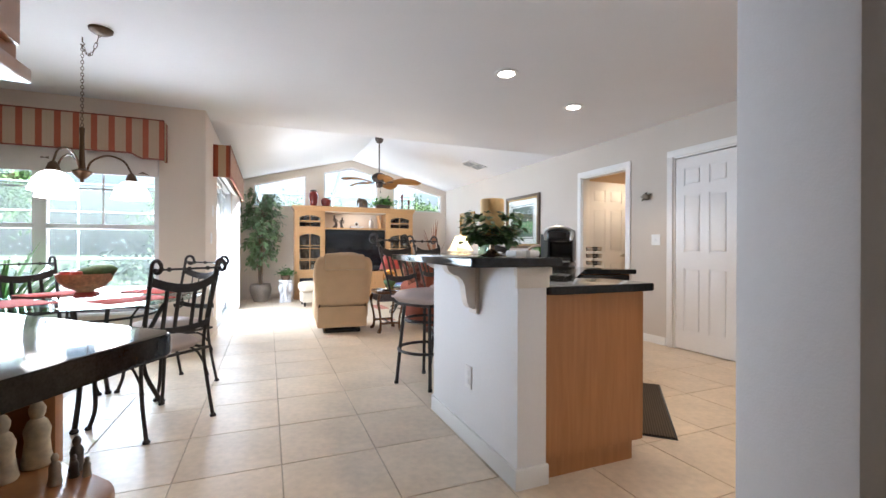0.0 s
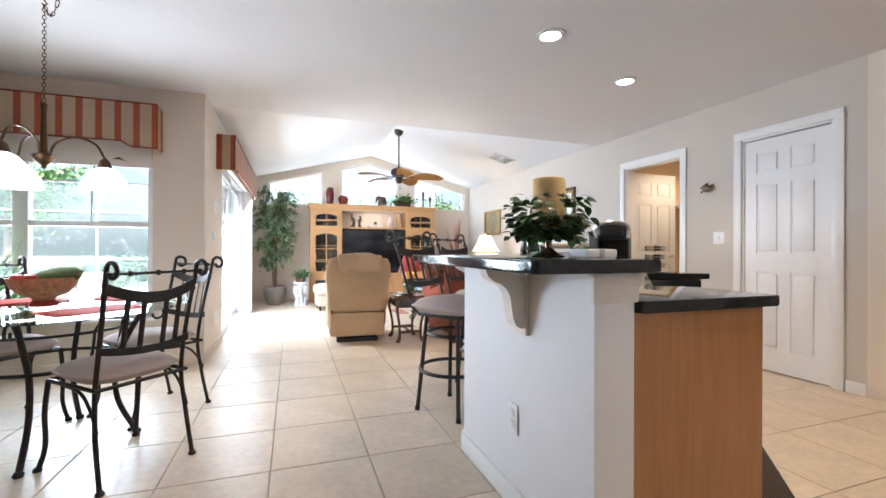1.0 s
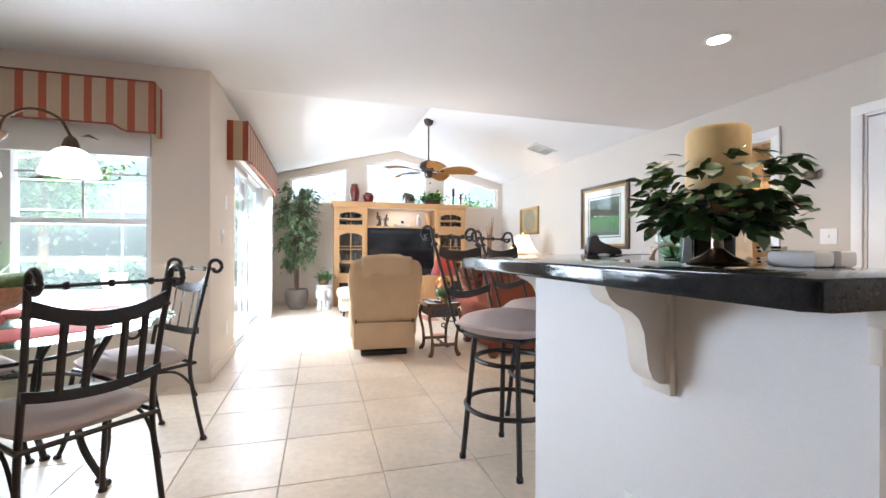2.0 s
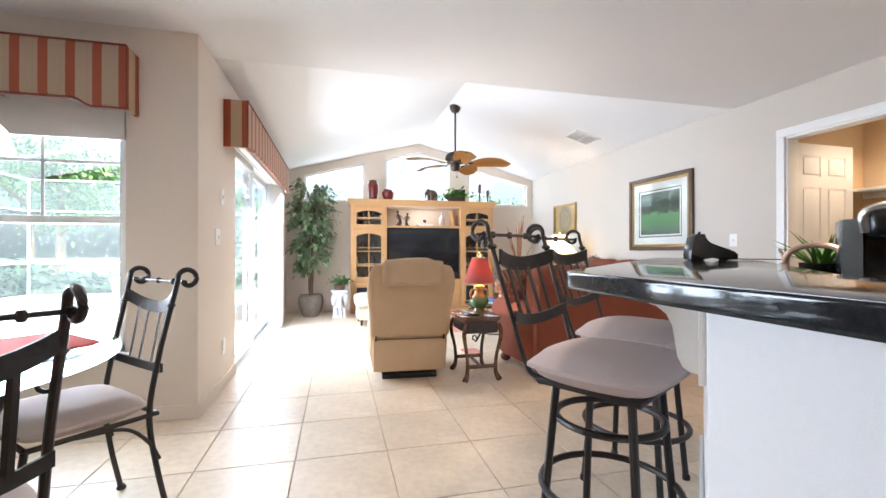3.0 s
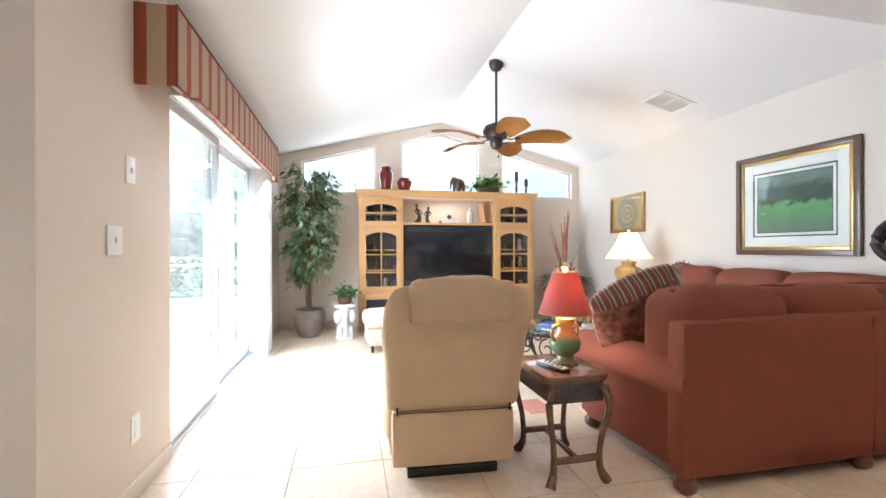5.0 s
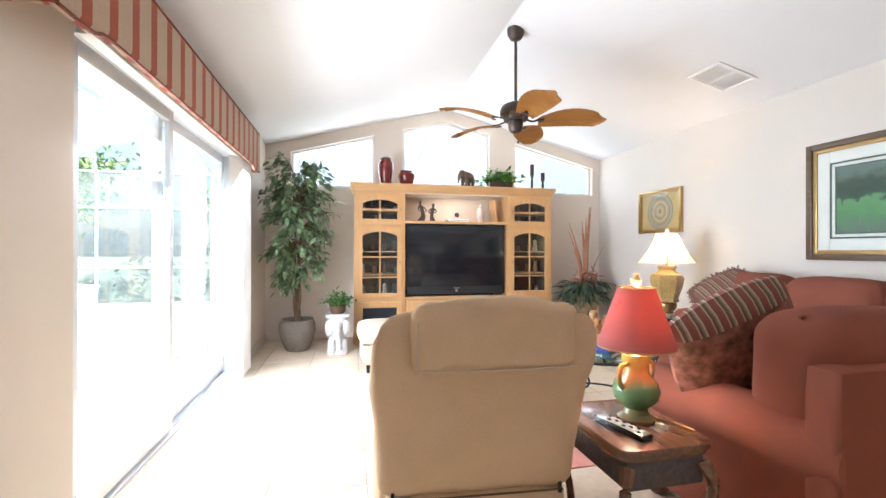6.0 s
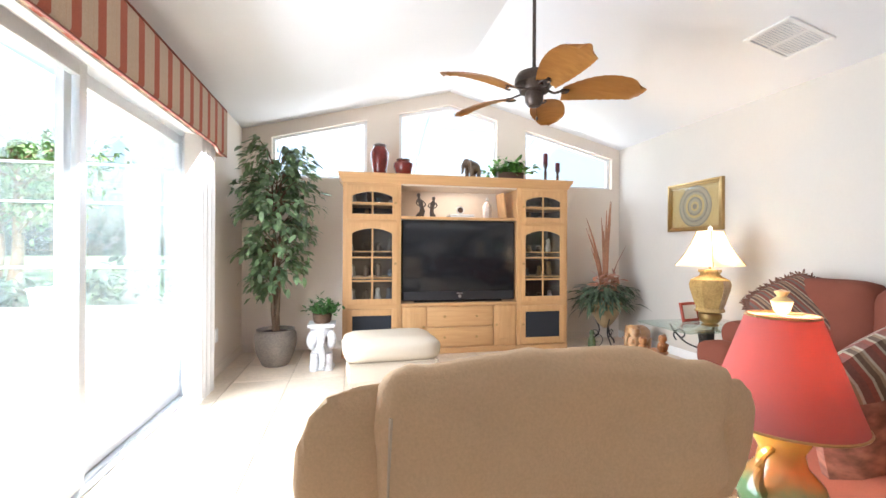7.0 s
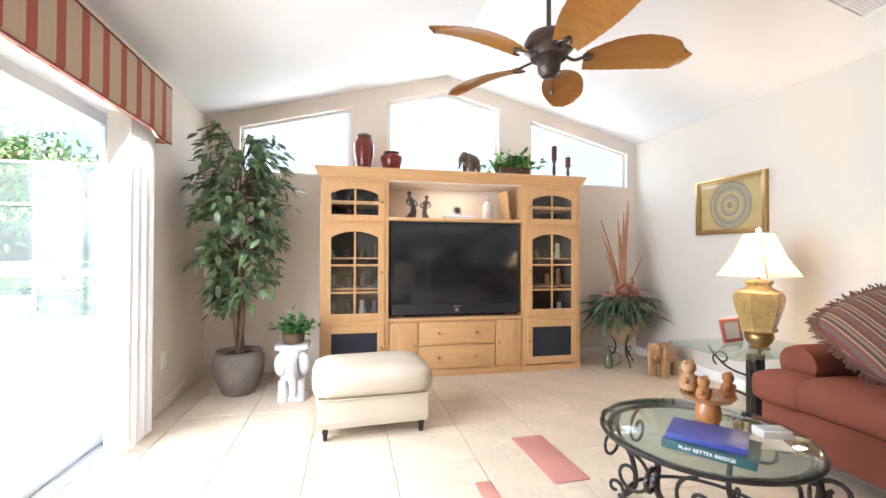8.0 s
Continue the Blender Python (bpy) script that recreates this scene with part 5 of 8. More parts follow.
def entertainment_center():
    F, B = 9.41, 9.872
    e = thing("entertainment_center", "honey oak entertainment centre with arched glass doors", "cabinet")
    KN = BRASS
    SHADE_DARK = mat("cabinet_interior_shade", (0.09, 0.075, 0.065), 0.6, vary=0.2)
    GRILLE = mat("speaker_cloth", (0.02, 0.022, 0.028), 0.9, vary=0.2, fine=400)
    for x0, x1, side in ((0.58, 1.185, 1), (2.495, 3.11, -1)):
        bm = bm_box(x0, F + 0.02, 0.06, x0 + 0.02, B, 1.83)
        bm_box(x1 - 0.02, F + 0.02, 0.06, x1, B, 1.83, bm=bm)
        bm_box(x0 + 0.02, B - 0.015, 0.06, x1 - 0.02, B, 1.83, bm=bm)
        for z in (0.06, 0.53, 1.40, 1.81):
            bm_box(x0 + 0.02, F + 0.02, z, x1 - 0.02, B - 0.015, z + 0.02, bm=bm)
        t = part("tower", bm, PINE, e)
        # added dark sheets: the shade inside the glazed tower is put into their colour
        part("back_lining", bm_box(x0 + 0.021, B - 0.021, 0.55, x1 - 0.021, B - 0.016, 1.81), SHADE_DARK, t, "added dark sheet at the back of the glazed tower, painted as shade")
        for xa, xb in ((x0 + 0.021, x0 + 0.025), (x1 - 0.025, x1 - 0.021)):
            part("side_lining", bm_box(xa, F + 0.03, 0.552, xb, B - 0.022, 1.808), SHADE_DARK, t)
        part("base", bm_box(x0 - 0.008, F, 0, x1 + 0.008, B, 0.06, 0.006), PINE_X, e)
        for z in (0.82, 1.10, 1.60):
            part("shelf", bm_box(x0 + 0.022, F + 0.06, z, x1 - 0.022, B - 0.017, z + 0.012), PINE_X, t)
        # face stiles round the doors
        part("stile", bm_box(x0, F, 0.06, x0 + 0.045, F + 0.02, 1.83, 0.002), PINE, t)
        part("stile", bm_box(x1 - 0.045, F, 0.06, x1, F + 0.02, 1.83, 0.002), PINE, t)
        for z0, z1 in ((0.50, 0.565), (1.395, 1.455), (1.785, 1.83)):
            part("rail", bm_box(x0 + 0.045, F, z0, x1 - 0.045, F + 0.02, z1, 0.002), PINE_X, t)
        for z0, z1, arch, bars in ((0.555, 1.405, 0.055, (0.80, 1.045)), (1.445, 1.79, 0.05, (1.615,))):
            bm, (ix0, ix1, iz0, iz1) = arch_frame(x0 + 0.04, x1 - 0.04, z0, z1, arch, F - 0.016, F)
            d = part("door", bm, PINE, e)
            no_shadow(part("pane", bm_box(ix0 - 0.005, F - 0.008, iz0 - 0.005, ix1 + 0.005, F - 0.005, iz1 + 0.002), GLASS, d))
            part("muntin", bm_box((ix0 + ix1) / 2 - 0.008, F - 0.014, iz0, (ix0 + ix1) / 2 + 0.008, F - 0.004, iz1), PINE, d)
            for z in bars:
                part("muntin", bm_box(ix0, F - 0.0135, z - 0.008, ix1, F - 0.0045, z + 0.008), PINE_X, d)
            kx = (x1 - 0.065) if side > 0 else (x0 + 0.065)
            part("knob", place(bm_lathe([(0.006, 0), (0.006, 0.012), (0.014, 0.018), (0.012, 0.026), (0.0, 0.028)], 12), pose(kx, F - 0.016, (z0 + z1) / 2, 90)), KN, d)
        # speaker door
        bm = bmesh.new()
        a, b, z0, z1 = x0 + 0.04, x1 - 0.04, 0.075, 0.505
        for p in ((a, z0, a + 0.06, z1), (b - 0.06, z0, b, z1)):
            bm_box(p[0], F - 0.016, p[1], p[2], F, p[3], 0.003, bm)
        bm_box(a + 0.06, F - 0.016, z0, b - 0.06, F, z0 + 0.07, 0.003, bm)
        bm_box(a + 0.06, F - 0.016, z1 - 0.07, b - 0.06, F, z1, 0.003, bm)
        d = part("speaker_door", bm, PINE, e)
        part("grille", bm_box(a + 0.06, F - 0.010, z0 + 0.07, b - 0.06, F - 0.002, z1 - 0.07), GRILLE, d, "black speaker cloth")
        kx = (x1 - 0.065) if side > 0 else (x0 + 0.065)
        part("knob", place(bm_lathe([(0.006, 0), (0.006, 0.012), (0.014, 0.018), (0.012, 0.026), (0.0, 0.028)], 12), pose(kx, F - 0.016, 0.3, 90)), KN, d)
        r2 = random.Random(int(x0 * 10))
        for z in (0.55, 0.832, 1.112, 1.42, 1.612):
            for k in range(4):
                x = x0 + 0.10 + k * 0.135 + r2.uniform(-0.02, 0.02)
                h = r2.uniform(0.07, 0.17)
                col = mat("shelf_piece", r2.choice(((0.42, 0.40, 0.36), (0.10, 0.07, 0.05), (0.30, 0.18, 0.09), (0.12, 0.14, 0.16))), 0.35, vary=0.2)
                solid("ornament", bm_lathe([(0.03, 0), (0.035, h * 0.3), (0.02, h * 0.6), (0.028, h * 0.85), (0.008, h)], 14), col, "small ornament behind the cabinet's glass door", "ornament", pose(x, 9.66, z))
    # middle bay
    bm = bm_box(1.187, B - 0.015, 0.06, 2.493, B, 1.83)
    bm_box(1.187, F + 0.03, 1.455, 2.493, B - 0.015, 1.485, bm=bm)
    bm_box(1.187, F + 0.02, 1.815, 2.493, B - 0.015, 1.83, bm=bm)
    part("back_panel", bm, mat("pale_back", (0.62, 0.52, 0.42), 0.6, vary=0.04), e)
    part("gallery_shelf", bm_box(1.187, F - 0.005, 1.455, 2.493, F + 0.03, 1.487, 0.004), PINE_X, e)
    part("header", bm_box(1.187, F + 0.0, 1.835, 2.493, F + 0.02, 1.865, 0.002), PINE_X, e)
    part("deck", bm_box(1.187, F - 0.01, 0.525, 2.493, B - 0.015, 0.553, 0.005), PINE_X, e)
    bm = bm_box(1.187, F + 0.02, 0.06, 2.493, B - 0.015, 0.525)
    part("console", bm, PINE, e)
    part("base", bm_box(1.187, F + 0.006, 0, 2.493, B, 0.06, 0.006), PINE_X, e)
    for z0, z1 in ((0.075, 0.285), (0.30, 0.51)):
        d = part("drawer", bm_box(1.47, F, z0, 2.21, F + 0.02, z1, 0.006), PINE_X, e)
        for x in (1.66, 2.02):
            part("knob", place(bm_lathe([(0.006, 0), (0.006, 0.012), (0.014, 0.018), (0.012, 0.026), (0.0, 0.028)], 12), pose(x, F, (z0 + z1) / 2, 90)), KN, d)
    for x0, x1, kx in ((1.20, 1.455, 1.43), (2.225, 2.48, 2.25)):
        d = part("small_door", bm_box(x0, F + 0.004, 0.075, x1, F + 0.02, 0.51, 0.004), PINE, e)
        part("panel", bm_box(x0 + 0.06, F - 0.002, 0.14, x1 - 0.06, F + 0.004, 0.445, 0.005), PINE, d)
        part("knob", place(bm_lathe([(0.006, 0), (0.006, 0.012), (0.014, 0.018), (0.012, 0.026), (0.0, 0.028)], 12), pose(kx, F + 0.004, 0.30, 90)), KN, d)
    # crown
    prof = [(0.0, 1.83), (-0.01, 1.84), (-0.014, 1.86), (-0.04, 1.895), (-0.045, 1.915), (-0.045, 1.93), (0.0, 1.93)]
    bm = bmesh.new()
    loops = []
    for dx, z in prof:
        loops.append([bm.verts.new(p) for p in ((0.575 + dx, B, z), (0.575 + dx, F + dx, z), (3.115 - dx, F + dx, z), (3.115 - dx, B, z))])
    for a, b in zip(loops, loops[1:]):
        for i in range(3):
            bm.faces.new((a[i], a[i + 1], b[i + 1], b[i]))
    bm.faces.new(loops[-1])
    bm.faces.new(loops[0][::-1])
    part("crown", bm, PINE_X, e)
    lamp("cabinet_lamp", "AREA", 0.8, pose(1.84, 9.60, 1.812), (1.0, 0.9, 0.75), size=0.5, size_y=0.05)


entertainment_center()


def television():
    t = thing("television", "large black flat television standing in the oak cabinet", "television", pose(1.84, 9.45, 0.553))
    part("cabinet", bm_box(-0.64, 0.0, 0.02, 0.64, 0.22, 0.90, 0.012), BLACK, t)
    part("screen", bm_box(-0.605, -0.004, 0.135, 0.605, 0.0, 0.87, 0.002), SCREEN, t, "dark glossy screen")
    part("stand", bm_box(-0.5, 0.03, 0, 0.5, 0.20, 0.02), BLACK, t)
    part("speaker_bar", bm_box(-0.62, -0.008, 0.03, 0.62, 0.0, 0.12, 0.004), mat("dark_plastic", (0.02, 0.02, 0.022), 0.4), t)
    part("badge", bm_box(-0.035, -0.011, 0.095, 0.035, -0.008, 0.105), STEEL, t, "small silver badge")
    part("button", place(bm_lathe([(0.018, 0), (0.018, 0.004), (0.012, 0.005)], 16), pose(0, -0.008, 0.068, 90)), STEEL, t)


television()


def on_top():
    TOP = 1.93
    RED = mat("oxblood_glaze", (0.16, 0.02, 0.015), 0.25, vary=0.3, scale=12)
    for x, y, h, r, lab in ((0.965, 9.58, 0.36, 0.098, "tall oxblood glazed jar with a dark lid on the cabinet"), (1.225, 9.58, 0.205, 0.108, "squat oxblood glazed jar with a dark lid on the cabinet")):
        v = thing("jar", lab, "jar", pose(x, y, TOP), group="red jars")
        part("body", bm_lathe([(r * 0.6, 0), (r * 0.75, h * 0.15), (r, h * 0.55), (r * 0.98, h * 0.72), (r * 0.7, h * 0.86), (r * 0.62, h * 0.88)], 28), RED, v)
        part("lid", bm_lathe([(r * 0.70, h * 0.88), (r * 0.74, h * 0.93), (r * 0.4, h * 0.98), (r * 0.1, h)], 24), DARKWOOD, v)
    solid("elephant_figure", elephant(0.225), mat("grey_brown_stone", (0.13, 0.09, 0.06), 0.5, vary=0.3, scale=15), "dark carved elephant figure on the cabinet", "figure", pose(2.02, 9.58, TOP, 0, 0, 215))
    p = thing("pot_plant", "leafy green plant in a dark wicker planter on the cabinet", "plant", pose(2.46, 9.60, TOP))
    part("planter", bm_box(-0.16, -0.08, 0, 0.16, 0.08, 0.10, 0.012), DARKWOOD, p)
    spots = []
    for k in range(260):
        x, y = rng.gauss(0, 0.13), rng.gauss(-0.02, 0.06)
        spots.append(((x, y, 0.08 + abs(rng.gauss(0.05, 0.05)) - 0.25 * max(0, abs(x) - 0.18)), (rng.uniform(-1, 1) + x * 3, rng.uniform(-1, 0.4), rng.uniform(-0.3, 0.9))))
    foliage("leaves", spots, 0.06, 0.045, FERN, p, rng)
    part("card", bm_box(-0.02, 0.07, 0.09, 0.20, 0.085, 0.25, 0.003), BLACK, p, "dark wicker handle panel")
    for x, h in ((2.905, 0.34), (3.06, 0.235)):
        c = thing("candlestick", "dark turned candlestick with a burgundy candle", "candle", pose(x, 9.56, TOP), group="candlesticks")
        part("stick", bm_lathe([(0.04, 0), (0.042, 0.01), (0.015, 0.03), (0.02, h * 0.3), (0.012, h * 0.45), (0.03, h * 0.6), (0.034, h * 0.63)], 16), DARKWOOD, c)
        part("candle", bm_lathe([(0.028, h * 0.63), (0.028, h), (0.004, h + 0.004)], 16), mat("burgundy_wax", (0.09, 0.012, 0.015), 0.4), c, "burgundy candle")
    DK = mat("dark_carving", (0.05, 0.03, 0.02), 0.4, vary=0.3, scale=14)
    def statuette(lean, flare, h):
        bm = bm_lathe([(0.052 * flare, 0), (0.05 * flare, 0.015), (0.032 * flare, 0.07), (0.021, 0.125), (0.027, 0.165), (0.031, 0.19), (0.013, 0.215), (0.012, 0.222), (0.021, 0.238), (0.020, 0.258), (0.004, 0.27)], 14, sy=0.75)
        for q in (-1, 1):
            bm_tube(smooth_line([(q * 0.028, 0, 0.19), (q * 0.05, -0.01, 0.15), (q * 0.022, -0.025, 0.12)], 4), 0.0075, 6, bm)
        for v in bm.verts:
            v.co.x += lean * (0.022 * math.sin(v.co.z * 19) - 0.12 * max(0, 0.06 - v.co.z) * 3)
            v.co.z *= h / 0.27
        return bm

    solid("statuette", statuette(1.0, 1.0, 0.275), DK, "slim dark carved statuette with a swaying skirt", "figure", pose(1.42, 9.60, 1.487), group="statuettes")
    solid("statuette", statuette(-0.5, 0.75, 0.24), DK, "slim dark carved statuette standing upright", "figure", pose(1.56, 9.60, 1.487), group="statuettes")
    for k, c in enumerate(((0.10, 0.12, 0.20), (0.55, 0.53, 0.48))):
        b = thing("book", "closed book lying flat in the cabinet bay", "book", pose(1.88, 9.60, 1.487 + 0.022 * k), group="books in the bay")
        part("cover", bm_box(-0.14, -0.10, 0, 0.14, 0.10, 0.02, 0.002), mat("book_cloth", c, 0.6), b)
        part("pages", bm_box(-0.135, -0.102, 0.003, 0.138, -0.09, 0.017), TRIM, b)
    f = thing("photo_frame", "small round silver photo frame on the books", "frame", pose(1.88, 9.60, 1.531))
    part("ring", place(bm_lathe([(0.045, -0.006), (0.05, 0), (0.045, 0.006), (0.032, 0.006), (0.032, -0.006)], 20), pose(0, 0, 0.05, 80)), STEEL, f)
    part("picture", place(bm_lathe([(0.034, -0.002), (0.034, 0.003)], 20), pose(0, 0, 0.05, 80)), DARKWOOD, f)
    d = thing("decanter", "clear glass decanter with a pointed stopper", "bottle", pose(2.20, 9.60, 1.487))
    part("bottle", bm_lathe([(0.052, 0), (0.056, 0.01), (0.056, 0.15), (0.026, 0.185), (0.018, 0.20), (0.024, 0.205)], 8), mat("decanter_glass", (0.50, 0.42, 0.38), 0.05, vary=0.3, scale=20), d)
    part("stopper", bm_lathe([(0.012, 0.195), (0.022, 0.215), (0.012, 0.24), (0.002, 0.255)], 14), STEEL, d)
    solid("leaning_board", place(bm_box(-0.008, -0.12, 0, 0.008, 0.12, 0.30, 0.003), pose(0, 0, 0, 0, -8, 0)), PINE, "oak board leaning inside the cabinet bay", "board", pose(2.40, 9.62, 1.487))


def elephant(h):
    """A carved elephant, trunk towards +x, height h."""
    bm = bmesh.new()
    bmesh.ops.create_uvsphere(bm, u_segments=18, v_segments=12, radius=1.0, matrix=Matrix.Translation((0, 0, 0.62 * h)) @ Matrix.Diagonal((0.52 * h, 0.30 * h, 0.33 * h, 1)))
    bmesh.ops.create_uvsphere(bm, u_segments=14, v_segments=10, radius=1.0, matrix=Matrix.Translation((0.50 * h, 0, 0.76 * h)) @ Matrix.Diagonal((0.22 * h, 0.20 * h, 0.24 * h, 1)))
    for x in (-0.30, 0.28):
        for y in (-0.15, 0.15):
            bm_lathe([(0.11 * h, 0), (0.10 * h, 0.2 * h), (0.13 * h, 0.5 * h)], 10, bm, (x * h, y * h, 0))
    bm_tube(smooth_line([(0.64 * h, 0, 0.78 * h), (0.78 * h, 0, 0.60 * h), (0.80 * h, 0, 0.32 * h), (0.88 * h, 0, 0.20 * h)], 5), 0, 8, bm, [(0.11 - 0.075 * k / 15) * h for k in range(16)])
    for y in (-1, 1):
        bmesh.ops.create_uvsphere(bm, u_segments=10, v_segments=8, radius=1.0, matrix=Matrix.Translation((0.40 * h, y * 0.22 * h, 0.74 * h)) @ Matrix.Diagonal((0.05 * h, 0.06 * h, 0.22 * h, 1)))
        bm_tube([(0.62 * h, y * 0.09 * h, 0.64 * h), (0.76 * h, y * 0.11 * h, 0.56 * h), (0.84 * h, y * 0.10 * h, 0.62 * h)], 0.025 * h, 6, bm)
    bm_tube([(-0.50 * h, 0, 0.66 * h), (-0.58 * h, 0, 0.5 * h), (-0.57 * h, 0, 0.3 * h)], 0.02 * h, 6, bm)
    return bm


on_top()

# ---- plants ----
STONEPOT = mat("weathered_clay", (0.20, 0.165, 0.135), 0.75, vary=0.35, scale=9, fine=70, bump=0.3, bump_scale=40)
SOIL = mat("soil", (0.05, 0.035, 0.025), 0.95, vary=0.4, bump=0.8, bump_scale=60)


def ficus():
    f = thing("ficus_tree", "tall potted ficus tree in a weathered clay pot", "plant", pose(-0.05, 9.30, 0))
    part("pot", bm_lathe([(0.115, 0), (0.125, 0.01), (0.175, 0.12), (0.198, 0.22), (0.195, 0.30), (0.175, 0.335), (0.18, 0.35), (0.165, 0.35), (0.16, 0.32)], 36), STONEPOT, f)
    part("soil", bm_lathe([(0.162, 0.30), (0.12, 0.325), (0.0, 0.335)], 20), SOIL, f)
    r = random.Random(11)
    for k in range(3):
        a = 2.1 * k
        line = smooth_line([(0.02 * math.cos(a), 0.02 * math.sin(a), 0.3), (0.03 * math.cos(a + 1.5), 0.03 * math.sin(a + 1.5), 0.6), (0.03 * math.cos(a + 3), 0.03 * math.sin(a + 3), 0.95), (0.04 * math.cos(a + 4.4), 0.04 * math.sin(a + 4.4), 1.35), (0.05 * math.cos(a + 5), 0.05 * math.sin(a + 5), 1.85)], 6)
        part("trunk", bm_tube(line, 0, 7, None, [0.022 - 0.016 * i / (len(line) - 1) for i in range(len(line))]), BARK, f)
    spots = []
    for k in range(92):
        z0 = 0.60 + 1.38 * (k / 92) ** 0.75
        a = r.uniform(0, 2 * math.pi)
        w = 0.22 if z0 < 0.8 else (0.30 if z0 < 1.08 else 0.41)
        if z0 > 1.85:
            w = 0.30
        L = w * r.uniform(0.5, 1.08)
        up = r.uniform(0.02, 0.22)
        p0 = Vector((0.03 * math.cos(a), 0.03 * math.sin(a), z0))
        p1 = p0 + Vector((0.55 * L * math.cos(a), 0.55 * L * math.sin(a), up))
        p2 = p0 + Vector((L * math.cos(a + 0.2), L * math.sin(a + 0.2), up * 0.6 - 0.04))
        br = smooth_line([p0, p1, p2], 5)
        part("branch", bm_tube(br, 0, 5, None, [0.006 - 0.0045 * i / (len(br) - 1) for i in range(len(br))]), BARK, f)
        for i, p in enumerate(br[3:]):
            for j in range(2 if z0 < 0.9 else 3):
                d = Vector((math.cos(a) + r.uniform(-1, 1), math.sin(a) + r.uniform(-1, 1), r.uniform(-1.0, 0.25)))
                spots.append((p + Vector((r.uniform(-0.04, 0.04), r.uniform(-0.04, 0.04), r.uniform(-0.06, 0.04))), d))
    foliage("crown", spots, 0.088, 0.040, FICUS, f, r, "drooping pointed green leaves")
    return f


ficus()


def pedestal_plant():
    MARB = mat("white_ceramic", (0.66, 0.65, 0.66), 0.3, vary=0.2, scale=18)
    s = thing("elephant_stand", "white and grey ceramic elephant plant stand", "stand", pose(0.40, 9.10, 0))
    body = bmesh.new()
    bm_lathe([(0.115, 0), (0.12, 0.02), (0.10, 0.05), (0.095, 0.30), (0.11, 0.38), (0.105, 0.40)], 24, body, (0, 0, 0))
    bm_tube(smooth_line([(0, -0.10, 0.33), (0, -0.145, 0.24), (0.015, -0.13, 0.12), (0.02, -0.16, 0.05)], 6), 0, 8, body, [0.045 - 0.025 * k / 18 for k in range(19)])
    for x in (-1, 1):
        bmesh.ops.create_uvsphere(body, u_segments=12, v_segments=8, radius=1.0, matrix=Matrix.Translation((x * 0.085, -0.075, 0.28)) @ Matrix.Diagonal((0.05, 0.03, 0.09, 1)))
        bm_lathe([(0.048, 0), (0.045, 0.06), (0.04, 0.16)], 12, body, (x * 0.06, -0.085, 0))
    part("body", body, MARB, s)
    part("top", bm_prism(round_corners([(-0.125, -0.125), (0.125, -0.125), (0.125, 0.125), (-0.125, 0.125)], 0.015), 0.40, 0.43, 0.006), MARB, s)
    p = thing("pot_plant", "small green plant in a brown basket on the stand", "plant", pose(0.40, 9.10, 0.43))
    part("basket", bm_lathe([(0.07, 0), (0.085, 0.03), (0.09, 0.09), (0.08, 0.09)], 20), mat("wicker", (0.10, 0.055, 0.03), 0.8, vary=0.4, fine=120, bump=0.6, bump_scale=120), p)
    r = random.Random(4)
    spots = [((r.gauss(0, 0.06), r.gauss(0, 0.06), 0.08 + abs(r.gauss(0.03, 0.05))), (r.uniform(-1, 1), r.uniform(-1, 1), r.uniform(-0.2, 1))) for k in range(240)]
    foliage("leaves", spots, 0.06, 0.028, leafy((0.06, 0.17, 0.035)), p, r)


pedestal_plant()


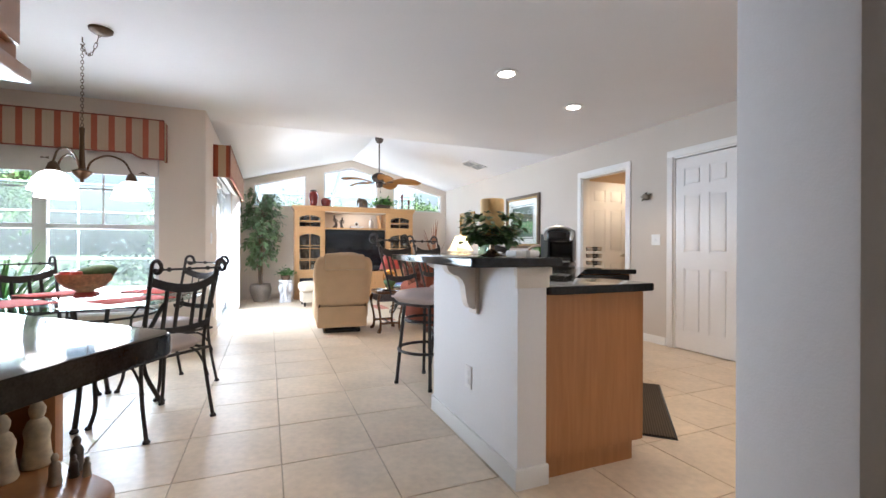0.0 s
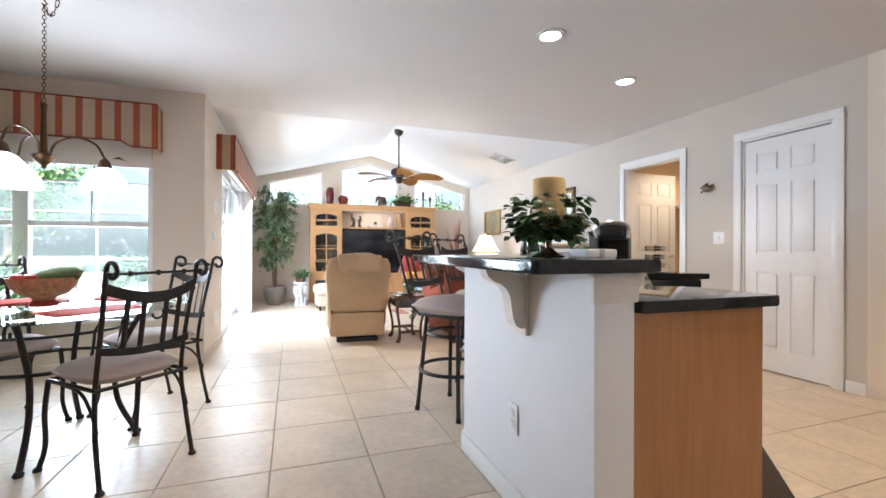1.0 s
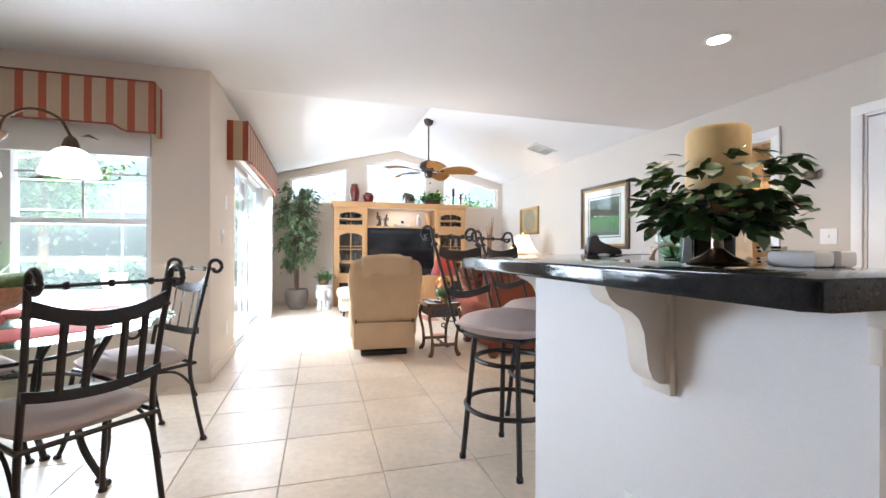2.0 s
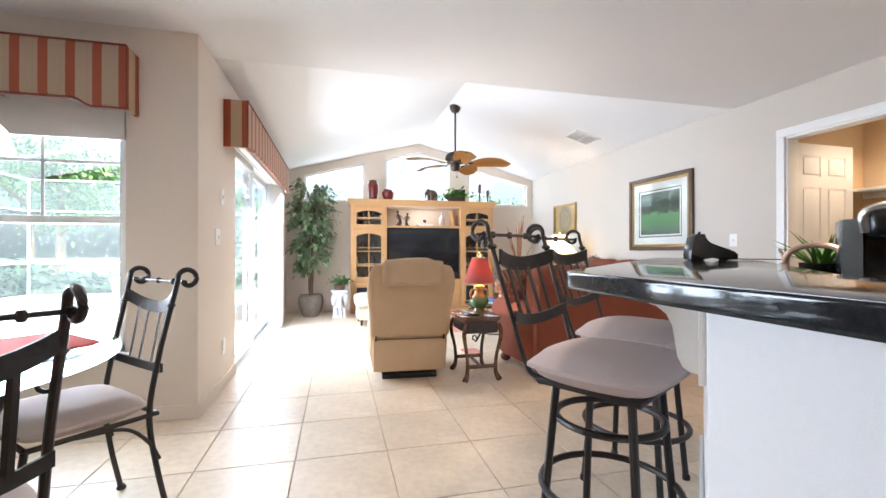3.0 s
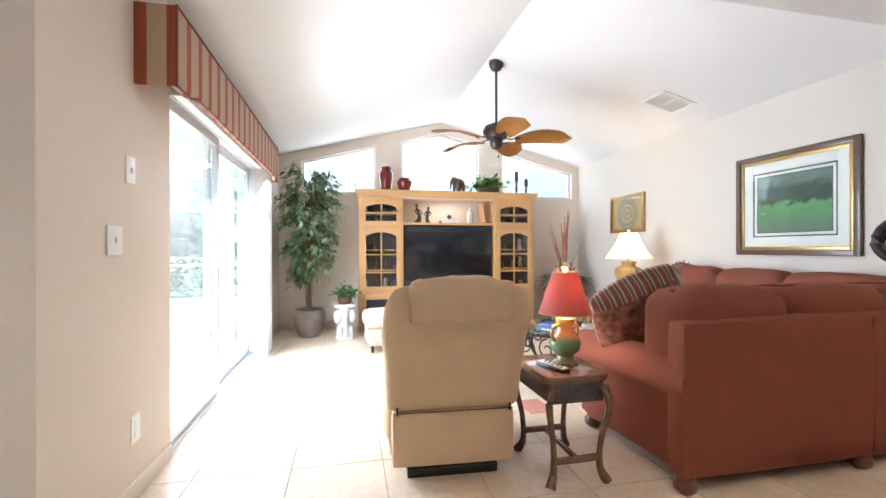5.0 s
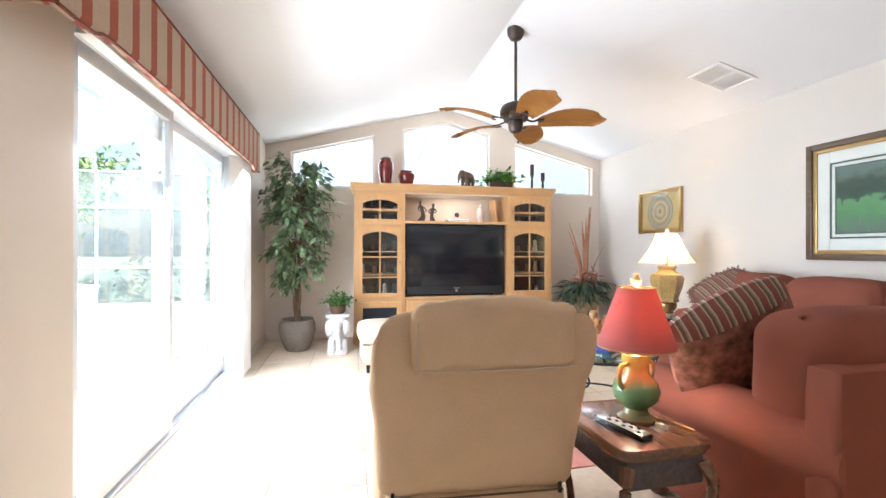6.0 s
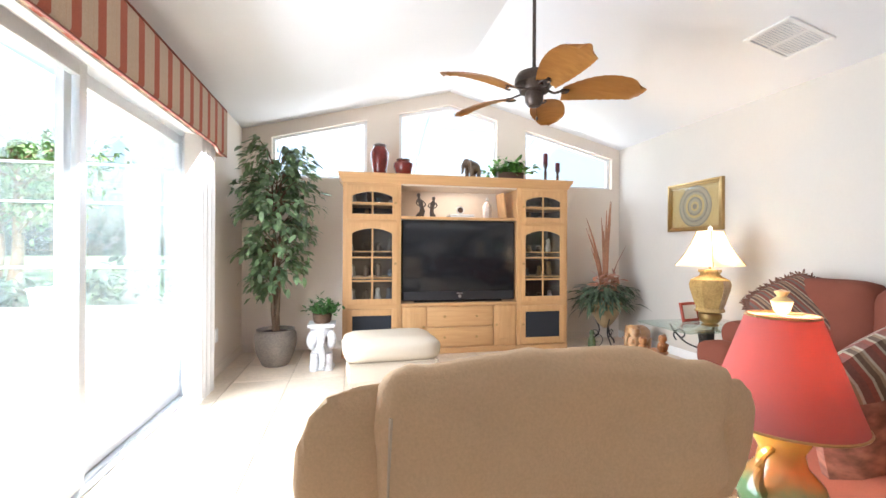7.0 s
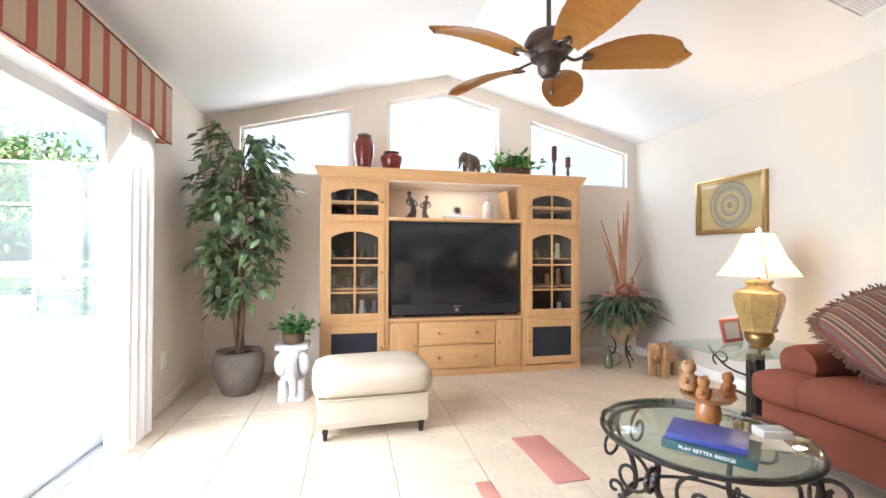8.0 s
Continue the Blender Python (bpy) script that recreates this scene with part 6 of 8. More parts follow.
def urn_arrangement():
    u = thing("urn_arrangement", "tan urn of dried grasses, ferns and flowers on an iron stand", "plant", pose(3.66, 9.50, 0))
    TERRA = mat("tan_urn", (0.36, 0.25, 0.13), 0.6, vary=0.2, scale=8)
    part("urn", bm_lathe([(0.02, 0.20), (0.07, 0.24), (0.14, 0.34), (0.19, 0.45), (0.195, 0.50), (0.18, 0.53), (0.17, 0.50)], 30), TERRA, u)
    for k in range(3):
        a = radians(120 * k + 20)
        d, z = Vector((math.cos(a), math.sin(a), 0)), Vector((0, 0, 1))
        part("stand_leg", bm_tube(smooth_line([d * 0.13 + z * 0.33, d * 0.07 + z * 0.21, d * 0.08 + z * 0.12, d * 0.16 + z * 0.04, d * 0.17 + z * 0.0], 5), 0.008, 6), IRON, u)
        part("scroll", bm_tube(spiral(d * 0.11 + z * 0.13, 0.045, 0.012, 0, 400, d, z, 16), 0.005, 6), IRON, u)
    r = random.Random(9)
    REED = mat("dried_reed", (0.33, 0.15, 0.08), 0.8, vary=0.35, scale=10)
    for k in range(26):
        a, t = r.uniform(0, 2 * math.pi), r.uniform(0.03, 0.21)
        h = r.uniform(0.62, 1.32)
        pts = smooth_line([(0.02 * math.cos(a), 0.02 * math.sin(a), 0.48), (t * 0.6 * math.cos(a), t * 0.4 * math.sin(a), 0.48 + h * 0.6), (t * 1.3 * math.cos(a), t * 0.8 * math.sin(a), 0.48 + h)], 5)
        part("reed", bm_tube(pts, 0, 5, None, [0.004 + 0.012 * math.sin(math.pi * (i / (len(pts) - 1)) ** 0.8) for i in range(len(pts))], 0.35), REED, u)
    spots = []
    for k in range(420):
        a = r.uniform(0, 2 * math.pi)
        rad = abs(r.gauss(0.17, 0.08))
        spots.append(((rad * math.cos(a), rad * 0.8 * math.sin(a), 0.60 + r.uniform(-0.10, 0.14) - 0.35 * max(0, rad - 0.15)), (math.cos(a) + r.uniform(-0.4, 0.4), math.sin(a) + r.uniform(-0.4, 0.4), r.uniform(-0.6, 0.5))))
    foliage("fern", spots, 0.17, 0.028, leafy((0.075, 0.115, 0.065)), u, r, "dark green fern fronds", 0.5)
    spots = [((r.gauss(0, 0.07), r.gauss(-0.08, 0.04), 0.72 + r.uniform(-0.06, 0.12)), (r.uniform(-1, 1), r.uniform(-1, 0.2), r.uniform(-0.2, 1))) for k in range(46)]
    tagged(foliage("flower", spots, 0.115, 0.06, leafy((0.42, 0.19, 0.12)), u, r, "rust-red dried blooms"), kind="stuff")


urn_arrangement()
CARVED = wood("carved_elephant_wood", (0.42, 0.24, 0.11), (0.28, 0.14, 0.06), 0.45, "x", 5)
solid("elephant_figure", elephant(0.33), CARVED, "carved light-wood elephant standing on the floor", "figure", pose(3.78, 9.04, 0, 0, 0, 205))
fr = thing("garden_frog", "small green glass and wire frog ornament on the floor", "ornament", pose(3.40, 9.36, 0))
part("body", bm_lathe([(0.03, 0), (0.045, 0.03), (0.04, 0.10), (0.02, 0.15), (0.03, 0.18), (0.01, 0.21)], 16), mat("green_glass", (0.12, 0.15, 0.07), 0.2, vary=0.4), fr)
part("wire", bm_tube(spiral((0.07, 0, 0.10), 0.08, 0.03, -90, 260, (1, 0, 0), (0, 0, 1), 18), 0.004, 6), IRON, fr)

# ---- seating ----
def soft_box(x0, y0, z0, x1, y1, z1, r=0.05, puff=0.012, cuts=5, bm=None):
    """An upholstered block: rounded edges and slightly swollen faces."""
    out = bmesh.new()
    bm_box(x0, y0, z0, x1, y1, z1, 0, out)
    bmesh.ops.subdivide_edges(out, edges=out.edges[:], cuts=cuts, use_grid_fill=True)
    c, h = Vector(((x0 + x1) / 2, (y0 + y1) / 2, (z0 + z1) / 2)), Vector(((x1 - x0) / 2, (y1 - y0) / 2, (z1 - z0) / 2))
    for v in out.verts:
        d = v.co - c
        u = [d[i] / h[i] for i in range(3)]
        core = Vector([max(-(h[i] - r), min(h[i] - r, d[i])) for i in range(3)])
        off = d - core
        if off.length > 1e-6:
            p = core + off.normalized() * min(off.length, r)
        else:
            p = d
        for i in range(3):
            if abs(u[i]) > 0.99:
                o = [k for k in range(3) if k != i]
                p[i] += math.copysign(puff * (1 - u[o[0]] ** 2) * (1 - u[o[1]] ** 2), u[i])
        v.co = c + p
    if bm is None:
        return out
    me = bpy.data.meshes.new("tmp")
    out.to_mesh(me)
    out.free()
    bm.from_mesh(me)
    bpy.data.meshes.remove(me)
    return bm


def wrinkle(bm, amount, scale, seed=0):
    for v in bm.verts:
        v.co += amount * noise.noise_vector(v.co * scale + Vector((seed, 0, 0)))
    return bm


def back_crown(x):
    """The top edge of the chair back: full in the middle, falling to soft shoulders."""
    return 0.014 * math.exp(-((x + 0.04) / 0.14) ** 2) - 0.016 * min(1, abs(x) / 0.36) ** 6


def recliner():
    c = thing("recliner", "tan suede recliner armchair seen from behind", "chair", pose(0.942, 5.56, 0, 0, 0, -4) @ Matrix.Diagonal((0.91, 1, 1, 1)))
    # back shell leans towards -y at the top
    bm = soft_box(-0.36, 0.0, 0.33, 0.36, 0.17, 0.962, 0.06, 0.012, 14)
    for v in bm.verts:
        t = max(0, (v.co.z - 0.33) / 0.62)
        v.co.y -= 0.15 * t
        crown = max(0, (v.co.z - 0.74) / 0.215)
        v.co.z += crown * back_crown(v.co.x)
        v.co.x *= 1 + 0.05 * t + (0.03 if v.co.x > 0 else 0) * max(0, 1 - abs(v.co.z - 0.84) / 0.13)
        v.co.y -= 0.025 * crown
        v.co.z -= 1.6 * min(1, max(0, (v.co.z - 0.70) / 0.25)) * max(0, v.co.y + 0.15)
    wrinkle(bm, 0.010, 8, 3)
    part("backrest", bm, SUEDE, c)
    bm = soft_box(-0.245, -0.188, 0.79, 0.275, -0.09, 0.985, 0.03, 0.006, 14)
    for v in bm.verts:
        v.co.z += max(0, (v.co.z - 0.77) / 0.2) * back_crown(v.co.x)
        v.co.y -= 0.02 * (v.co.z - 0.76) / 0.22
        v.co.z -= 1.0 * min(1, max(0, (v.co.z - 0.76) / 0.2)) * max(0, v.co.y + 0.17)
    part("headrest_cover", wrinkle(wrinkle(bm, 0.018, 8, 8), 0.007, 17, 2), SUEDE, c, "tan cloth cover folded over the top")
    part("seam", bm_tube([(-0.235, -0.194, 0.93), (-0.24, -0.192, 0.798), (0, -0.198, 0.795), (0.27, -0.192, 0.798)], 0.003, 5), CREAM, c)
    for x0, x1 in ((-0.37, -0.22), (0.22, 0.37)):
        bm = soft_box(x0, 0.10, 0.14, x1, 0.74, 0.50, 0.05, 0.01, 6)
        part("armrest", bm, SUEDE, c)
    part("seat", soft_box(-0.22, 0.14, 0.26, 0.22, 0.74, 0.44, 0.05, 0.02, 6), SUEDE, c)
    part("skirt", soft_box(-0.33, 0.005, 0.07, 0.33, 0.10, 0.335, 0.012, 0.004, 6), SUEDE, c)
    part("side_panel", soft_box(-0.345, 0.10, 0.08, 0.345, 0.72, 0.27, 0.02, 0.004, 4), SUEDE, c)
    for x in (-1, 1):
        part("hinge_slot", bm_box(x * 0.305 - 0.006, -0.006, 0.325, x * 0.305 + 0.006, 0.006, 0.44, 0.002), BLACK, c, "dark hinge slot")
    part("fold", bm_tube([(-0.32, 0.0, 0.335), (0.32, 0.0, 0.335)], 0.0035, 6), mat("dark_seam", (0.12, 0.075, 0.04), 0.9), c)
    part("base", bm_box(-0.25, 0.04, 0.0, 0.25, 0.60, 0.05, 0.01), BLACK, c, "black swivel base")
    part("swivel", bm_box(-0.20, 0.12, 0.05, 0.20, 0.5, 0.10, 0.01), BLACK, c)


recliner()


def ottoman():
    o = thing("ottoman", "cream upholstered ottoman on black casters", "ottoman", pose(0.985, 8.42, 0, 0, 0, 3))
    part("base", soft_box(-0.345, -0.24, 0.075, 0.345, 0.24, 0.26, 0.02, 0.006, 6), CREAM, o)
    part("cushion", wrinkle(soft_box(-0.365, -0.26, 0.255, 0.365, 0.26, 0.43, 0.06, 0.02, 8), 0.004, 8), CREAM, o)
    part("piping", bm_tube([(-0.35, -0.245, 0.258), (0.35, -0.245, 0.258), (0.35, 0.245, 0.258), (-0.35, 0.245, 0.258), (-0.35, -0.245, 0.258)], 0.006, 6), CREAM, o)
    part("piping", bm_tube([(-0.346, -0.241, 0.12), (0.346, -0.241, 0.12), (0.346, 0.241, 0.12), (-0.346, 0.241, 0.12), (-0.346, -0.241, 0.12)], 0.005, 6), CREAM, o)
    for x in (-0.30, 0.30):
        for y in (-0.20, 0.20):
            w = part("caster", bm_box(x - 0.018, y - 0.018, 0.045, x + 0.018, y + 0.018, 0.076, 0.004), BLACK, o)
            part("wheel", place(bm_lathe([(0.02, -0.014), (0.025, -0.01), (0.025, 0.01), (0.02, 0.014)], 14), pose(x, y, 0.025, 0, 90)), BLACK, w)


ottoman()


def sectional():
    s = thing("sectional_sofa", "rust-red upholstered L-shaped sectional sofa", "sofa")
    # near leg: its back towards the kitchen
    part("back_frame", soft_box(1.90, 5.17, 0.07, 4.03, 5.29, 0.79, 0.03, 0.006, 6), RUST, s)
    part("seat_base", soft_box(1.95, 5.28, 0.07, 4.03, 6.02, 0.30, 0.02, 0.004, 5), RUST, s)
    part("seat_base", soft_box(3.24, 6.0, 0.07, 4.05, 7.58, 0.30, 0.02, 0.004, 5), RUST, s)
    part("back_frame", soft_box(3.86, 5.40, 0.07, 4.09, 7.60, 0.79, 0.03, 0.006, 6), RUST, s)
    for x0, x1 in ((2.06, 2.66), (2.66, 3.26)):
        part("seat_cushion", soft_box(x0, 5.50, 0.30, x1, 6.06, 0.47, 0.05, 0.018, 6), RUST, s)
    part("seat_cushion", soft_box(3.26, 5.50, 0.30, 3.86, 6.06, 0.47, 0.05, 0.018, 6), RUST, s)
    part("seat_cushion", soft_box(3.20, 6.06, 0.30, 3.70, 6.70, 0.47, 0.05, 0.018, 6), RUST, s)
    bm = soft_box(3.19, 6.70, 0.30, 3.70, 7.42, 0.47, 0.05, 0.018, 6)
    soft_box(3.17, 7.30, 0.30, 3.42, 7.60, 0.468, 0.05, 0.012, 5, bm)
    part("seat_cushion", bm, RUST, s)
    for k, (x0, x1) in enumerate(((1.94, 2.62), (2.62, 3.28), (3.28, 3.90))):
        bm = soft_box(x0, 5.235, 0.46, x1, 5.54, 0.915, 0.10, 0.02, 8)
        part("back_cushion", wrinkle(bm, 0.006, 7, k), RUST, s)
    part("panel_seam", bm_tube([(3.02, 5.168, 0.09), (3.02, 5.166, 0.45), (3.02, 5.172, 0.77)], 0.005, 6), RUST, s)
    part("welt", bm_tube([(1.99, 5.36, 0.912), (2.58, 5.35, 0.93), (2.66, 5.35, 0.925), (3.24, 5.35, 0.93), (3.85, 5.36, 0.915)], 0.006, 6), RUST, s)
    for k, (y0, y1) in enumerate(((5.56, 6.22), (6.22, 6.84), (6.84, 7.42))):
        bm = soft_box(3.68, y0, 0.46, 3.98, y1, 0.93, 0.10, 0.02, 8)
        part("back_cushion", wrinkle(bm, 0.006, 7, k + 5), RUST, s)

    def rolled_arm(m, L):
        prof = []
        for k in range(17):
            a = radians(-110 + 320 * k / 16)
            prof.append((0.115 * math.cos(a), 0.50 + 0.115 * math.sin(a)))
        prof = [(0.07, 0.08)] + prof[3:] + [(-0.045, 0.38), (-0.035, 0.25)]
        bm = bmesh.new()
        rows = []
        for k in range(9):
            y = L * k / 8
            sc = 1.0 if 0 < k < 8 else 0.94
            rows.append([bm.verts.new((x * sc, y, 0.50 + (z - 0.50) * sc)) for x, z in prof + [(-0.035, 0.08)]])
        for a, b in zip(rows, rows[1:]):
            for i in range(len(a)):
                j = (i + 1) % len(a)
                bm.faces.new((a[i], a[j], b[j], b[i]))
        bm.faces.new(rows[0][::-1])
        bm.faces.new(rows[-1])
        return place(bm, m)

    part("armrest", wrinkle(rolled_arm(pose(2.0, 5.185, 0, 0, 0, 5), 0.84), 0.004, 8), RUST, s)
    part("armrest", wrinkle(rolled_arm(pose(3.97, 7.52, 0, 0, 0, 90), 0.53), 0.004, 8), RUST, s)
    for x, y in ((1.95, 5.22), (1.95, 5.98), (3.98, 5.22), (3.32, 7.5), (4.02, 7.5), (3.0, 5.22), (3.3, 6.06)):
        part("bun_foot", bm_lathe([(0.03, 0), (0.05, 0.02), (0.052, 0.045), (0.035, 0.072)], 18, at=(x, y, 0)), wood("cherry_foot", (0.14, 0.05, 0.025), (0.09, 0.03, 0.015), 0.3), s, "turned cherry-wood foot")


sectional()
STRIPE = striped("striped_pillow", [(0, (0.24, 0.085, 0.06)), (0.14, (0.36, 0.28, 0.19)), (0.22, (0.12, 0.07, 0.055)), (0.36, (0.30, 0.19, 0.12)), (0.50, (0.15, 0.10, 0.075)), (0.58, (0.38, 0.30, 0.21)), (0.66, (0.21, 0.07, 0.055)), (0.84, (0.17, 0.125, 0.10))], 0.10)
BAND_STRIPE = striped("band_stripe", [(0, (0.30, 0.10, 0.075)), (0.2, (0.46, 0.40, 0.30)), (0.3, (0.16, 0.11, 0.08)), (0.5, (0.34, 0.24, 0.16)), (0.62, (0.50, 0.44, 0.34)), (0.72, (0.24, 0.10, 0.08))], 0.058)
DAMASK = mat("damask_pillow", (0.22, 0.09, 0.06), 0.85, vary=0.9, scale=20, fine=34, bump=0.4, bump_scale=40)
FRINGE = mat("brown_fringe", (0.13, 0.06, 0.04), 0.95, vary=0.5, fine=150, bump=0.8, bump_scale=120)


def pillow(m, size, front, label, fringe=False):
    p = thing("throw_pillow", label, "pillow", m, group="throw pillows")
    part("cover", bm_pillow(size, size, 0.17, n=12, crown=0.6, power=3.0), front, p)
    if fringe:
        h = size / 2 * 0.99
        ring, k = [], 40
        for i in range(k + 1):
            a = 2 * math.pi * i / k
            c, s2 = math.cos(a), math.sin(a)
            q = (abs(c) ** 5 + abs(s2) ** 5) ** (-1 / 5)
            ring.append((h * 0.98 * q * c, h * 0.98 * q * s2, 0.085 + 0.004 * math.sin(9 * a)))
        part("fringe", wrinkle(bm_tube(ring, 0.017, 6), 0.006, 40), FRINGE, p, "shaggy brown fringe")
        r3, tufts = random.Random(8), []
        for x, y, z in ring[:-1]:
            for q in range(16):
                d = Vector((x + r3.uniform(-0.12, 0.12), y + r3.uniform(-0.12, 0.12), r3.uniform(-0.14, 0.14)))
                tufts.append((Vector((x + r3.uniform(-0.02, 0.02), y + r3.uniform(-0.02, 0.02), z)), d))
        foliage("tuft", tufts, 0.036, 0.011, FRINGE, p, r3, curl=0.5)
    return p


def pillow_pose(at, across, upward):
    """Pose of a cushion by its middle, the direction across it and the direction up its face."""
    w = Vector(across).normalized()
    h = Vector(upward)
    h = (h - w * h.dot(w)).normalized()
    n = w.cross(h)
    c = Vector(at) - n * 0.085
    return Matrix(((w.x, h.x, n.x, c.x), (w.y, h.y, n.y, c.y), (w.z, h.z, n.z, c.z), (0, 0, 0, 1)))


flap = pillow(pillow_pose((2.06, 5.67, 0.73), (0.89, -0.18, 0.40), (-0.25, -0.22, 0.93)), 0.54, DAMASK, "brown damask throw pillow with a striped band, over the sofa arm", False)
band = bm_pillow(0.54, 0.54, 0.176, n=12, crown=0.6, power=3.0)
bmesh.ops.bisect_plane(band, geom=band.verts[:] + band.edges[:] + band.faces[:], plane_co=(0, 0.165, 0), plane_no=(0, 1, 0), clear_inner=True)
for v in band.verts:
    v.co = Vector((v.co.x * 1.01, v.co.y * 1.01, v.co.z - 0.003))
part("band", band, BAND_STRIPE, flap, "striped band along one edge")
pillow(pillow_pose((3.66, 7.22, 0.735), (0.817, -0.328, 0.474), (-0.048, 0.781, 0.623)), 0.48, STRIPE, "striped throw pillow with a shaggy brown fringe on the sofa", True)


# ---- tables and lamps ----
def end_table():
    W2 = wood("walnut_top", (0.17, 0.085, 0.045), (0.09, 0.04, 0.022), 0.25, "y", 5, 0.5)
    t = thing("end_table", "dark carved walnut side table with curved legs", "table", pose(1.505, 5.58, 0) @ Matrix.Diagonal((0.9, 0.92, 1, 1)))
    pts = round_corners([(-0.19, -0.23), (0.19, -0.23), (0.19, 0.23), (-0.19, 0.23)], 0.06, 5)
    part("tabletop", bm_prism(pts, 0.498, 0.522, 0.009, seg=3), W2, t)
    part("moulding", bm_prism([(x * 0.95, y * 0.95) for x, y in pts], 0.482, 0.498, 0.004), W2, t)
    part("apron", bm_box(-0.155, -0.205, 0.385, 0.155, 0.205, 0.482, 0.01), mat("carved_dark_panel", (0.06, 0.05, 0.05), 0.4, vary=0.6, scale=25, fine=60, bump=0.8, bump_scale=45), t, "carved dark apron")
    for x in (-1, 1):
        for y in (-1, 1):
            line = smooth_line([(x * 0.15, y * 0.20, 0.46), (x * 0.175, y * 0.225, 0.38), (x * 0.14, y * 0.20, 0.20), (x * 0.135, y * 0.195, 0.07), (x * 0.165, y * 0.22, 0.0)], 6)
            part("leg", bm_tube(line, 0, 8, None, [0.028 - 0.012 * math.sin(math.pi * i / (len(line) - 1)) for i in range(len(line))]), W2, t)
    for y in (-1, 1):
        part("stretcher", bm_box(-0.13, y * 0.196 - 0.011, 0.10, 0.13, y * 0.196 + 0.011, 0.13, 0.004), W2, t)
    part("stretcher", bm_box(-0.011, -0.185, 0.105, 0.011, 0.185, 0.128, 0.004), W2, t)


end_table()


def fabric_glow(name, color, strength):
    """A lampshade: cloth that lets the bulb's light through."""
    m = mat(name, color, 0.9, vary=0.04, fine=300)
    nt = m.node_tree
    b = nt.nodes["Principled BSDF"]
    tr = nt.nodes.new("ShaderNodeBsdfTranslucent")
    tr.inputs[0].default_value = (*[min(1, c * 1.25) for c in color], 1)
    mx = nt.nodes.new("ShaderNodeMixShader")
    mx.inputs[0].default_value = strength
    out = nt.nodes["Material Output"]
    nt.links.new(b.outputs[0], mx.inputs[1])
    nt.links.new(tr.outputs[0], mx.inputs[2])
    nt.links.new(mx.outputs[0], out.inputs[0])
    return m


RED_SHADE = fabric_glow("red_shade_cloth", (0.30, 0.10, 0.09), 0.30)
WHITE_SHADE = fabric_glow("white_shade_cloth", (0.85, 0.78, 0.66), 0.55)
BULB = glow("bulb_glow", (1.0, 0.80, 0.52), 30.0)


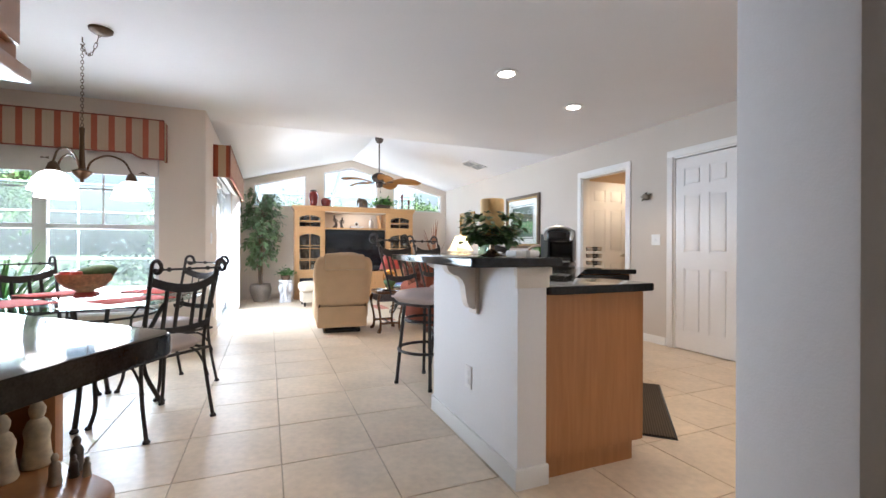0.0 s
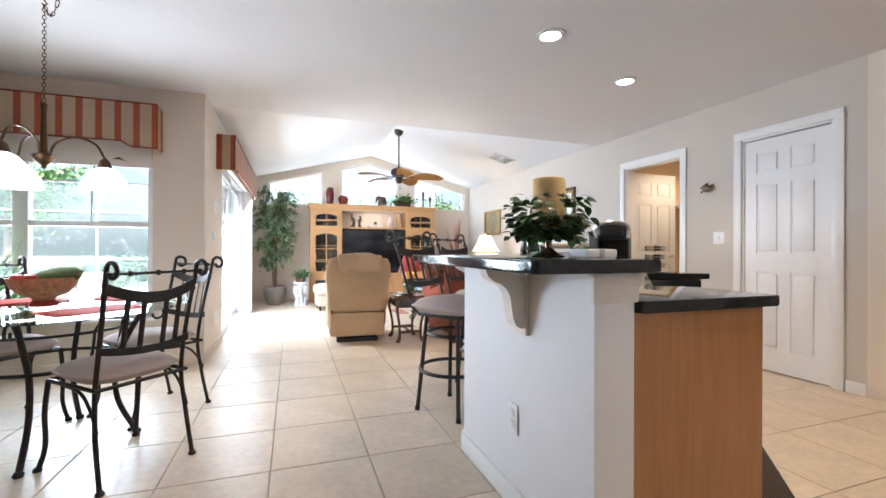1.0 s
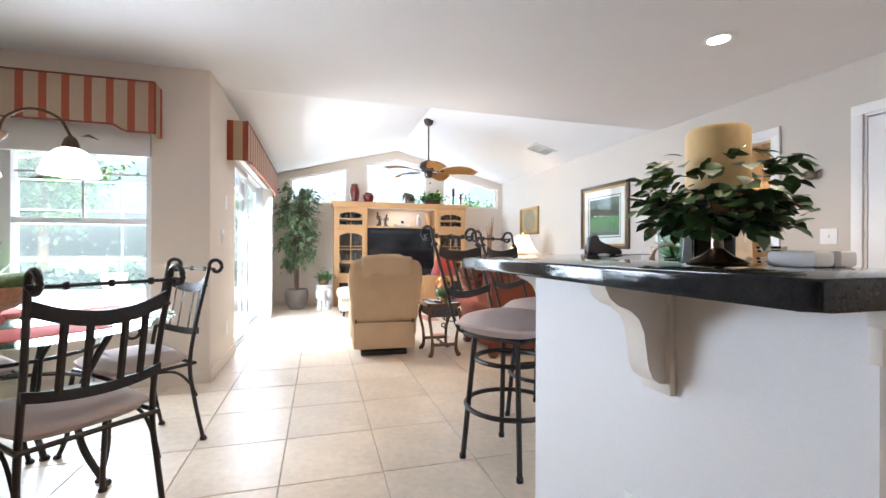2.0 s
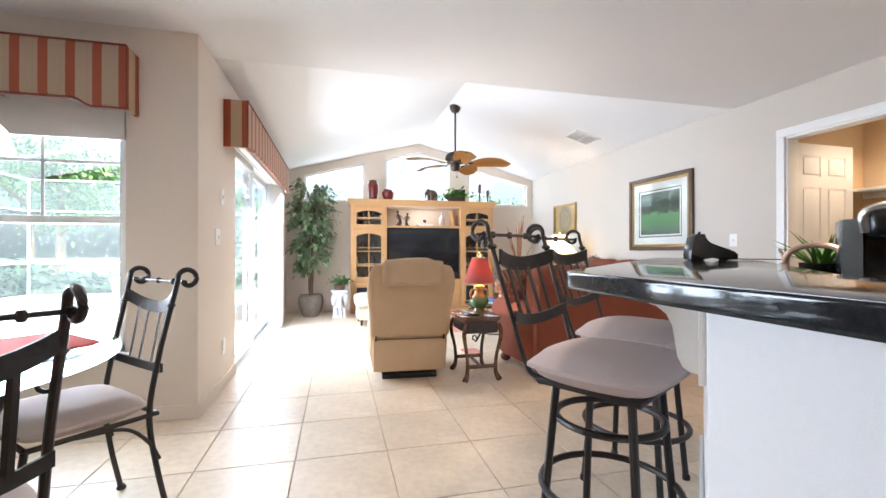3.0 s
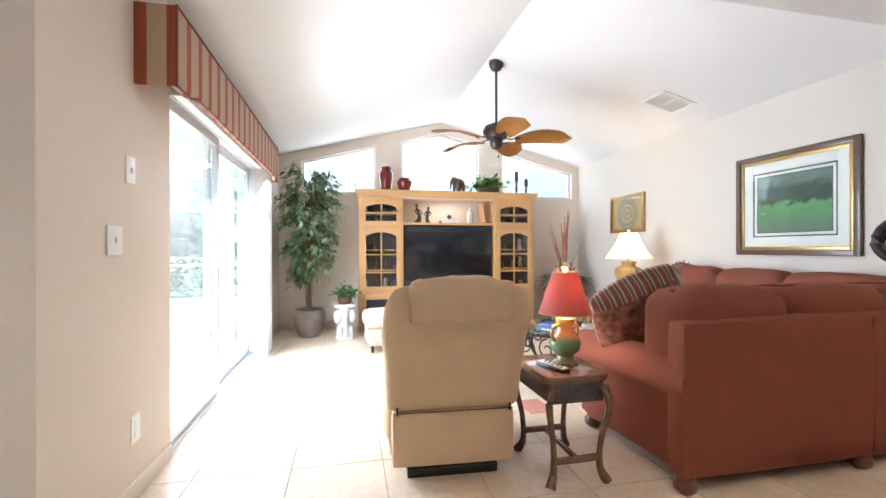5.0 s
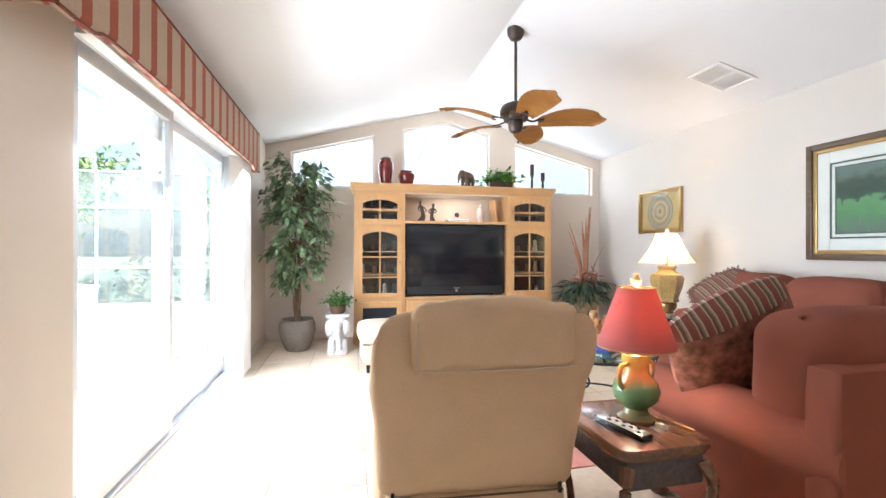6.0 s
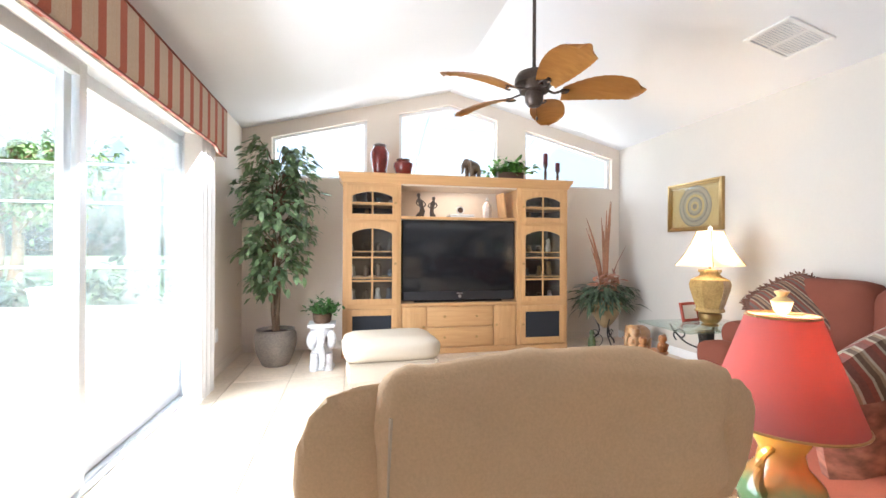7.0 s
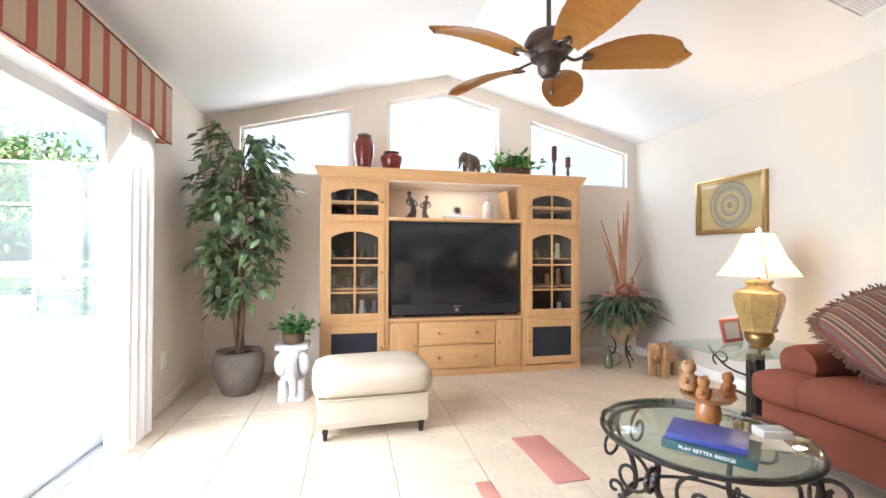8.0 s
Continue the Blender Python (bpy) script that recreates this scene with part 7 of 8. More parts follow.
def vase_lamp():
    x, y, z = 1.552, 5.60, 0.522
    l = thing("table_lamp", "glazed two-handled vase lamp with a red shade, lit", "lamp", pose(x, y, z))
    m = bpy.data.materials.new("drip_glaze")
    m.use_nodes = True
    nt = m.node_tree
    b = nt.nodes["Principled BSDF"]
    b.inputs["Roughness"].default_value = 0.15
    co, sp, ns = nt.nodes.new("ShaderNodeTexCoord"), nt.nodes.new("ShaderNodeSeparateXYZ"), nt.nodes.new("ShaderNodeTexNoise")
    ns.inputs["Scale"].default_value = 22
    nt.links.new(co.outputs["Object"], sp.inputs[0])
    nt.links.new(co.outputs["Object"], ns.inputs["Vector"])
    ma = nt.nodes.new("ShaderNodeMath")
    ma.operation = "MULTIPLY_ADD"
    ma.inputs[1].default_value = 0.07
    nt.links.new(ns.outputs["Fac"], ma.inputs[0])
    nt.links.new(sp.outputs[2], ma.inputs[2])
    rp = nt.nodes.new("ShaderNodeValToRGB")
    mr = nt.nodes.new("ShaderNodeMapRange")
    mr.inputs["From Max"].default_value = 0.30
    nt.links.new(ma.outputs[0], mr.inputs["Value"])
    nt.links.new(mr.outputs["Result"], rp.inputs[0])
    for n, (at, c) in enumerate(((0.0, (0.28, 0.10, 0.05)), (0.30, (0.10, 0.17, 0.06)), (0.52, (0.12, 0.22, 0.10)), (0.68, (0.46, 0.20, 0.06)), (0.85, (0.50, 0.33, 0.06)), (1.0, (0.36, 0.38, 0.06)))):
        e = rp.color_ramp.elements[n] if n < 2 else rp.color_ramp.elements.new(at)
        e.position, e.color = at, (*c, 1)
    nt.links.new(rp.outputs[0], b.inputs["Base Color"])
    part("vase", bm_lathe([(0.062, 0), (0.066, 0.008), (0.045, 0.022), (0.04, 0.04), (0.075, 0.075), (0.082, 0.105), (0.072, 0.135), (0.045, 0.165), (0.04, 0.195), (0.05, 0.215), (0.048, 0.235), (0.02, 0.245), (0.012, 0.27)], 28), m, l)
    for s in (-1, 1):
        a = 0.3
        d = Vector((s * math.cos(a), s * math.sin(a), 0))
        zz = Vector((0, 0, 1))
        part("handle", bm_tube(smooth_line([d * 0.045 + zz * 0.205, d * 0.085 + zz * 0.195, d * 0.092 + zz * 0.15, d * 0.073 + zz * 0.12], 5), 0.009, 8), m, l)
    bm = bm_lathe([(0.136, 0.262), (0.064, 0.475)], 40)
    bmesh.ops.delete(bm, geom=[f for f in bm.faces if len(f.verts) > 4], context="FACES")
    bmesh.ops.solidify(bm, geom=bm.faces[:], thickness=0.002)
    part("shade", bm, RED_SHADE, l, "red cloth empire shade")
    for r, h in ((0.136, 0.262), (0.064, 0.475)):
        part("shade_trim", bm_tube([(r * math.cos(a), r * math.sin(a), h) for a in [2 * math.pi * k / 40 for k in range(41)]], 0.003, 5), BRASS, l)
    part("finial", bm_lathe([(0.006, 0.475), (0.014, 0.485), (0.02, 0.505), (0.008, 0.515), (0.014, 0.525), (0.0, 0.53)], 14), mat("cream_finial", (0.72, 0.55, 0.25), 0.3), l)
    part("spider", bm_tube([(-0.069, 0, 0.475), (0.069, 0, 0.475)], 0.002, 5), BRASS, l)
    part("bulb", bm_lathe([(0.012, 0.27), (0.015, 0.29), (0.03, 0.33), (0.027, 0.36), (0.0, 0.375)], 16), BULB, l)
    lamp("vase_lamp_bulb", "POINT", 3.0, pose(x, y, z + 0.38), (1.0, 0.72, 0.42), radius=0.03)
    part("cord", bm_tube(smooth_line([(0.06, 0, 0.004), (0.10, -0.08, 0.004), (0.12, -0.14, 0.004)], 6), 0.003, 5), BRASS, l)


vase_lamp()


def remote(m, label):
    r = thing("remote_control", label, "remote", m)
    part("shell", bm_box(-0.026, -0.10, 0, 0.026, 0.10, 0.02, 0.007), BLACK, r)
    part("face", bm_box(-0.022, -0.095, 0.02, 0.022, 0.095, 0.0225, 0.001), STEEL, r)
    for k in range(8):
        for j in range(3):
            part("button", bm_box(-0.015 + 0.012 * j, -0.08 + 0.02 * k, 0.0225, -0.007 + 0.012 * j, -0.07 + 0.02 * k, 0.0255), TRIM if (k + j) % 3 else BLACK, r)


remote(pose(1.436, 5.515, 0.522, 0, 0, 14), "silver and black remote control on the side table")


def square_lamp():
    x, y, z = 3.61, 7.91, 0.506
    l = thing("table_lamp", "tan porcelain table lamp with a white bell shade, lit", "lamp", pose(x, y, z, 0, 0, 12))
    PORC = mat("amber_porcelain", (0.42, 0.27, 0.10), 0.22, vary=0.3, scale=10)
    part("foot", bm_lathe([(0.062, 0), (0.066, 0.008), (0.05, 0.018), (0.075, 0.045), (0.088, 0.075), (0.088, 0.10), (0.07, 0.115)], 24), BRASS, l, "gilded bowl-shaped foot")
    part("body", bm_lathe([(0.105, 0.116), (0.112, 0.128), (0.10, 0.15), (0.112, 0.18), (0.145, 0.29), (0.155, 0.345), (0.142, 0.385), (0.085, 0.415), (0.072, 0.435), (0.088, 0.455), (0.084, 0.47), (0.012, 0.475)], 6, turn=radians(12)), PORC, l)
    part("stem", bm_lathe([(0.01, 0.47), (0.01, 0.80)], 10), BRASS, l)
    n = 8
    bm = bmesh.new()
    rows = []
    for k in range(n + 1):
        t = k / n
        h = 0.50 + 0.29 * t
        r = 0.228 * (1 - t) + 0.088 * t - 0.018 * math.sin(math.pi * t)
        ring = []
        for i in range(16):
            a = 2 * math.pi * i / 16
            c, s = math.cos(a), math.sin(a)
            q = (abs(c) ** 8 + abs(s) ** 8) ** (-1 / 8)
            ring.append(bm.verts.new((r * q * c, r * q * s * 0.8, h)))
        rows.append(ring)
    for a, b in zip(rows, rows[1:]):
        for i in range(16):
            bm.faces.new((a[i], a[(i + 1) % 16], b[(i + 1) % 16], b[i]))
    bmesh.ops.solidify(bm, geom=bm.faces[:], thickness=0.002)
    for sx in (-1, 1):
        for sy in (-1, 1):
            edge = []
            for k in range(n + 1):
                t = k / n
                r = 0.228 * (1 - t) + 0.088 * t - 0.018 * math.sin(math.pi * t)
                edge.append((sx * r * 0.917, sy * r * 0.917 * 0.8, 0.50 + 0.29 * t))
            part("shade_trim", bm_tube(edge, 0.004, 5), BRASS, l)
    part("shade", bm, WHITE_SHADE, l, "white bell-shaped cloth shade with four corners")
    part("spider", bm_tube([(-0.084, 0, 0.79), (0.084, 0, 0.79)], 0.002, 5), BRASS, l)
    part("finial", bm_lathe([(0.006, 0.79), (0.016, 0.80), (0.018, 0.82), (0.006, 0.835), (0.0, 0.84)], 12), TRIM, l)
    part("bulb", bm_lathe([(0.012, 0.56), (0.015, 0.58), (0.032, 0.62), (0.028, 0.65), (0.0, 0.665)], 16), BULB, l)
    lamp("square_lamp_bulb", "POINT", 8.0, pose(x, y, z + 0.66), (1.0, 0.66, 0.34), radius=0.03)


square_lamp()


def glass_side_table():
    t = thing("side_table", "glass-topped side table with a scrolled iron base", "table", pose(3.60, 7.93, 0))
    pts = round_corners([(-0.42, -0.26), (0.42, -0.26), (0.42, 0.34), (-0.42, 0.34)], 0.03)
    part("tabletop", bm_prism(pts, 0.492, 0.505, 0.003), TABLE_GLASS, t, "clear glass top")
    part("column", bm_box(-0.04, -0.04, 0.0, 0.04, 0.04, 0.46, 0.006), IRON, t)
    for k in range(4):
        a = radians(90 * k + 35)
        d, z = Vector((math.cos(a), math.sin(a), 0)), Vector((0, 0, 1))
        part("scroll", bm_tube(smooth_line([d * 0.04 + z * 0.30, d * 0.16 + z * 0.34, d * 0.26 + z * 0.44, d * 0.28 + z * 0.49], 6), 0.008, 6), IRON, t)
        part("scroll", bm_tube(spiral(d * 0.20 + z * 0.40, 0.06, 0.02, -60, 300, d, z, 18), 0.007, 6), IRON, t)
        part("leg", bm_tube(smooth_line([d * 0.04 + z * 0.16, d * 0.14 + z * 0.18, d * 0.24 + z * 0.08, d * 0.30 + z * 0.0], 6), 0.009, 6), IRON, t)
    f = thing("photo_frame", "red photo frame with a white mat standing beside the lamp", "frame", pose(3.62, 8.12, 0.506, -12, 0, 12))
    bm = bmesh.new()
    for x0, z0, x1, z1 in ((-0.11, 0, -0.085, 0.17), (0.085, 0, 0.11, 0.17), (-0.085, 0, 0.085, 0.025), (-0.085, 0.145, 0.085, 0.17)):
        bm_box(x0, -0.008, z0, x1, 0.008, z1, 0.003, bm)
    part("frame", bm, mat("red_lacquer", (0.35, 0.05, 0.03), 0.3), f)
    part("mat_board", bm_box(-0.085, -0.003, 0.025, 0.085, 0.003, 0.145), TRIM, f)


glass_side_table()


def coffee_table():
    cx, cy = 2.24, 6.96
    t = thing("coffee_table", "round glass coffee table on a scrolled iron base", "table", pose(cx, cy, 0))
    part("tabletop", bm_lathe([(0.370, 0.426), (0.382, 0.431), (0.382, 0.439), (0.370, 0.444)], 64), TABLE_GLASS, t, "thick clear glass top")
    for r, z, w in ((0.35, 0.413, 0.011), (0.29, 0.10, 0.008)):
        part("ring", bm_tube([(r * math.cos(a), r * math.sin(a), z) for a in [2 * math.pi * k / 48 for k in range(49)]], w, 6), IRON, t)
    part("rim_ring", bm_tube([(0.381 * math.cos(a), 0.381 * math.sin(a), 0.423) for a in [2 * math.pi * k / 64 for k in range(65)]], 0.009, 6), IRON, t)
    for k in range(4):
        a = radians(90 * k + 25)
        d, z = Vector((math.cos(a), math.sin(a), 0)), Vector((0, 0, 1))
        part("leg", bm_tube(smooth_line([d * 0.36 + z * 0.413, d * 0.37 + z * 0.32, d * 0.30 + z * 0.22, d * 0.28 + z * 0.10, d * 0.34 + z * 0.02, d * 0.36 + z * 0.012], 6), 0.012, 8), IRON, t)
        part("scroll", bm_tube(spiral(d * 0.41 + z * 0.355, 0.05, 0.014, 150, -230, d, z, 20), 0.009, 6), IRON, t)
        part("scroll", bm_tube(spiral(d * 0.38 + z * 0.045, 0.04, 0.012, 190, -120, d, z, 16), 0.008, 6), IRON, t)
        s = Vector((-d.y, d.x, 0))
        for q in (-1, 1):
            part("scroll", bm_tube(spiral(d * 0.33 + s * q * 0.12 + z * 0.31, 0.085, 0.02, 90, 90 + q * 420, s, z, 22), 0.007, 6), IRON, t)
    BLUE, TEAL = mat("blue_cover", (0.045, 0.06, 0.25), 0.35, vary=0.25), mat("teal_cover", (0.02, 0.07, 0.075), 0.4, vary=0.2)
    PAGE = mat("book_pages", (0.68, 0.62, 0.50), 0.85, vary=0.08, fine=300)
    m0 = pose(2.13, 6.80, 0.444, 0, 0, -53)
    z = 0.0
    for name, w, d, h, col, lab in (("book", 0.285, 0.20, 0.03, TEAL, "dark teal hardback book with white title on the glass table"), ("book", 0.25, 0.185, 0.02, BLUE, "blue hardback book lying on top of another")):
        b = thing("book", lab, "book", m0 @ pose(0.0 if z == 0 else -0.015, 0.0 if z == 0 else 0.02, z, 0, 0, 0 if z == 0 else 4), group="books on the coffee table")
        part("cover", bm_box(-w / 2, -d / 2, 0, w / 2, d / 2, 0.003, 0.001), col, b)
        part("cover", bm_box(-w / 2, -d / 2, h - 0.003, w / 2, d / 2, h, 0.001), col, b)
        part("spine", bm_box(-w / 2, -d / 2 - 0.002, 0, w / 2, -d / 2 + 0.003, h, 0.001), col, b)
        part("pages", bm_box(-w / 2 + 0.005, -d / 2 + 0.003, 0.003, w / 2 - 0.005, d / 2 - 0.006, h - 0.003), PAGE, b)
        if z == 0:
            cu = bpy.data.curves.new("title", "FONT")
            cu.body, cu.size, cu.extrude, cu.align_x, cu.align_y = "PLAY BETTER BRIDGE", 0.018, 0.0004, "CENTER", "CENTER"
            tmp = bpy.data.objects.new("title", cu)
            me = bpy.data.meshes.new_from_object(tmp)
            bpy.data.objects.remove(tmp)
            me.materials.append(TRIM)
            ti = new("title", me)
            ti.parent = b
            ti.matrix_basis = pose(0, -d / 2 - 0.0026, h / 2, 90, 0, 0)
        z += h
    HONEY = wood("honey_carving", (0.40, 0.17, 0.05), (0.26, 0.09, 0.03), 0.35, "z", 8)
    g = thing("carved_bowl", "carved wooden bowl with little bears perched on its rim", "bowl", pose(2.33, 7.02, 0.444, 0, 0, 15) @ Matrix.Scale(0.82, 4))
    part("base", bm_lathe([(0.05, 0), (0.062, 0.02), (0.058, 0.07), (0.048, 0.10)], 22), HONEY, g)
    part("bowl", bm_lathe([(0.048, 0.10), (0.11, 0.118), (0.13, 0.14), (0.12, 0.142), (0.09, 0.128), (0.0, 0.122)], 26), HONEY, g)
    for k, (a, s) in enumerate(((95, 1.15), (200, 0.85), (330, 0.85))):
        x, y = 0.10 * math.cos(radians(a)), 0.10 * math.sin(radians(a))
        bm = bm_lathe([(0.030 * s, 0), (0.042 * s, 0.03 * s), (0.036 * s, 0.06 * s), (0.022 * s, 0.078 * s), (0.034 * s, 0.10 * s), (0.03 * s, 0.125 * s), (0.004, 0.14 * s)], 14, at=(x, y, 0.135))
        for e in (-1, 1):
            bmesh.ops.create_uvsphere(bm, u_segments=8, v_segments=6, radius=0.012 * s, matrix=Matrix.Translation((x + e * 0.024 * s, y, 0.135 + 0.128 * s)))
            bmesh.ops.create_uvsphere(bm, u_segments=8, v_segments=6, radius=0.016 * s, matrix=Matrix.Translation((x + e * 0.038 * s, y - 0.01, 0.135 + 0.05 * s)))
        part("bear", bm, HONEY if k else CARVED, g, "small carved bear")
    c = thing("card_box", "small white and grey boxed deck on the glass table", "box", pose(2.45, 6.84, 0.444, 0, 0, -15))
    part("box", bm_box(-0.055, -0.035, 0, 0.055, 0.035, 0.03, 0.003), mat("white_card", (0.66, 0.64, 0.62), 0.4, vary=0.1), c)
    part("lid", bm_box(-0.045, -0.028, 0.03, 0.045, 0.028, 0.033, 0.001), mat("grey_card", (0.35, 0.36, 0.36), 0.4, vary=0.2), c)
    p = solid("paper", bm_box(-0.08, -0.06, 0, 0.08, 0.06, 0.002), PAGE, "cream folded paper lying on the glass table", "paper", pose(2.36, 6.80, 0.444, 0, 0, -30))


coffee_table()


# ---- pictures ----
def framed(name, label, y0, y1, z0, z1, fw, rows, m_frame, lean=0):
    """A framed picture on the east wall, facing -x. rows: (inset, depth, material) from the frame inwards."""
    w, h = y1 - y0, z1 - z0
    f = thing(name, label, "picture", pose(XR - 0.002, (y0 + y1) / 2, (z0 + z1) / 2, 0, 0, -90))
    def ring(a, b, ya, yb):
        bm = bmesh.new()
        for x0, zz0, x1, zz1 in ((-w / 2 + a, -h / 2 + a, -w / 2 + b, h / 2 - a), (w / 2 - b, -h / 2 + a, w / 2 - a, h / 2 - a), (-w / 2 + b, -h / 2 + a, w / 2 - b, -h / 2 + b), (-w / 2 + b, h / 2 - b, w / 2 - b, h / 2 - a)):
            bm_box(x0, ya, zz0, x1, yb, zz1, 0.004 if b - a > 0.02 else 0.002, bm)
        return bm
    part("outer_moulding", ring(0, fw * 0.6, -0.035, 0), m_frame, f)
    part("inner_moulding", ring(fw * 0.6, fw, -0.025, 0), BRASS, f, "gilded inner moulding")
    edge = fw
    for n, (width, material, nm) in enumerate(rows):
        if width:
            part(nm, ring(edge, edge + width, -0.014 + 0.002 * n, 0), material, f)
            edge += width
        else:
            part(nm, bm_box(-w / 2 + edge, -0.008, -h / 2 + edge, w / 2 - edge, 0, h / 2 - edge), material, f)
    no_shadow(part("glazing", bm_box(-w / 2 + fw, -0.0185, -h / 2 + fw, w / 2 - fw, -0.0165, h / 2 - fw), GLASS, f))
    return f, edge


def landscape_art():
    m = mat("landscape_print", (0.05, 0.12, 0.06), 0.6, vary=0.6, scale=6, fine=20)
    nt = m.node_tree
    b = nt.nodes["Principled BSDF"]
    co, sp, rp, mr = nt.nodes.new("ShaderNodeTexCoord"), nt.nodes.new("ShaderNodeSeparateXYZ"), nt.nodes.new("ShaderNodeValToRGB"), nt.nodes.new("ShaderNodeMapRange")
    ns = nt.nodes.new("ShaderNodeTexNoise")
    ns.inputs["Scale"].default_value = 14
    ma = nt.nodes.new("ShaderNodeMath")
    ma.operation = "MULTIPLY_ADD"
    ma.inputs[1].default_value = 0.22
    nt.links.new(co.outputs["Object"], sp.inputs[0])
    nt.links.new(co.outputs["Object"], ns.inputs["Vector"])
    nt.links.new(ns.outputs["Fac"], ma.inputs[0])
    nt.links.new(sp.outputs[2], ma.inputs[2])
    mr.inputs["From Min"].default_value, mr.inputs["From Max"].default_value = -0.12, 0.32
    nt.links.new(ma.outputs[0], mr.inputs["Value"])
    nt.links.new(mr.outputs["Result"], rp.inputs[0])
    for n, (at, c) in enumerate(((0.0, (0.12, 0.17, 0.13)), (0.30, (0.10, 0.26, 0.10)), (0.50, (0.13, 0.30, 0.13)), (0.56, (0.045, 0.08, 0.055)), (0.82, (0.035, 0.065, 0.045)), (1.0, (0.13, 0.18, 0.15)))):
        e = rp.color_ramp.elements[n] if n < 2 else rp.color_ramp.elements.new(at)
        e.position, e.color = at, (*c, 1)
    nt.links.new(rp.outputs[0], b.inputs["Base Color"])
    return m


WALNUT_FR = wood("walnut_frame", (0.12, 0.075, 0.04), (0.07, 0.04, 0.02), 0.35, "x", 8)
MATW, MATG = mat("white_mat", (0.74, 0.73, 0.70), 0.8, vary=0.02), mat("green_mat", (0.10, 0.13, 0.11), 0.8, vary=0.05)
framed("framed_print", "large framed golf-green landscape print with a double mat", 5.92, 6.94, 1.06, 1.955, 0.075,
       [(0.085, MATW, "mat_board"), (0.012, MATG, "mat_line"), (0.022, MATW, "mat_board"), (0.010, MATG, "mat_line"), (0, landscape_art(), "print")], WALNUT_FR)


def mandala():
    m = bpy.data.materials.new("mandala_print")
    m.use_nodes = True
    nt = m.node_tree
    b = nt.nodes["Principled BSDF"]
    b.inputs["Roughness"].default_value = 0.55
    co, ln, rp, mr = nt.nodes.new("ShaderNodeTexCoord"), nt.nodes.new("ShaderNodeVectorMath"), nt.nodes.new("ShaderNodeValToRGB"), nt.nodes.new("ShaderNodeMapRange")
    mp = nt.nodes.new("ShaderNodeMapping")
    mp.inputs["Scale"].default_value = (1, 0, 1)
    ln.operation = "LENGTH"
    nt.links.new(co.outputs["Object"], mp.inputs[0])
    nt.links.new(mp.outputs[0], ln.inputs[0])
    mr.inputs["From Max"].default_value = 0.29
    nt.links.new(ln.outputs["Value"], mr.inputs["Value"])
    nt.links.new(mr.outputs["Result"], rp.inputs[0])
    G, D, T = (0.50, 0.35, 0.15), (0.24, 0.20, 0.16), (0.34, 0.29, 0.21)
    stops = ((0.0, D), (0.10, G), (0.17, T), (0.27, D), (0.33, G), (0.42, T), (0.50, D), (0.56, T), (0.68, D), (0.73, G))
    rp.color_ramp.interpolation = "CONSTANT"
    for n, (at, c) in enumerate(stops):
        e = rp.color_ramp.elements[n] if n < 2 else rp.color_ramp.elements.new(at)
        e.position, e.color = at, (*c, 1)
    nz = nt.nodes.new("ShaderNodeTexNoise")
    nz.inputs["Scale"].default_value = 70
    nt.links.new(co.outputs["Object"], nz.inputs["Vector"])
    mx = nt.nodes.new("ShaderNodeMix")
    mx.data_type, mx.blend_type = "RGBA", "OVERLAY"
    mx.inputs["Factor"].default_value = 0.22
    nt.links.new(rp.outputs[0], mx.inputs["A"])
    nt.links.new(nz.outputs["Fac"], mx.inputs["B"])
    nt.links.new(mx.outputs["Result"], b.inputs["Base Color"])
    return m


framed("framed_mandala", "gold-framed round mandala print on tan paper", 8.255, 8.965, 1.335, 1.84, 0.045, [(0, mandala(), "print")], BRASS)


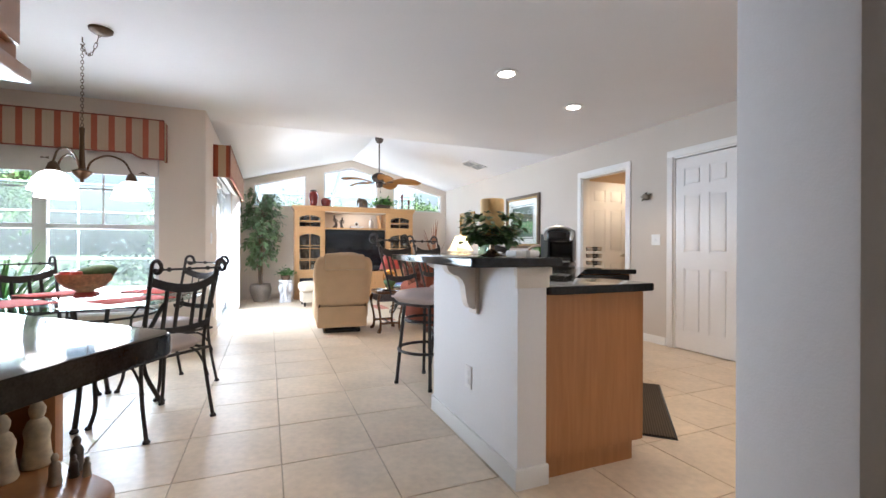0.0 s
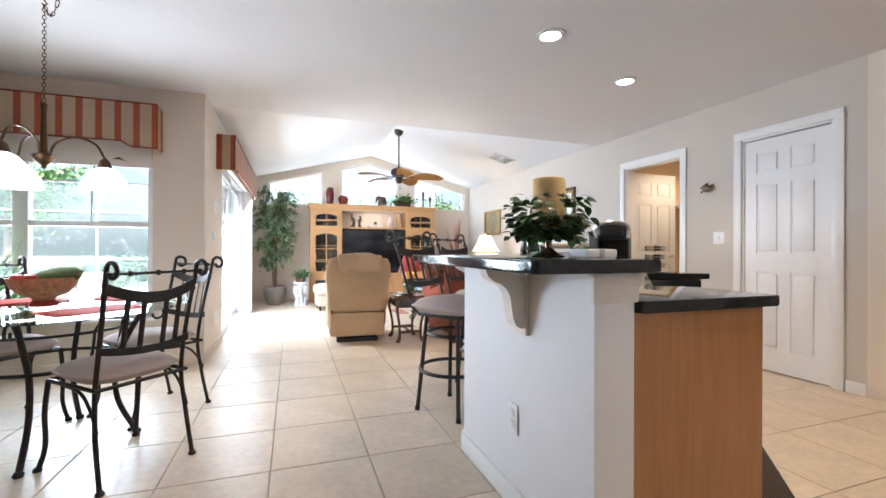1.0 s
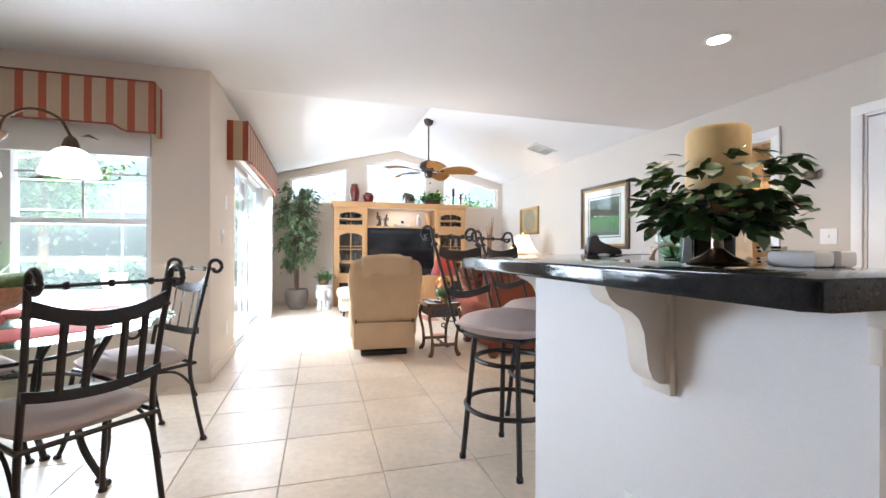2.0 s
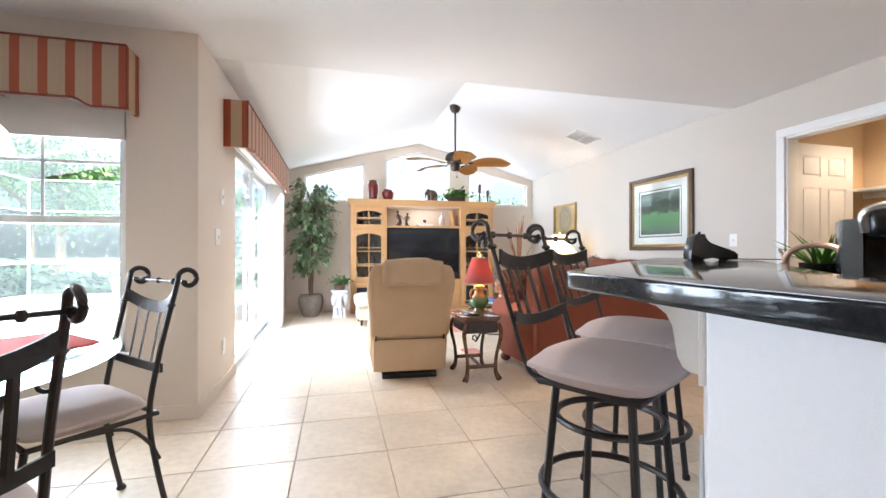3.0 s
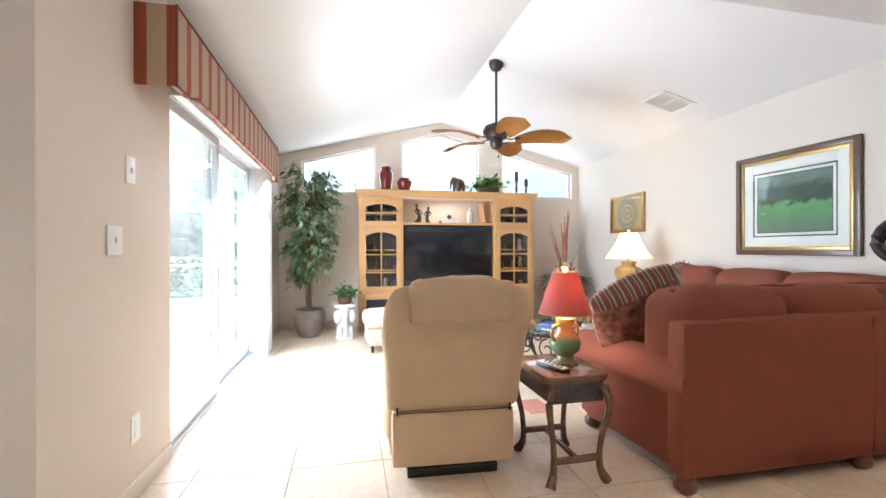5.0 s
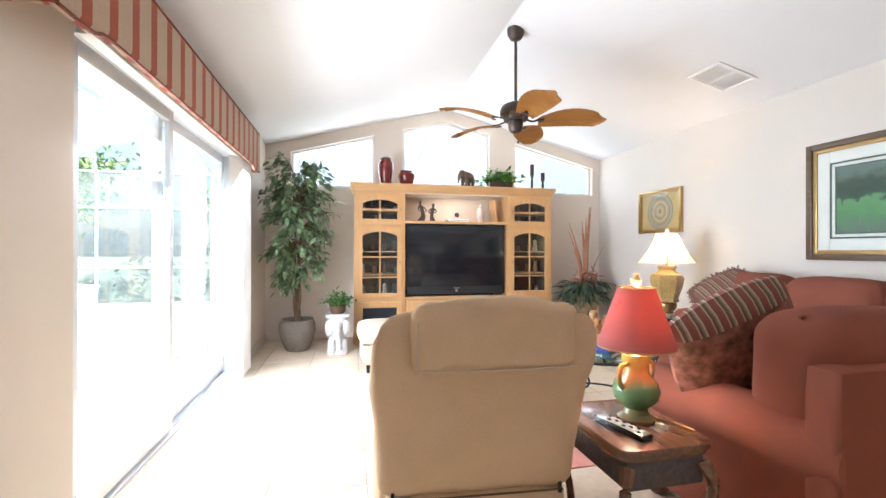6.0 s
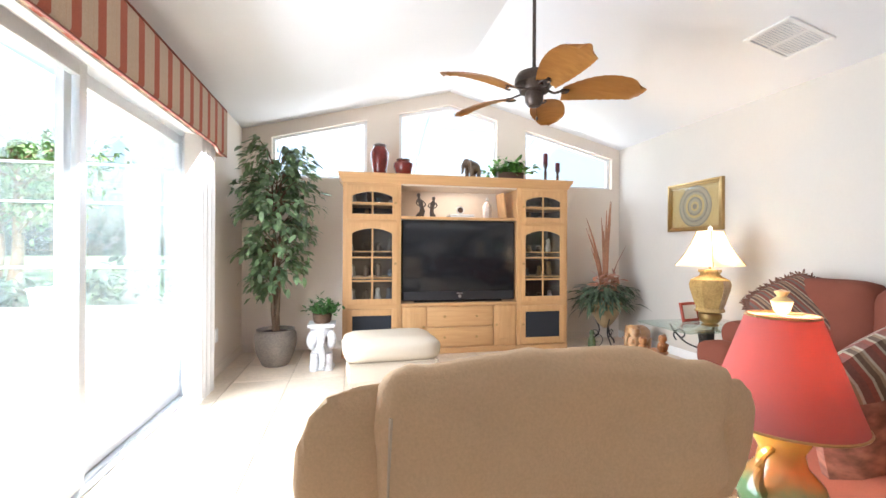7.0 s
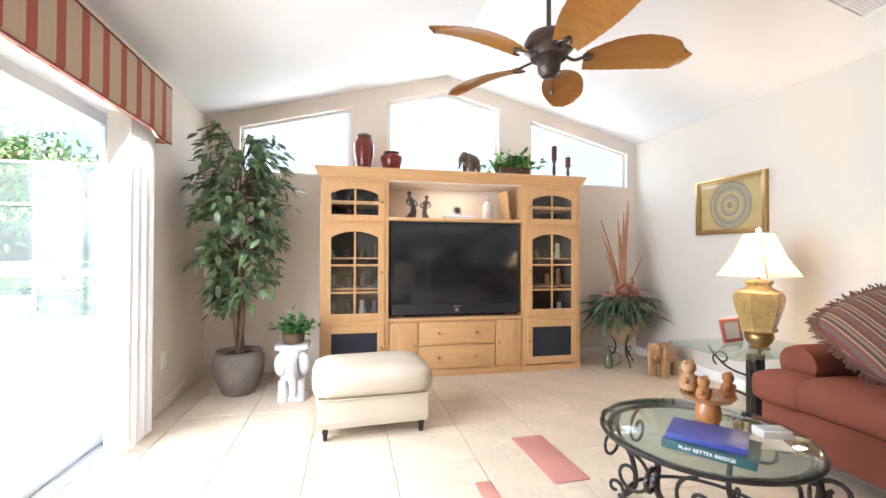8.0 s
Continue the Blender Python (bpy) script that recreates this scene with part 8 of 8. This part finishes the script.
# ---- ceiling fan ----
def ceiling_fan():
    f = thing("ceiling_fan", "bronze ceiling fan with five carved leaf-shaped blades", "fan", pose(1.91, 7.66, 0))
    BR = mat("fan_bronze", (0.075, 0.055, 0.045), 0.4, 0.6, vary=0.3, bump=0.3, bump_scale=40)
    BLADE = wood("carved_blade", (0.50, 0.25, 0.065), (0.40, 0.18, 0.045), 0.5, "x", 5)
    top = roof_z(1.91)
    part("canopy", bm_lathe([(0.018, -0.09), (0.05, -0.075), (0.072, -0.03), (0.074, 0.01)], 24, at=(0, 0, top)), BR, f)
    part("downrod", bm_lathe([(0.0125, 2.36), (0.0125, top - 0.08)], 12), BR, f)
    part("motor", bm_lathe([(0.02, 2.40), (0.05, 2.39), (0.115, 2.36), (0.135, 2.32), (0.135, 2.285), (0.11, 2.265), (0.10, 2.235), (0.02, 2.23)], 32), BR, f)
    part("switch_housing", bm_lathe([(0.06, 2.235), (0.065, 2.20), (0.06, 2.16), (0.04, 2.135), (0.008, 2.13)], 24), BR, f)
    part("pull_chain", bm_tube([(0.03, 0.02, 2.15), (0.03, 0.02, 2.07)], 0.0015, 5), BR, f)
    part("pull_knob", bm_lathe([(0.004, 2.045), (0.010, 2.055), (0.008, 2.068), (0.003, 2.072)], 10, at=(0.03, 0.02, 0)), BR, f)
    for k in range(5):
        a = 53 + 72 * k
        m = pose(0, 0, 2.235, 0, 0, a)
        part("blade_arm", place(bm_tube(smooth_line([(0.09, 0, 0.01), (0.14, 0.02, -0.005), (0.19, 0.0, 0.0), (0.24, 0, 0.003)], 4), 0.014, 6, flat=0.45), m), BR, f)
        part("arm_ornament", place(bm_tube(spiral((0.20, 0.0, -0.006), 0.045, 0.02, -120, 120, (1, 0, 0), (0, 1, 0), 12), 0.006, 6), m), BR, f)
        nu, nv = 26, 10
        bm = bmesh.new()
        grid = []
        for i in range(nu + 1):
            t = i / nu
            x = 0.19 + 0.56 * t
            half = 0.092 * (0.45 + 0.9 * math.sin(math.pi * (0.10 + 0.78 * t)) ** 0.9) * (1 - 0.5 * max(0, t - 0.88) / 0.12)
            row = []
            for j in range(nv + 1):
                v = 2 * j / nv - 1
                tip = -0.05 * max(0, t - 0.8) / 0.2 * v * v
                rib = 0.0022 * math.sin(2 * math.pi * (16 * t - 2.2 * abs(v)))
                z = 0.035 * math.sin(math.pi * t * 0.9) - 0.025 * t * t - 0.018 * v * v + rib
                z -= v * half * 0.30
                row.append(bm.verts.new((x + tip, v * half, z)))
            grid.append(row)
        for i in range(nu):
            for j in range(nv):
                bm.faces.new((grid[i][j], grid[i + 1][j], grid[i + 1][j + 1], grid[i][j + 1]))
        bmesh.ops.solidify(bm, geom=bm.faces[:], thickness=0.008)
        part("blade", place(bm, m), BLADE, f, "carved honey-coloured palm-leaf blade")


ceiling_fan()
# thin dull red patches on the tiles, with a strip at both ends
patch_red = mat("dull_red_patch", (0.56, 0.25, 0.20), 0.95, vary=0.2, fine=200, bump=0.5, bump_scale=200)
for x0, y0, x1, y1, turn in ((1.835, 7.46, 2.04, 8.01, 2), (1.455, 7.40, 1.54, 7.55, 0), (1.64, 6.25, 1.82, 6.50, 2)):
    w, d = (x1 - x0) / 2, (y1 - y0) / 2
    rg = thing("floor_runner", "small flat dull red patch on the tiles", "rug", pose((x0 + x1) / 2, (y0 + y1) / 2, 0, 0, 0, turn), group="red runners")
    part("weave", bm_prism(round_corners([(-w, -d), (w, -d), (w, d), (-w, d)], 0.01), 0.0, 0.004, 0.001), patch_red, rg)
    for e in (-1, 1):
        part("hem", bm_box(-w + 0.004, e * (d - 0.012) - 0.006, 0.004, w - 0.004, e * (d - 0.012) + 0.006, 0.0055), patch_red, rg)


# ---- outside: patio, screen cage, planting ----
DECK = mat("patio_concrete", (0.50, 0.49, 0.47), 0.85, vary=0.08, scale=2, fine=40)
CAGE = mat("white_cage_aluminium", (0.55, 0.62, 0.66), 0.4, 0.2)
setting("ground", bm_box(-60, -30, -0.25, 30, 80, -0.12), mat("lawn", (0.08, 0.14, 0.05), 0.95, vary=0.3, scale=1.5), "green lawn beyond the patio")
setting("pavement", bm_prism([(-7.0, 5.3), (-0.70, 5.3), (-0.70, 10.1), (5.0, 10.1), (5.0, 14.6), (-7.0, 14.6)], -0.12, -0.02), DECK, "pale concrete patio deck")


def cage():
    c = thing("screen_cage", "white aluminium patio screen enclosure", "enclosure", kind="structure")
    def bar(a, b, w=0.03):
        part("bar", bm_tube([a, b], w, 4), CAGE, c)
    posts = [(-6.8, y) for y in (6.0, 8.2, 10.4, 12.6, 14.4)] + [(x, 14.4) for x in (-4.6, -2.4, -0.2, 2.0, 4.2)]
    for x, y in posts:
        bar((x, y, -0.02), (x, y, 2.75))
    for z in (0.75, 2.0, 2.75):
        bar((-6.8, 5.3, z), (-6.8, 14.4, z), 0.025)
        bar((-6.8, 14.4, z), (4.8, 14.4, z), 0.025)
    for y in (6.0, 8.2, 10.4, 12.6):
        bar((-6.8, y, 2.75), (-3.4, y, 3.5), 0.03)
        if y > 10.1:
            bar((-3.4, y, 3.5), (4.8, y, 3.5), 0.03)
        else:
            bar((-3.4, y, 3.5), (-0.9, y, 3.2), 0.03)
    bar((-3.4, 5.3, 3.5), (-3.4, 14.4, 3.5), 0.03)
    for x in (-2.4, -0.2, 2.0, 4.2):
        bar((x, 14.4, 2.75), (x, 12.0, 3.6), 0.03)
        bar((x, 12.0, 3.6), (x, 10.3, 3.4), 0.03)


def screen_cloth(cover):
    """Fine screen mesh, paled to add glare haze: most light passes, some scatters."""
    m = bpy.data.materials.new("hazy_insect_screen")
    m.use_nodes = True
    nt = m.node_tree
    nt.nodes.clear()
    out, tr, df, tl = [nt.nodes.new("ShaderNode" + k) for k in ("OutputMaterial", "BsdfTransparent", "BsdfDiffuse", "BsdfTranslucent")]
    df.inputs[0].default_value = tl.inputs[0].default_value = (0.68, 0.80, 0.82, 1)
    a, b = nt.nodes.new("ShaderNodeMixShader"), nt.nodes.new("ShaderNodeMixShader")
    a.inputs[0].default_value, b.inputs[0].default_value = 0.5, cover
    nt.links.new(df.outputs[0], a.inputs[1])
    nt.links.new(tl.outputs[0], a.inputs[2])
    nt.links.new(tr.outputs[0], b.inputs[1])
    nt.links.new(a.outputs[0], b.inputs[2])
    nt.links.new(b.outputs[0], out.inputs[0])
    return m


cage()
# cover sets how much painted haze lies over the garden and sky
SCREENM = screen_cloth(0.15)
ROOFM = screen_cloth(0.16)
setting("screen", bm_box(-6.815, 5.3, 0.0, -6.81, 14.4, 2.75), SCREENM, "insect screen of the patio enclosure, made pale to add haze")
setting("screen", bm_box(-6.8, 14.41, 0.0, 4.8, 14.415, 2.75), SCREENM, "insect screen of the patio enclosure, made pale to add haze")


def roof_screen(pts, name="screen_roof"):
    bm = bmesh.new()
    bm.faces.new([bm.verts.new(p) for p in pts])
    bmesh.ops.solidify(bm, geom=bm.faces[:], thickness=0.004)
    return setting(name, bm, ROOFM, "insect screen over the patio, made pale to add haze")


roof_screen([(-6.8, 5.3, 2.76), (-3.4, 5.3, 3.52), (-3.4, 14.4, 3.52), (-6.8, 14.4, 2.76)])
roof_screen([(-3.4, 10.2, 3.53), (4.8, 10.2, 3.53), (4.8, 12.0, 3.62), (-3.4, 12.0, 3.62)])
roof_screen([(-3.4, 12.0, 3.62), (4.8, 12.0, 3.62), (4.8, 14.4, 2.77), (-3.4, 14.4, 2.77)])
# hedge leaves coloured darker than the trees': the hedge's shadow is painted in
SHADED_BUSH = leafy((0.045, 0.09, 0.05), 0.5)
TREE = leafy((0.10, 0.19, 0.06), 0.5)


def hedge(x0, y0, x1, y1, h, n, seed, label):
    r = random.Random(seed)
    t = thing("hedge", label, "hedge", kind="stuff")
    spots = []
    for k in range(n):
        u = r.random()
        p = (x0 + (x1 - x0) * u + r.gauss(0, 0.35), y0 + (y1 - y0) * u + r.gauss(0, 0.35), -0.1 + h * r.random() ** 0.7 * (0.75 + 0.35 * math.sin(u * 23 + seed)))
        spots.append((p, (r.uniform(-1, 1), r.uniform(-1, 1), r.uniform(-0.4, 1))))
    foliage("leaves", spots, 0.28, 0.14, SHADED_BUSH, t, r)
    tagged(t.children[0], kind="stuff")


hedge(-7.9, 4.0, -7.9, 15.5, 0.85, 2600, 1, "loose green hedge beyond the screen")
hedge(-7.9, 15.5, 9.0, 15.5, 0.85, 2600, 2, "loose green hedge beyond the screen")


def tree(x, y, h, seed):
    r = random.Random(seed)
    t = thing("tree", "broad leafy shade tree beyond the patio", "tree", pose(x, y, -0.15), group="garden trees")
    trunk = smooth_line([(0, 0, 0), (0.1, 0.05, h * 0.2), (0.0, 0.1, h * 0.4), (0.15, 0, h * 0.75)], 5)
    part("trunk", bm_tube(trunk, 0, 9, None, [0.2 - 0.16 * i / (len(trunk) - 1) for i in range(len(trunk))]), BARK, t)
    spots = []
    for k in range(26):
        a, e = r.uniform(0, 2 * math.pi), r.uniform(0.3, 0.95)
        L = h * r.uniform(0.22, 0.42)
        p0 = Vector((0.05, 0.05, h * r.uniform(0.28, 0.7)))
        p2 = p0 + Vector((L * math.cos(a), L * math.sin(a), L * e * 0.8))
        br = smooth_line([p0, p0.lerp(p2, 0.5) + Vector((0, 0, 0.1 * L)), p2], 4)
        part("limb", bm_tube(br, 0, 6, None, [0.06 - 0.05 * i / (len(br) - 1) for i in range(len(br))]), BARK, t)
        for q in range(150):
            c = br[r.randrange(3, len(br))]
            spots.append((c + Vector((r.gauss(0, 0.36), r.gauss(0, 0.36), r.gauss(0, 0.28))), (r.uniform(-1, 1), r.uniform(-1, 1), r.uniform(-1, 0.5))))
    foliage("crown", spots, 0.20, 0.10, TREE, t, r)


for k, (x, y, h) in enumerate(((-11.5, 9.0, 5.5), (-12.5, 15.0, 6.2), (-9.5, 20.5, 6.0), (-3.5, 22.5, 4.0), (2.5, 23.5, 4.2), (8.5, 22.5, 4.0), (-11.0, 3.5, 5.2), (-13.0, 25.0, 7.0))):
    tree(x, y, h, 30 + k)


def planter():
    p = thing("patio_planter", "white tapered patio planter standing by the screen", "planter", pose(-4.44, 13.55, -0.02))
    part("pot", bm_lathe([(0.20, 0), (0.22, 0.02), (0.30, 0.42), (0.32, 0.46), (0.28, 0.46), (0.26, 0.40)], 4, turn=radians(45)), TRIM, p)
    part("soil", bm_lathe([(0.27, 0.38), (0.0, 0.40)], 12), SOIL, p)


planter()

# ---- floor tiles ----
TS, TD, JO = 0.462, 0.490, 0.005
TX, TY = 0.154, 3.385


def tile_mesh():
    return mesh_of("tile", bm_box(0, 0, -0.006, TS - JO, TD - JO, 0.0, 0.0018, seg=1), TILE)


def floor_tiles():
    floor = bpy.data.objects["floor"]
    me = tile_mesh()
    rest = []
    for i in range(-8, 12):
        for j in range(-13, 16):
            x, y = TX + i * TS + JO / 2, TY + j * TD + JO / 2
            if x > 5.2 or y > 9.86 or x < -3.3:
                continue
            near = -1.3 < x < 4.0 and 0.2 < y < 9.9
            if near:
                t = new("tile", me)
                t.matrix_basis = pose(x, y, 0)
                t.parent = floor
            else:
                rest.append((x, y))
    verts, faces = [], []
    s, d = TS - JO, TD - JO
    for x, y in rest:
        n = len(verts)
        verts += [(x, y, -0.006), (x + s, y, -0.006), (x + s, y + d, -0.006), (x, y + d, -0.006), (x + 0.002, y + 0.002, 0), (x + s - 0.002, y + 0.002, 0), (x + s - 0.002, y + d - 0.002, 0), (x + 0.002, y + d - 0.002, 0)]
        faces += [(n + 4, n + 5, n + 6, n + 7)] + [(n + k, n + (k + 1) % 4, n + 4 + (k + 1) % 4, n + 4 + k) for k in range(4)]
    me2 = bpy.data.meshes.new("tiles_beyond")
    me2.from_pydata(verts, [], faces)
    me2.materials.append(TILE)
    ob = new("tiles_beyond", me2)
    ob.parent = floor
    tagged(ob, kind="stuff")


floor_tiles()
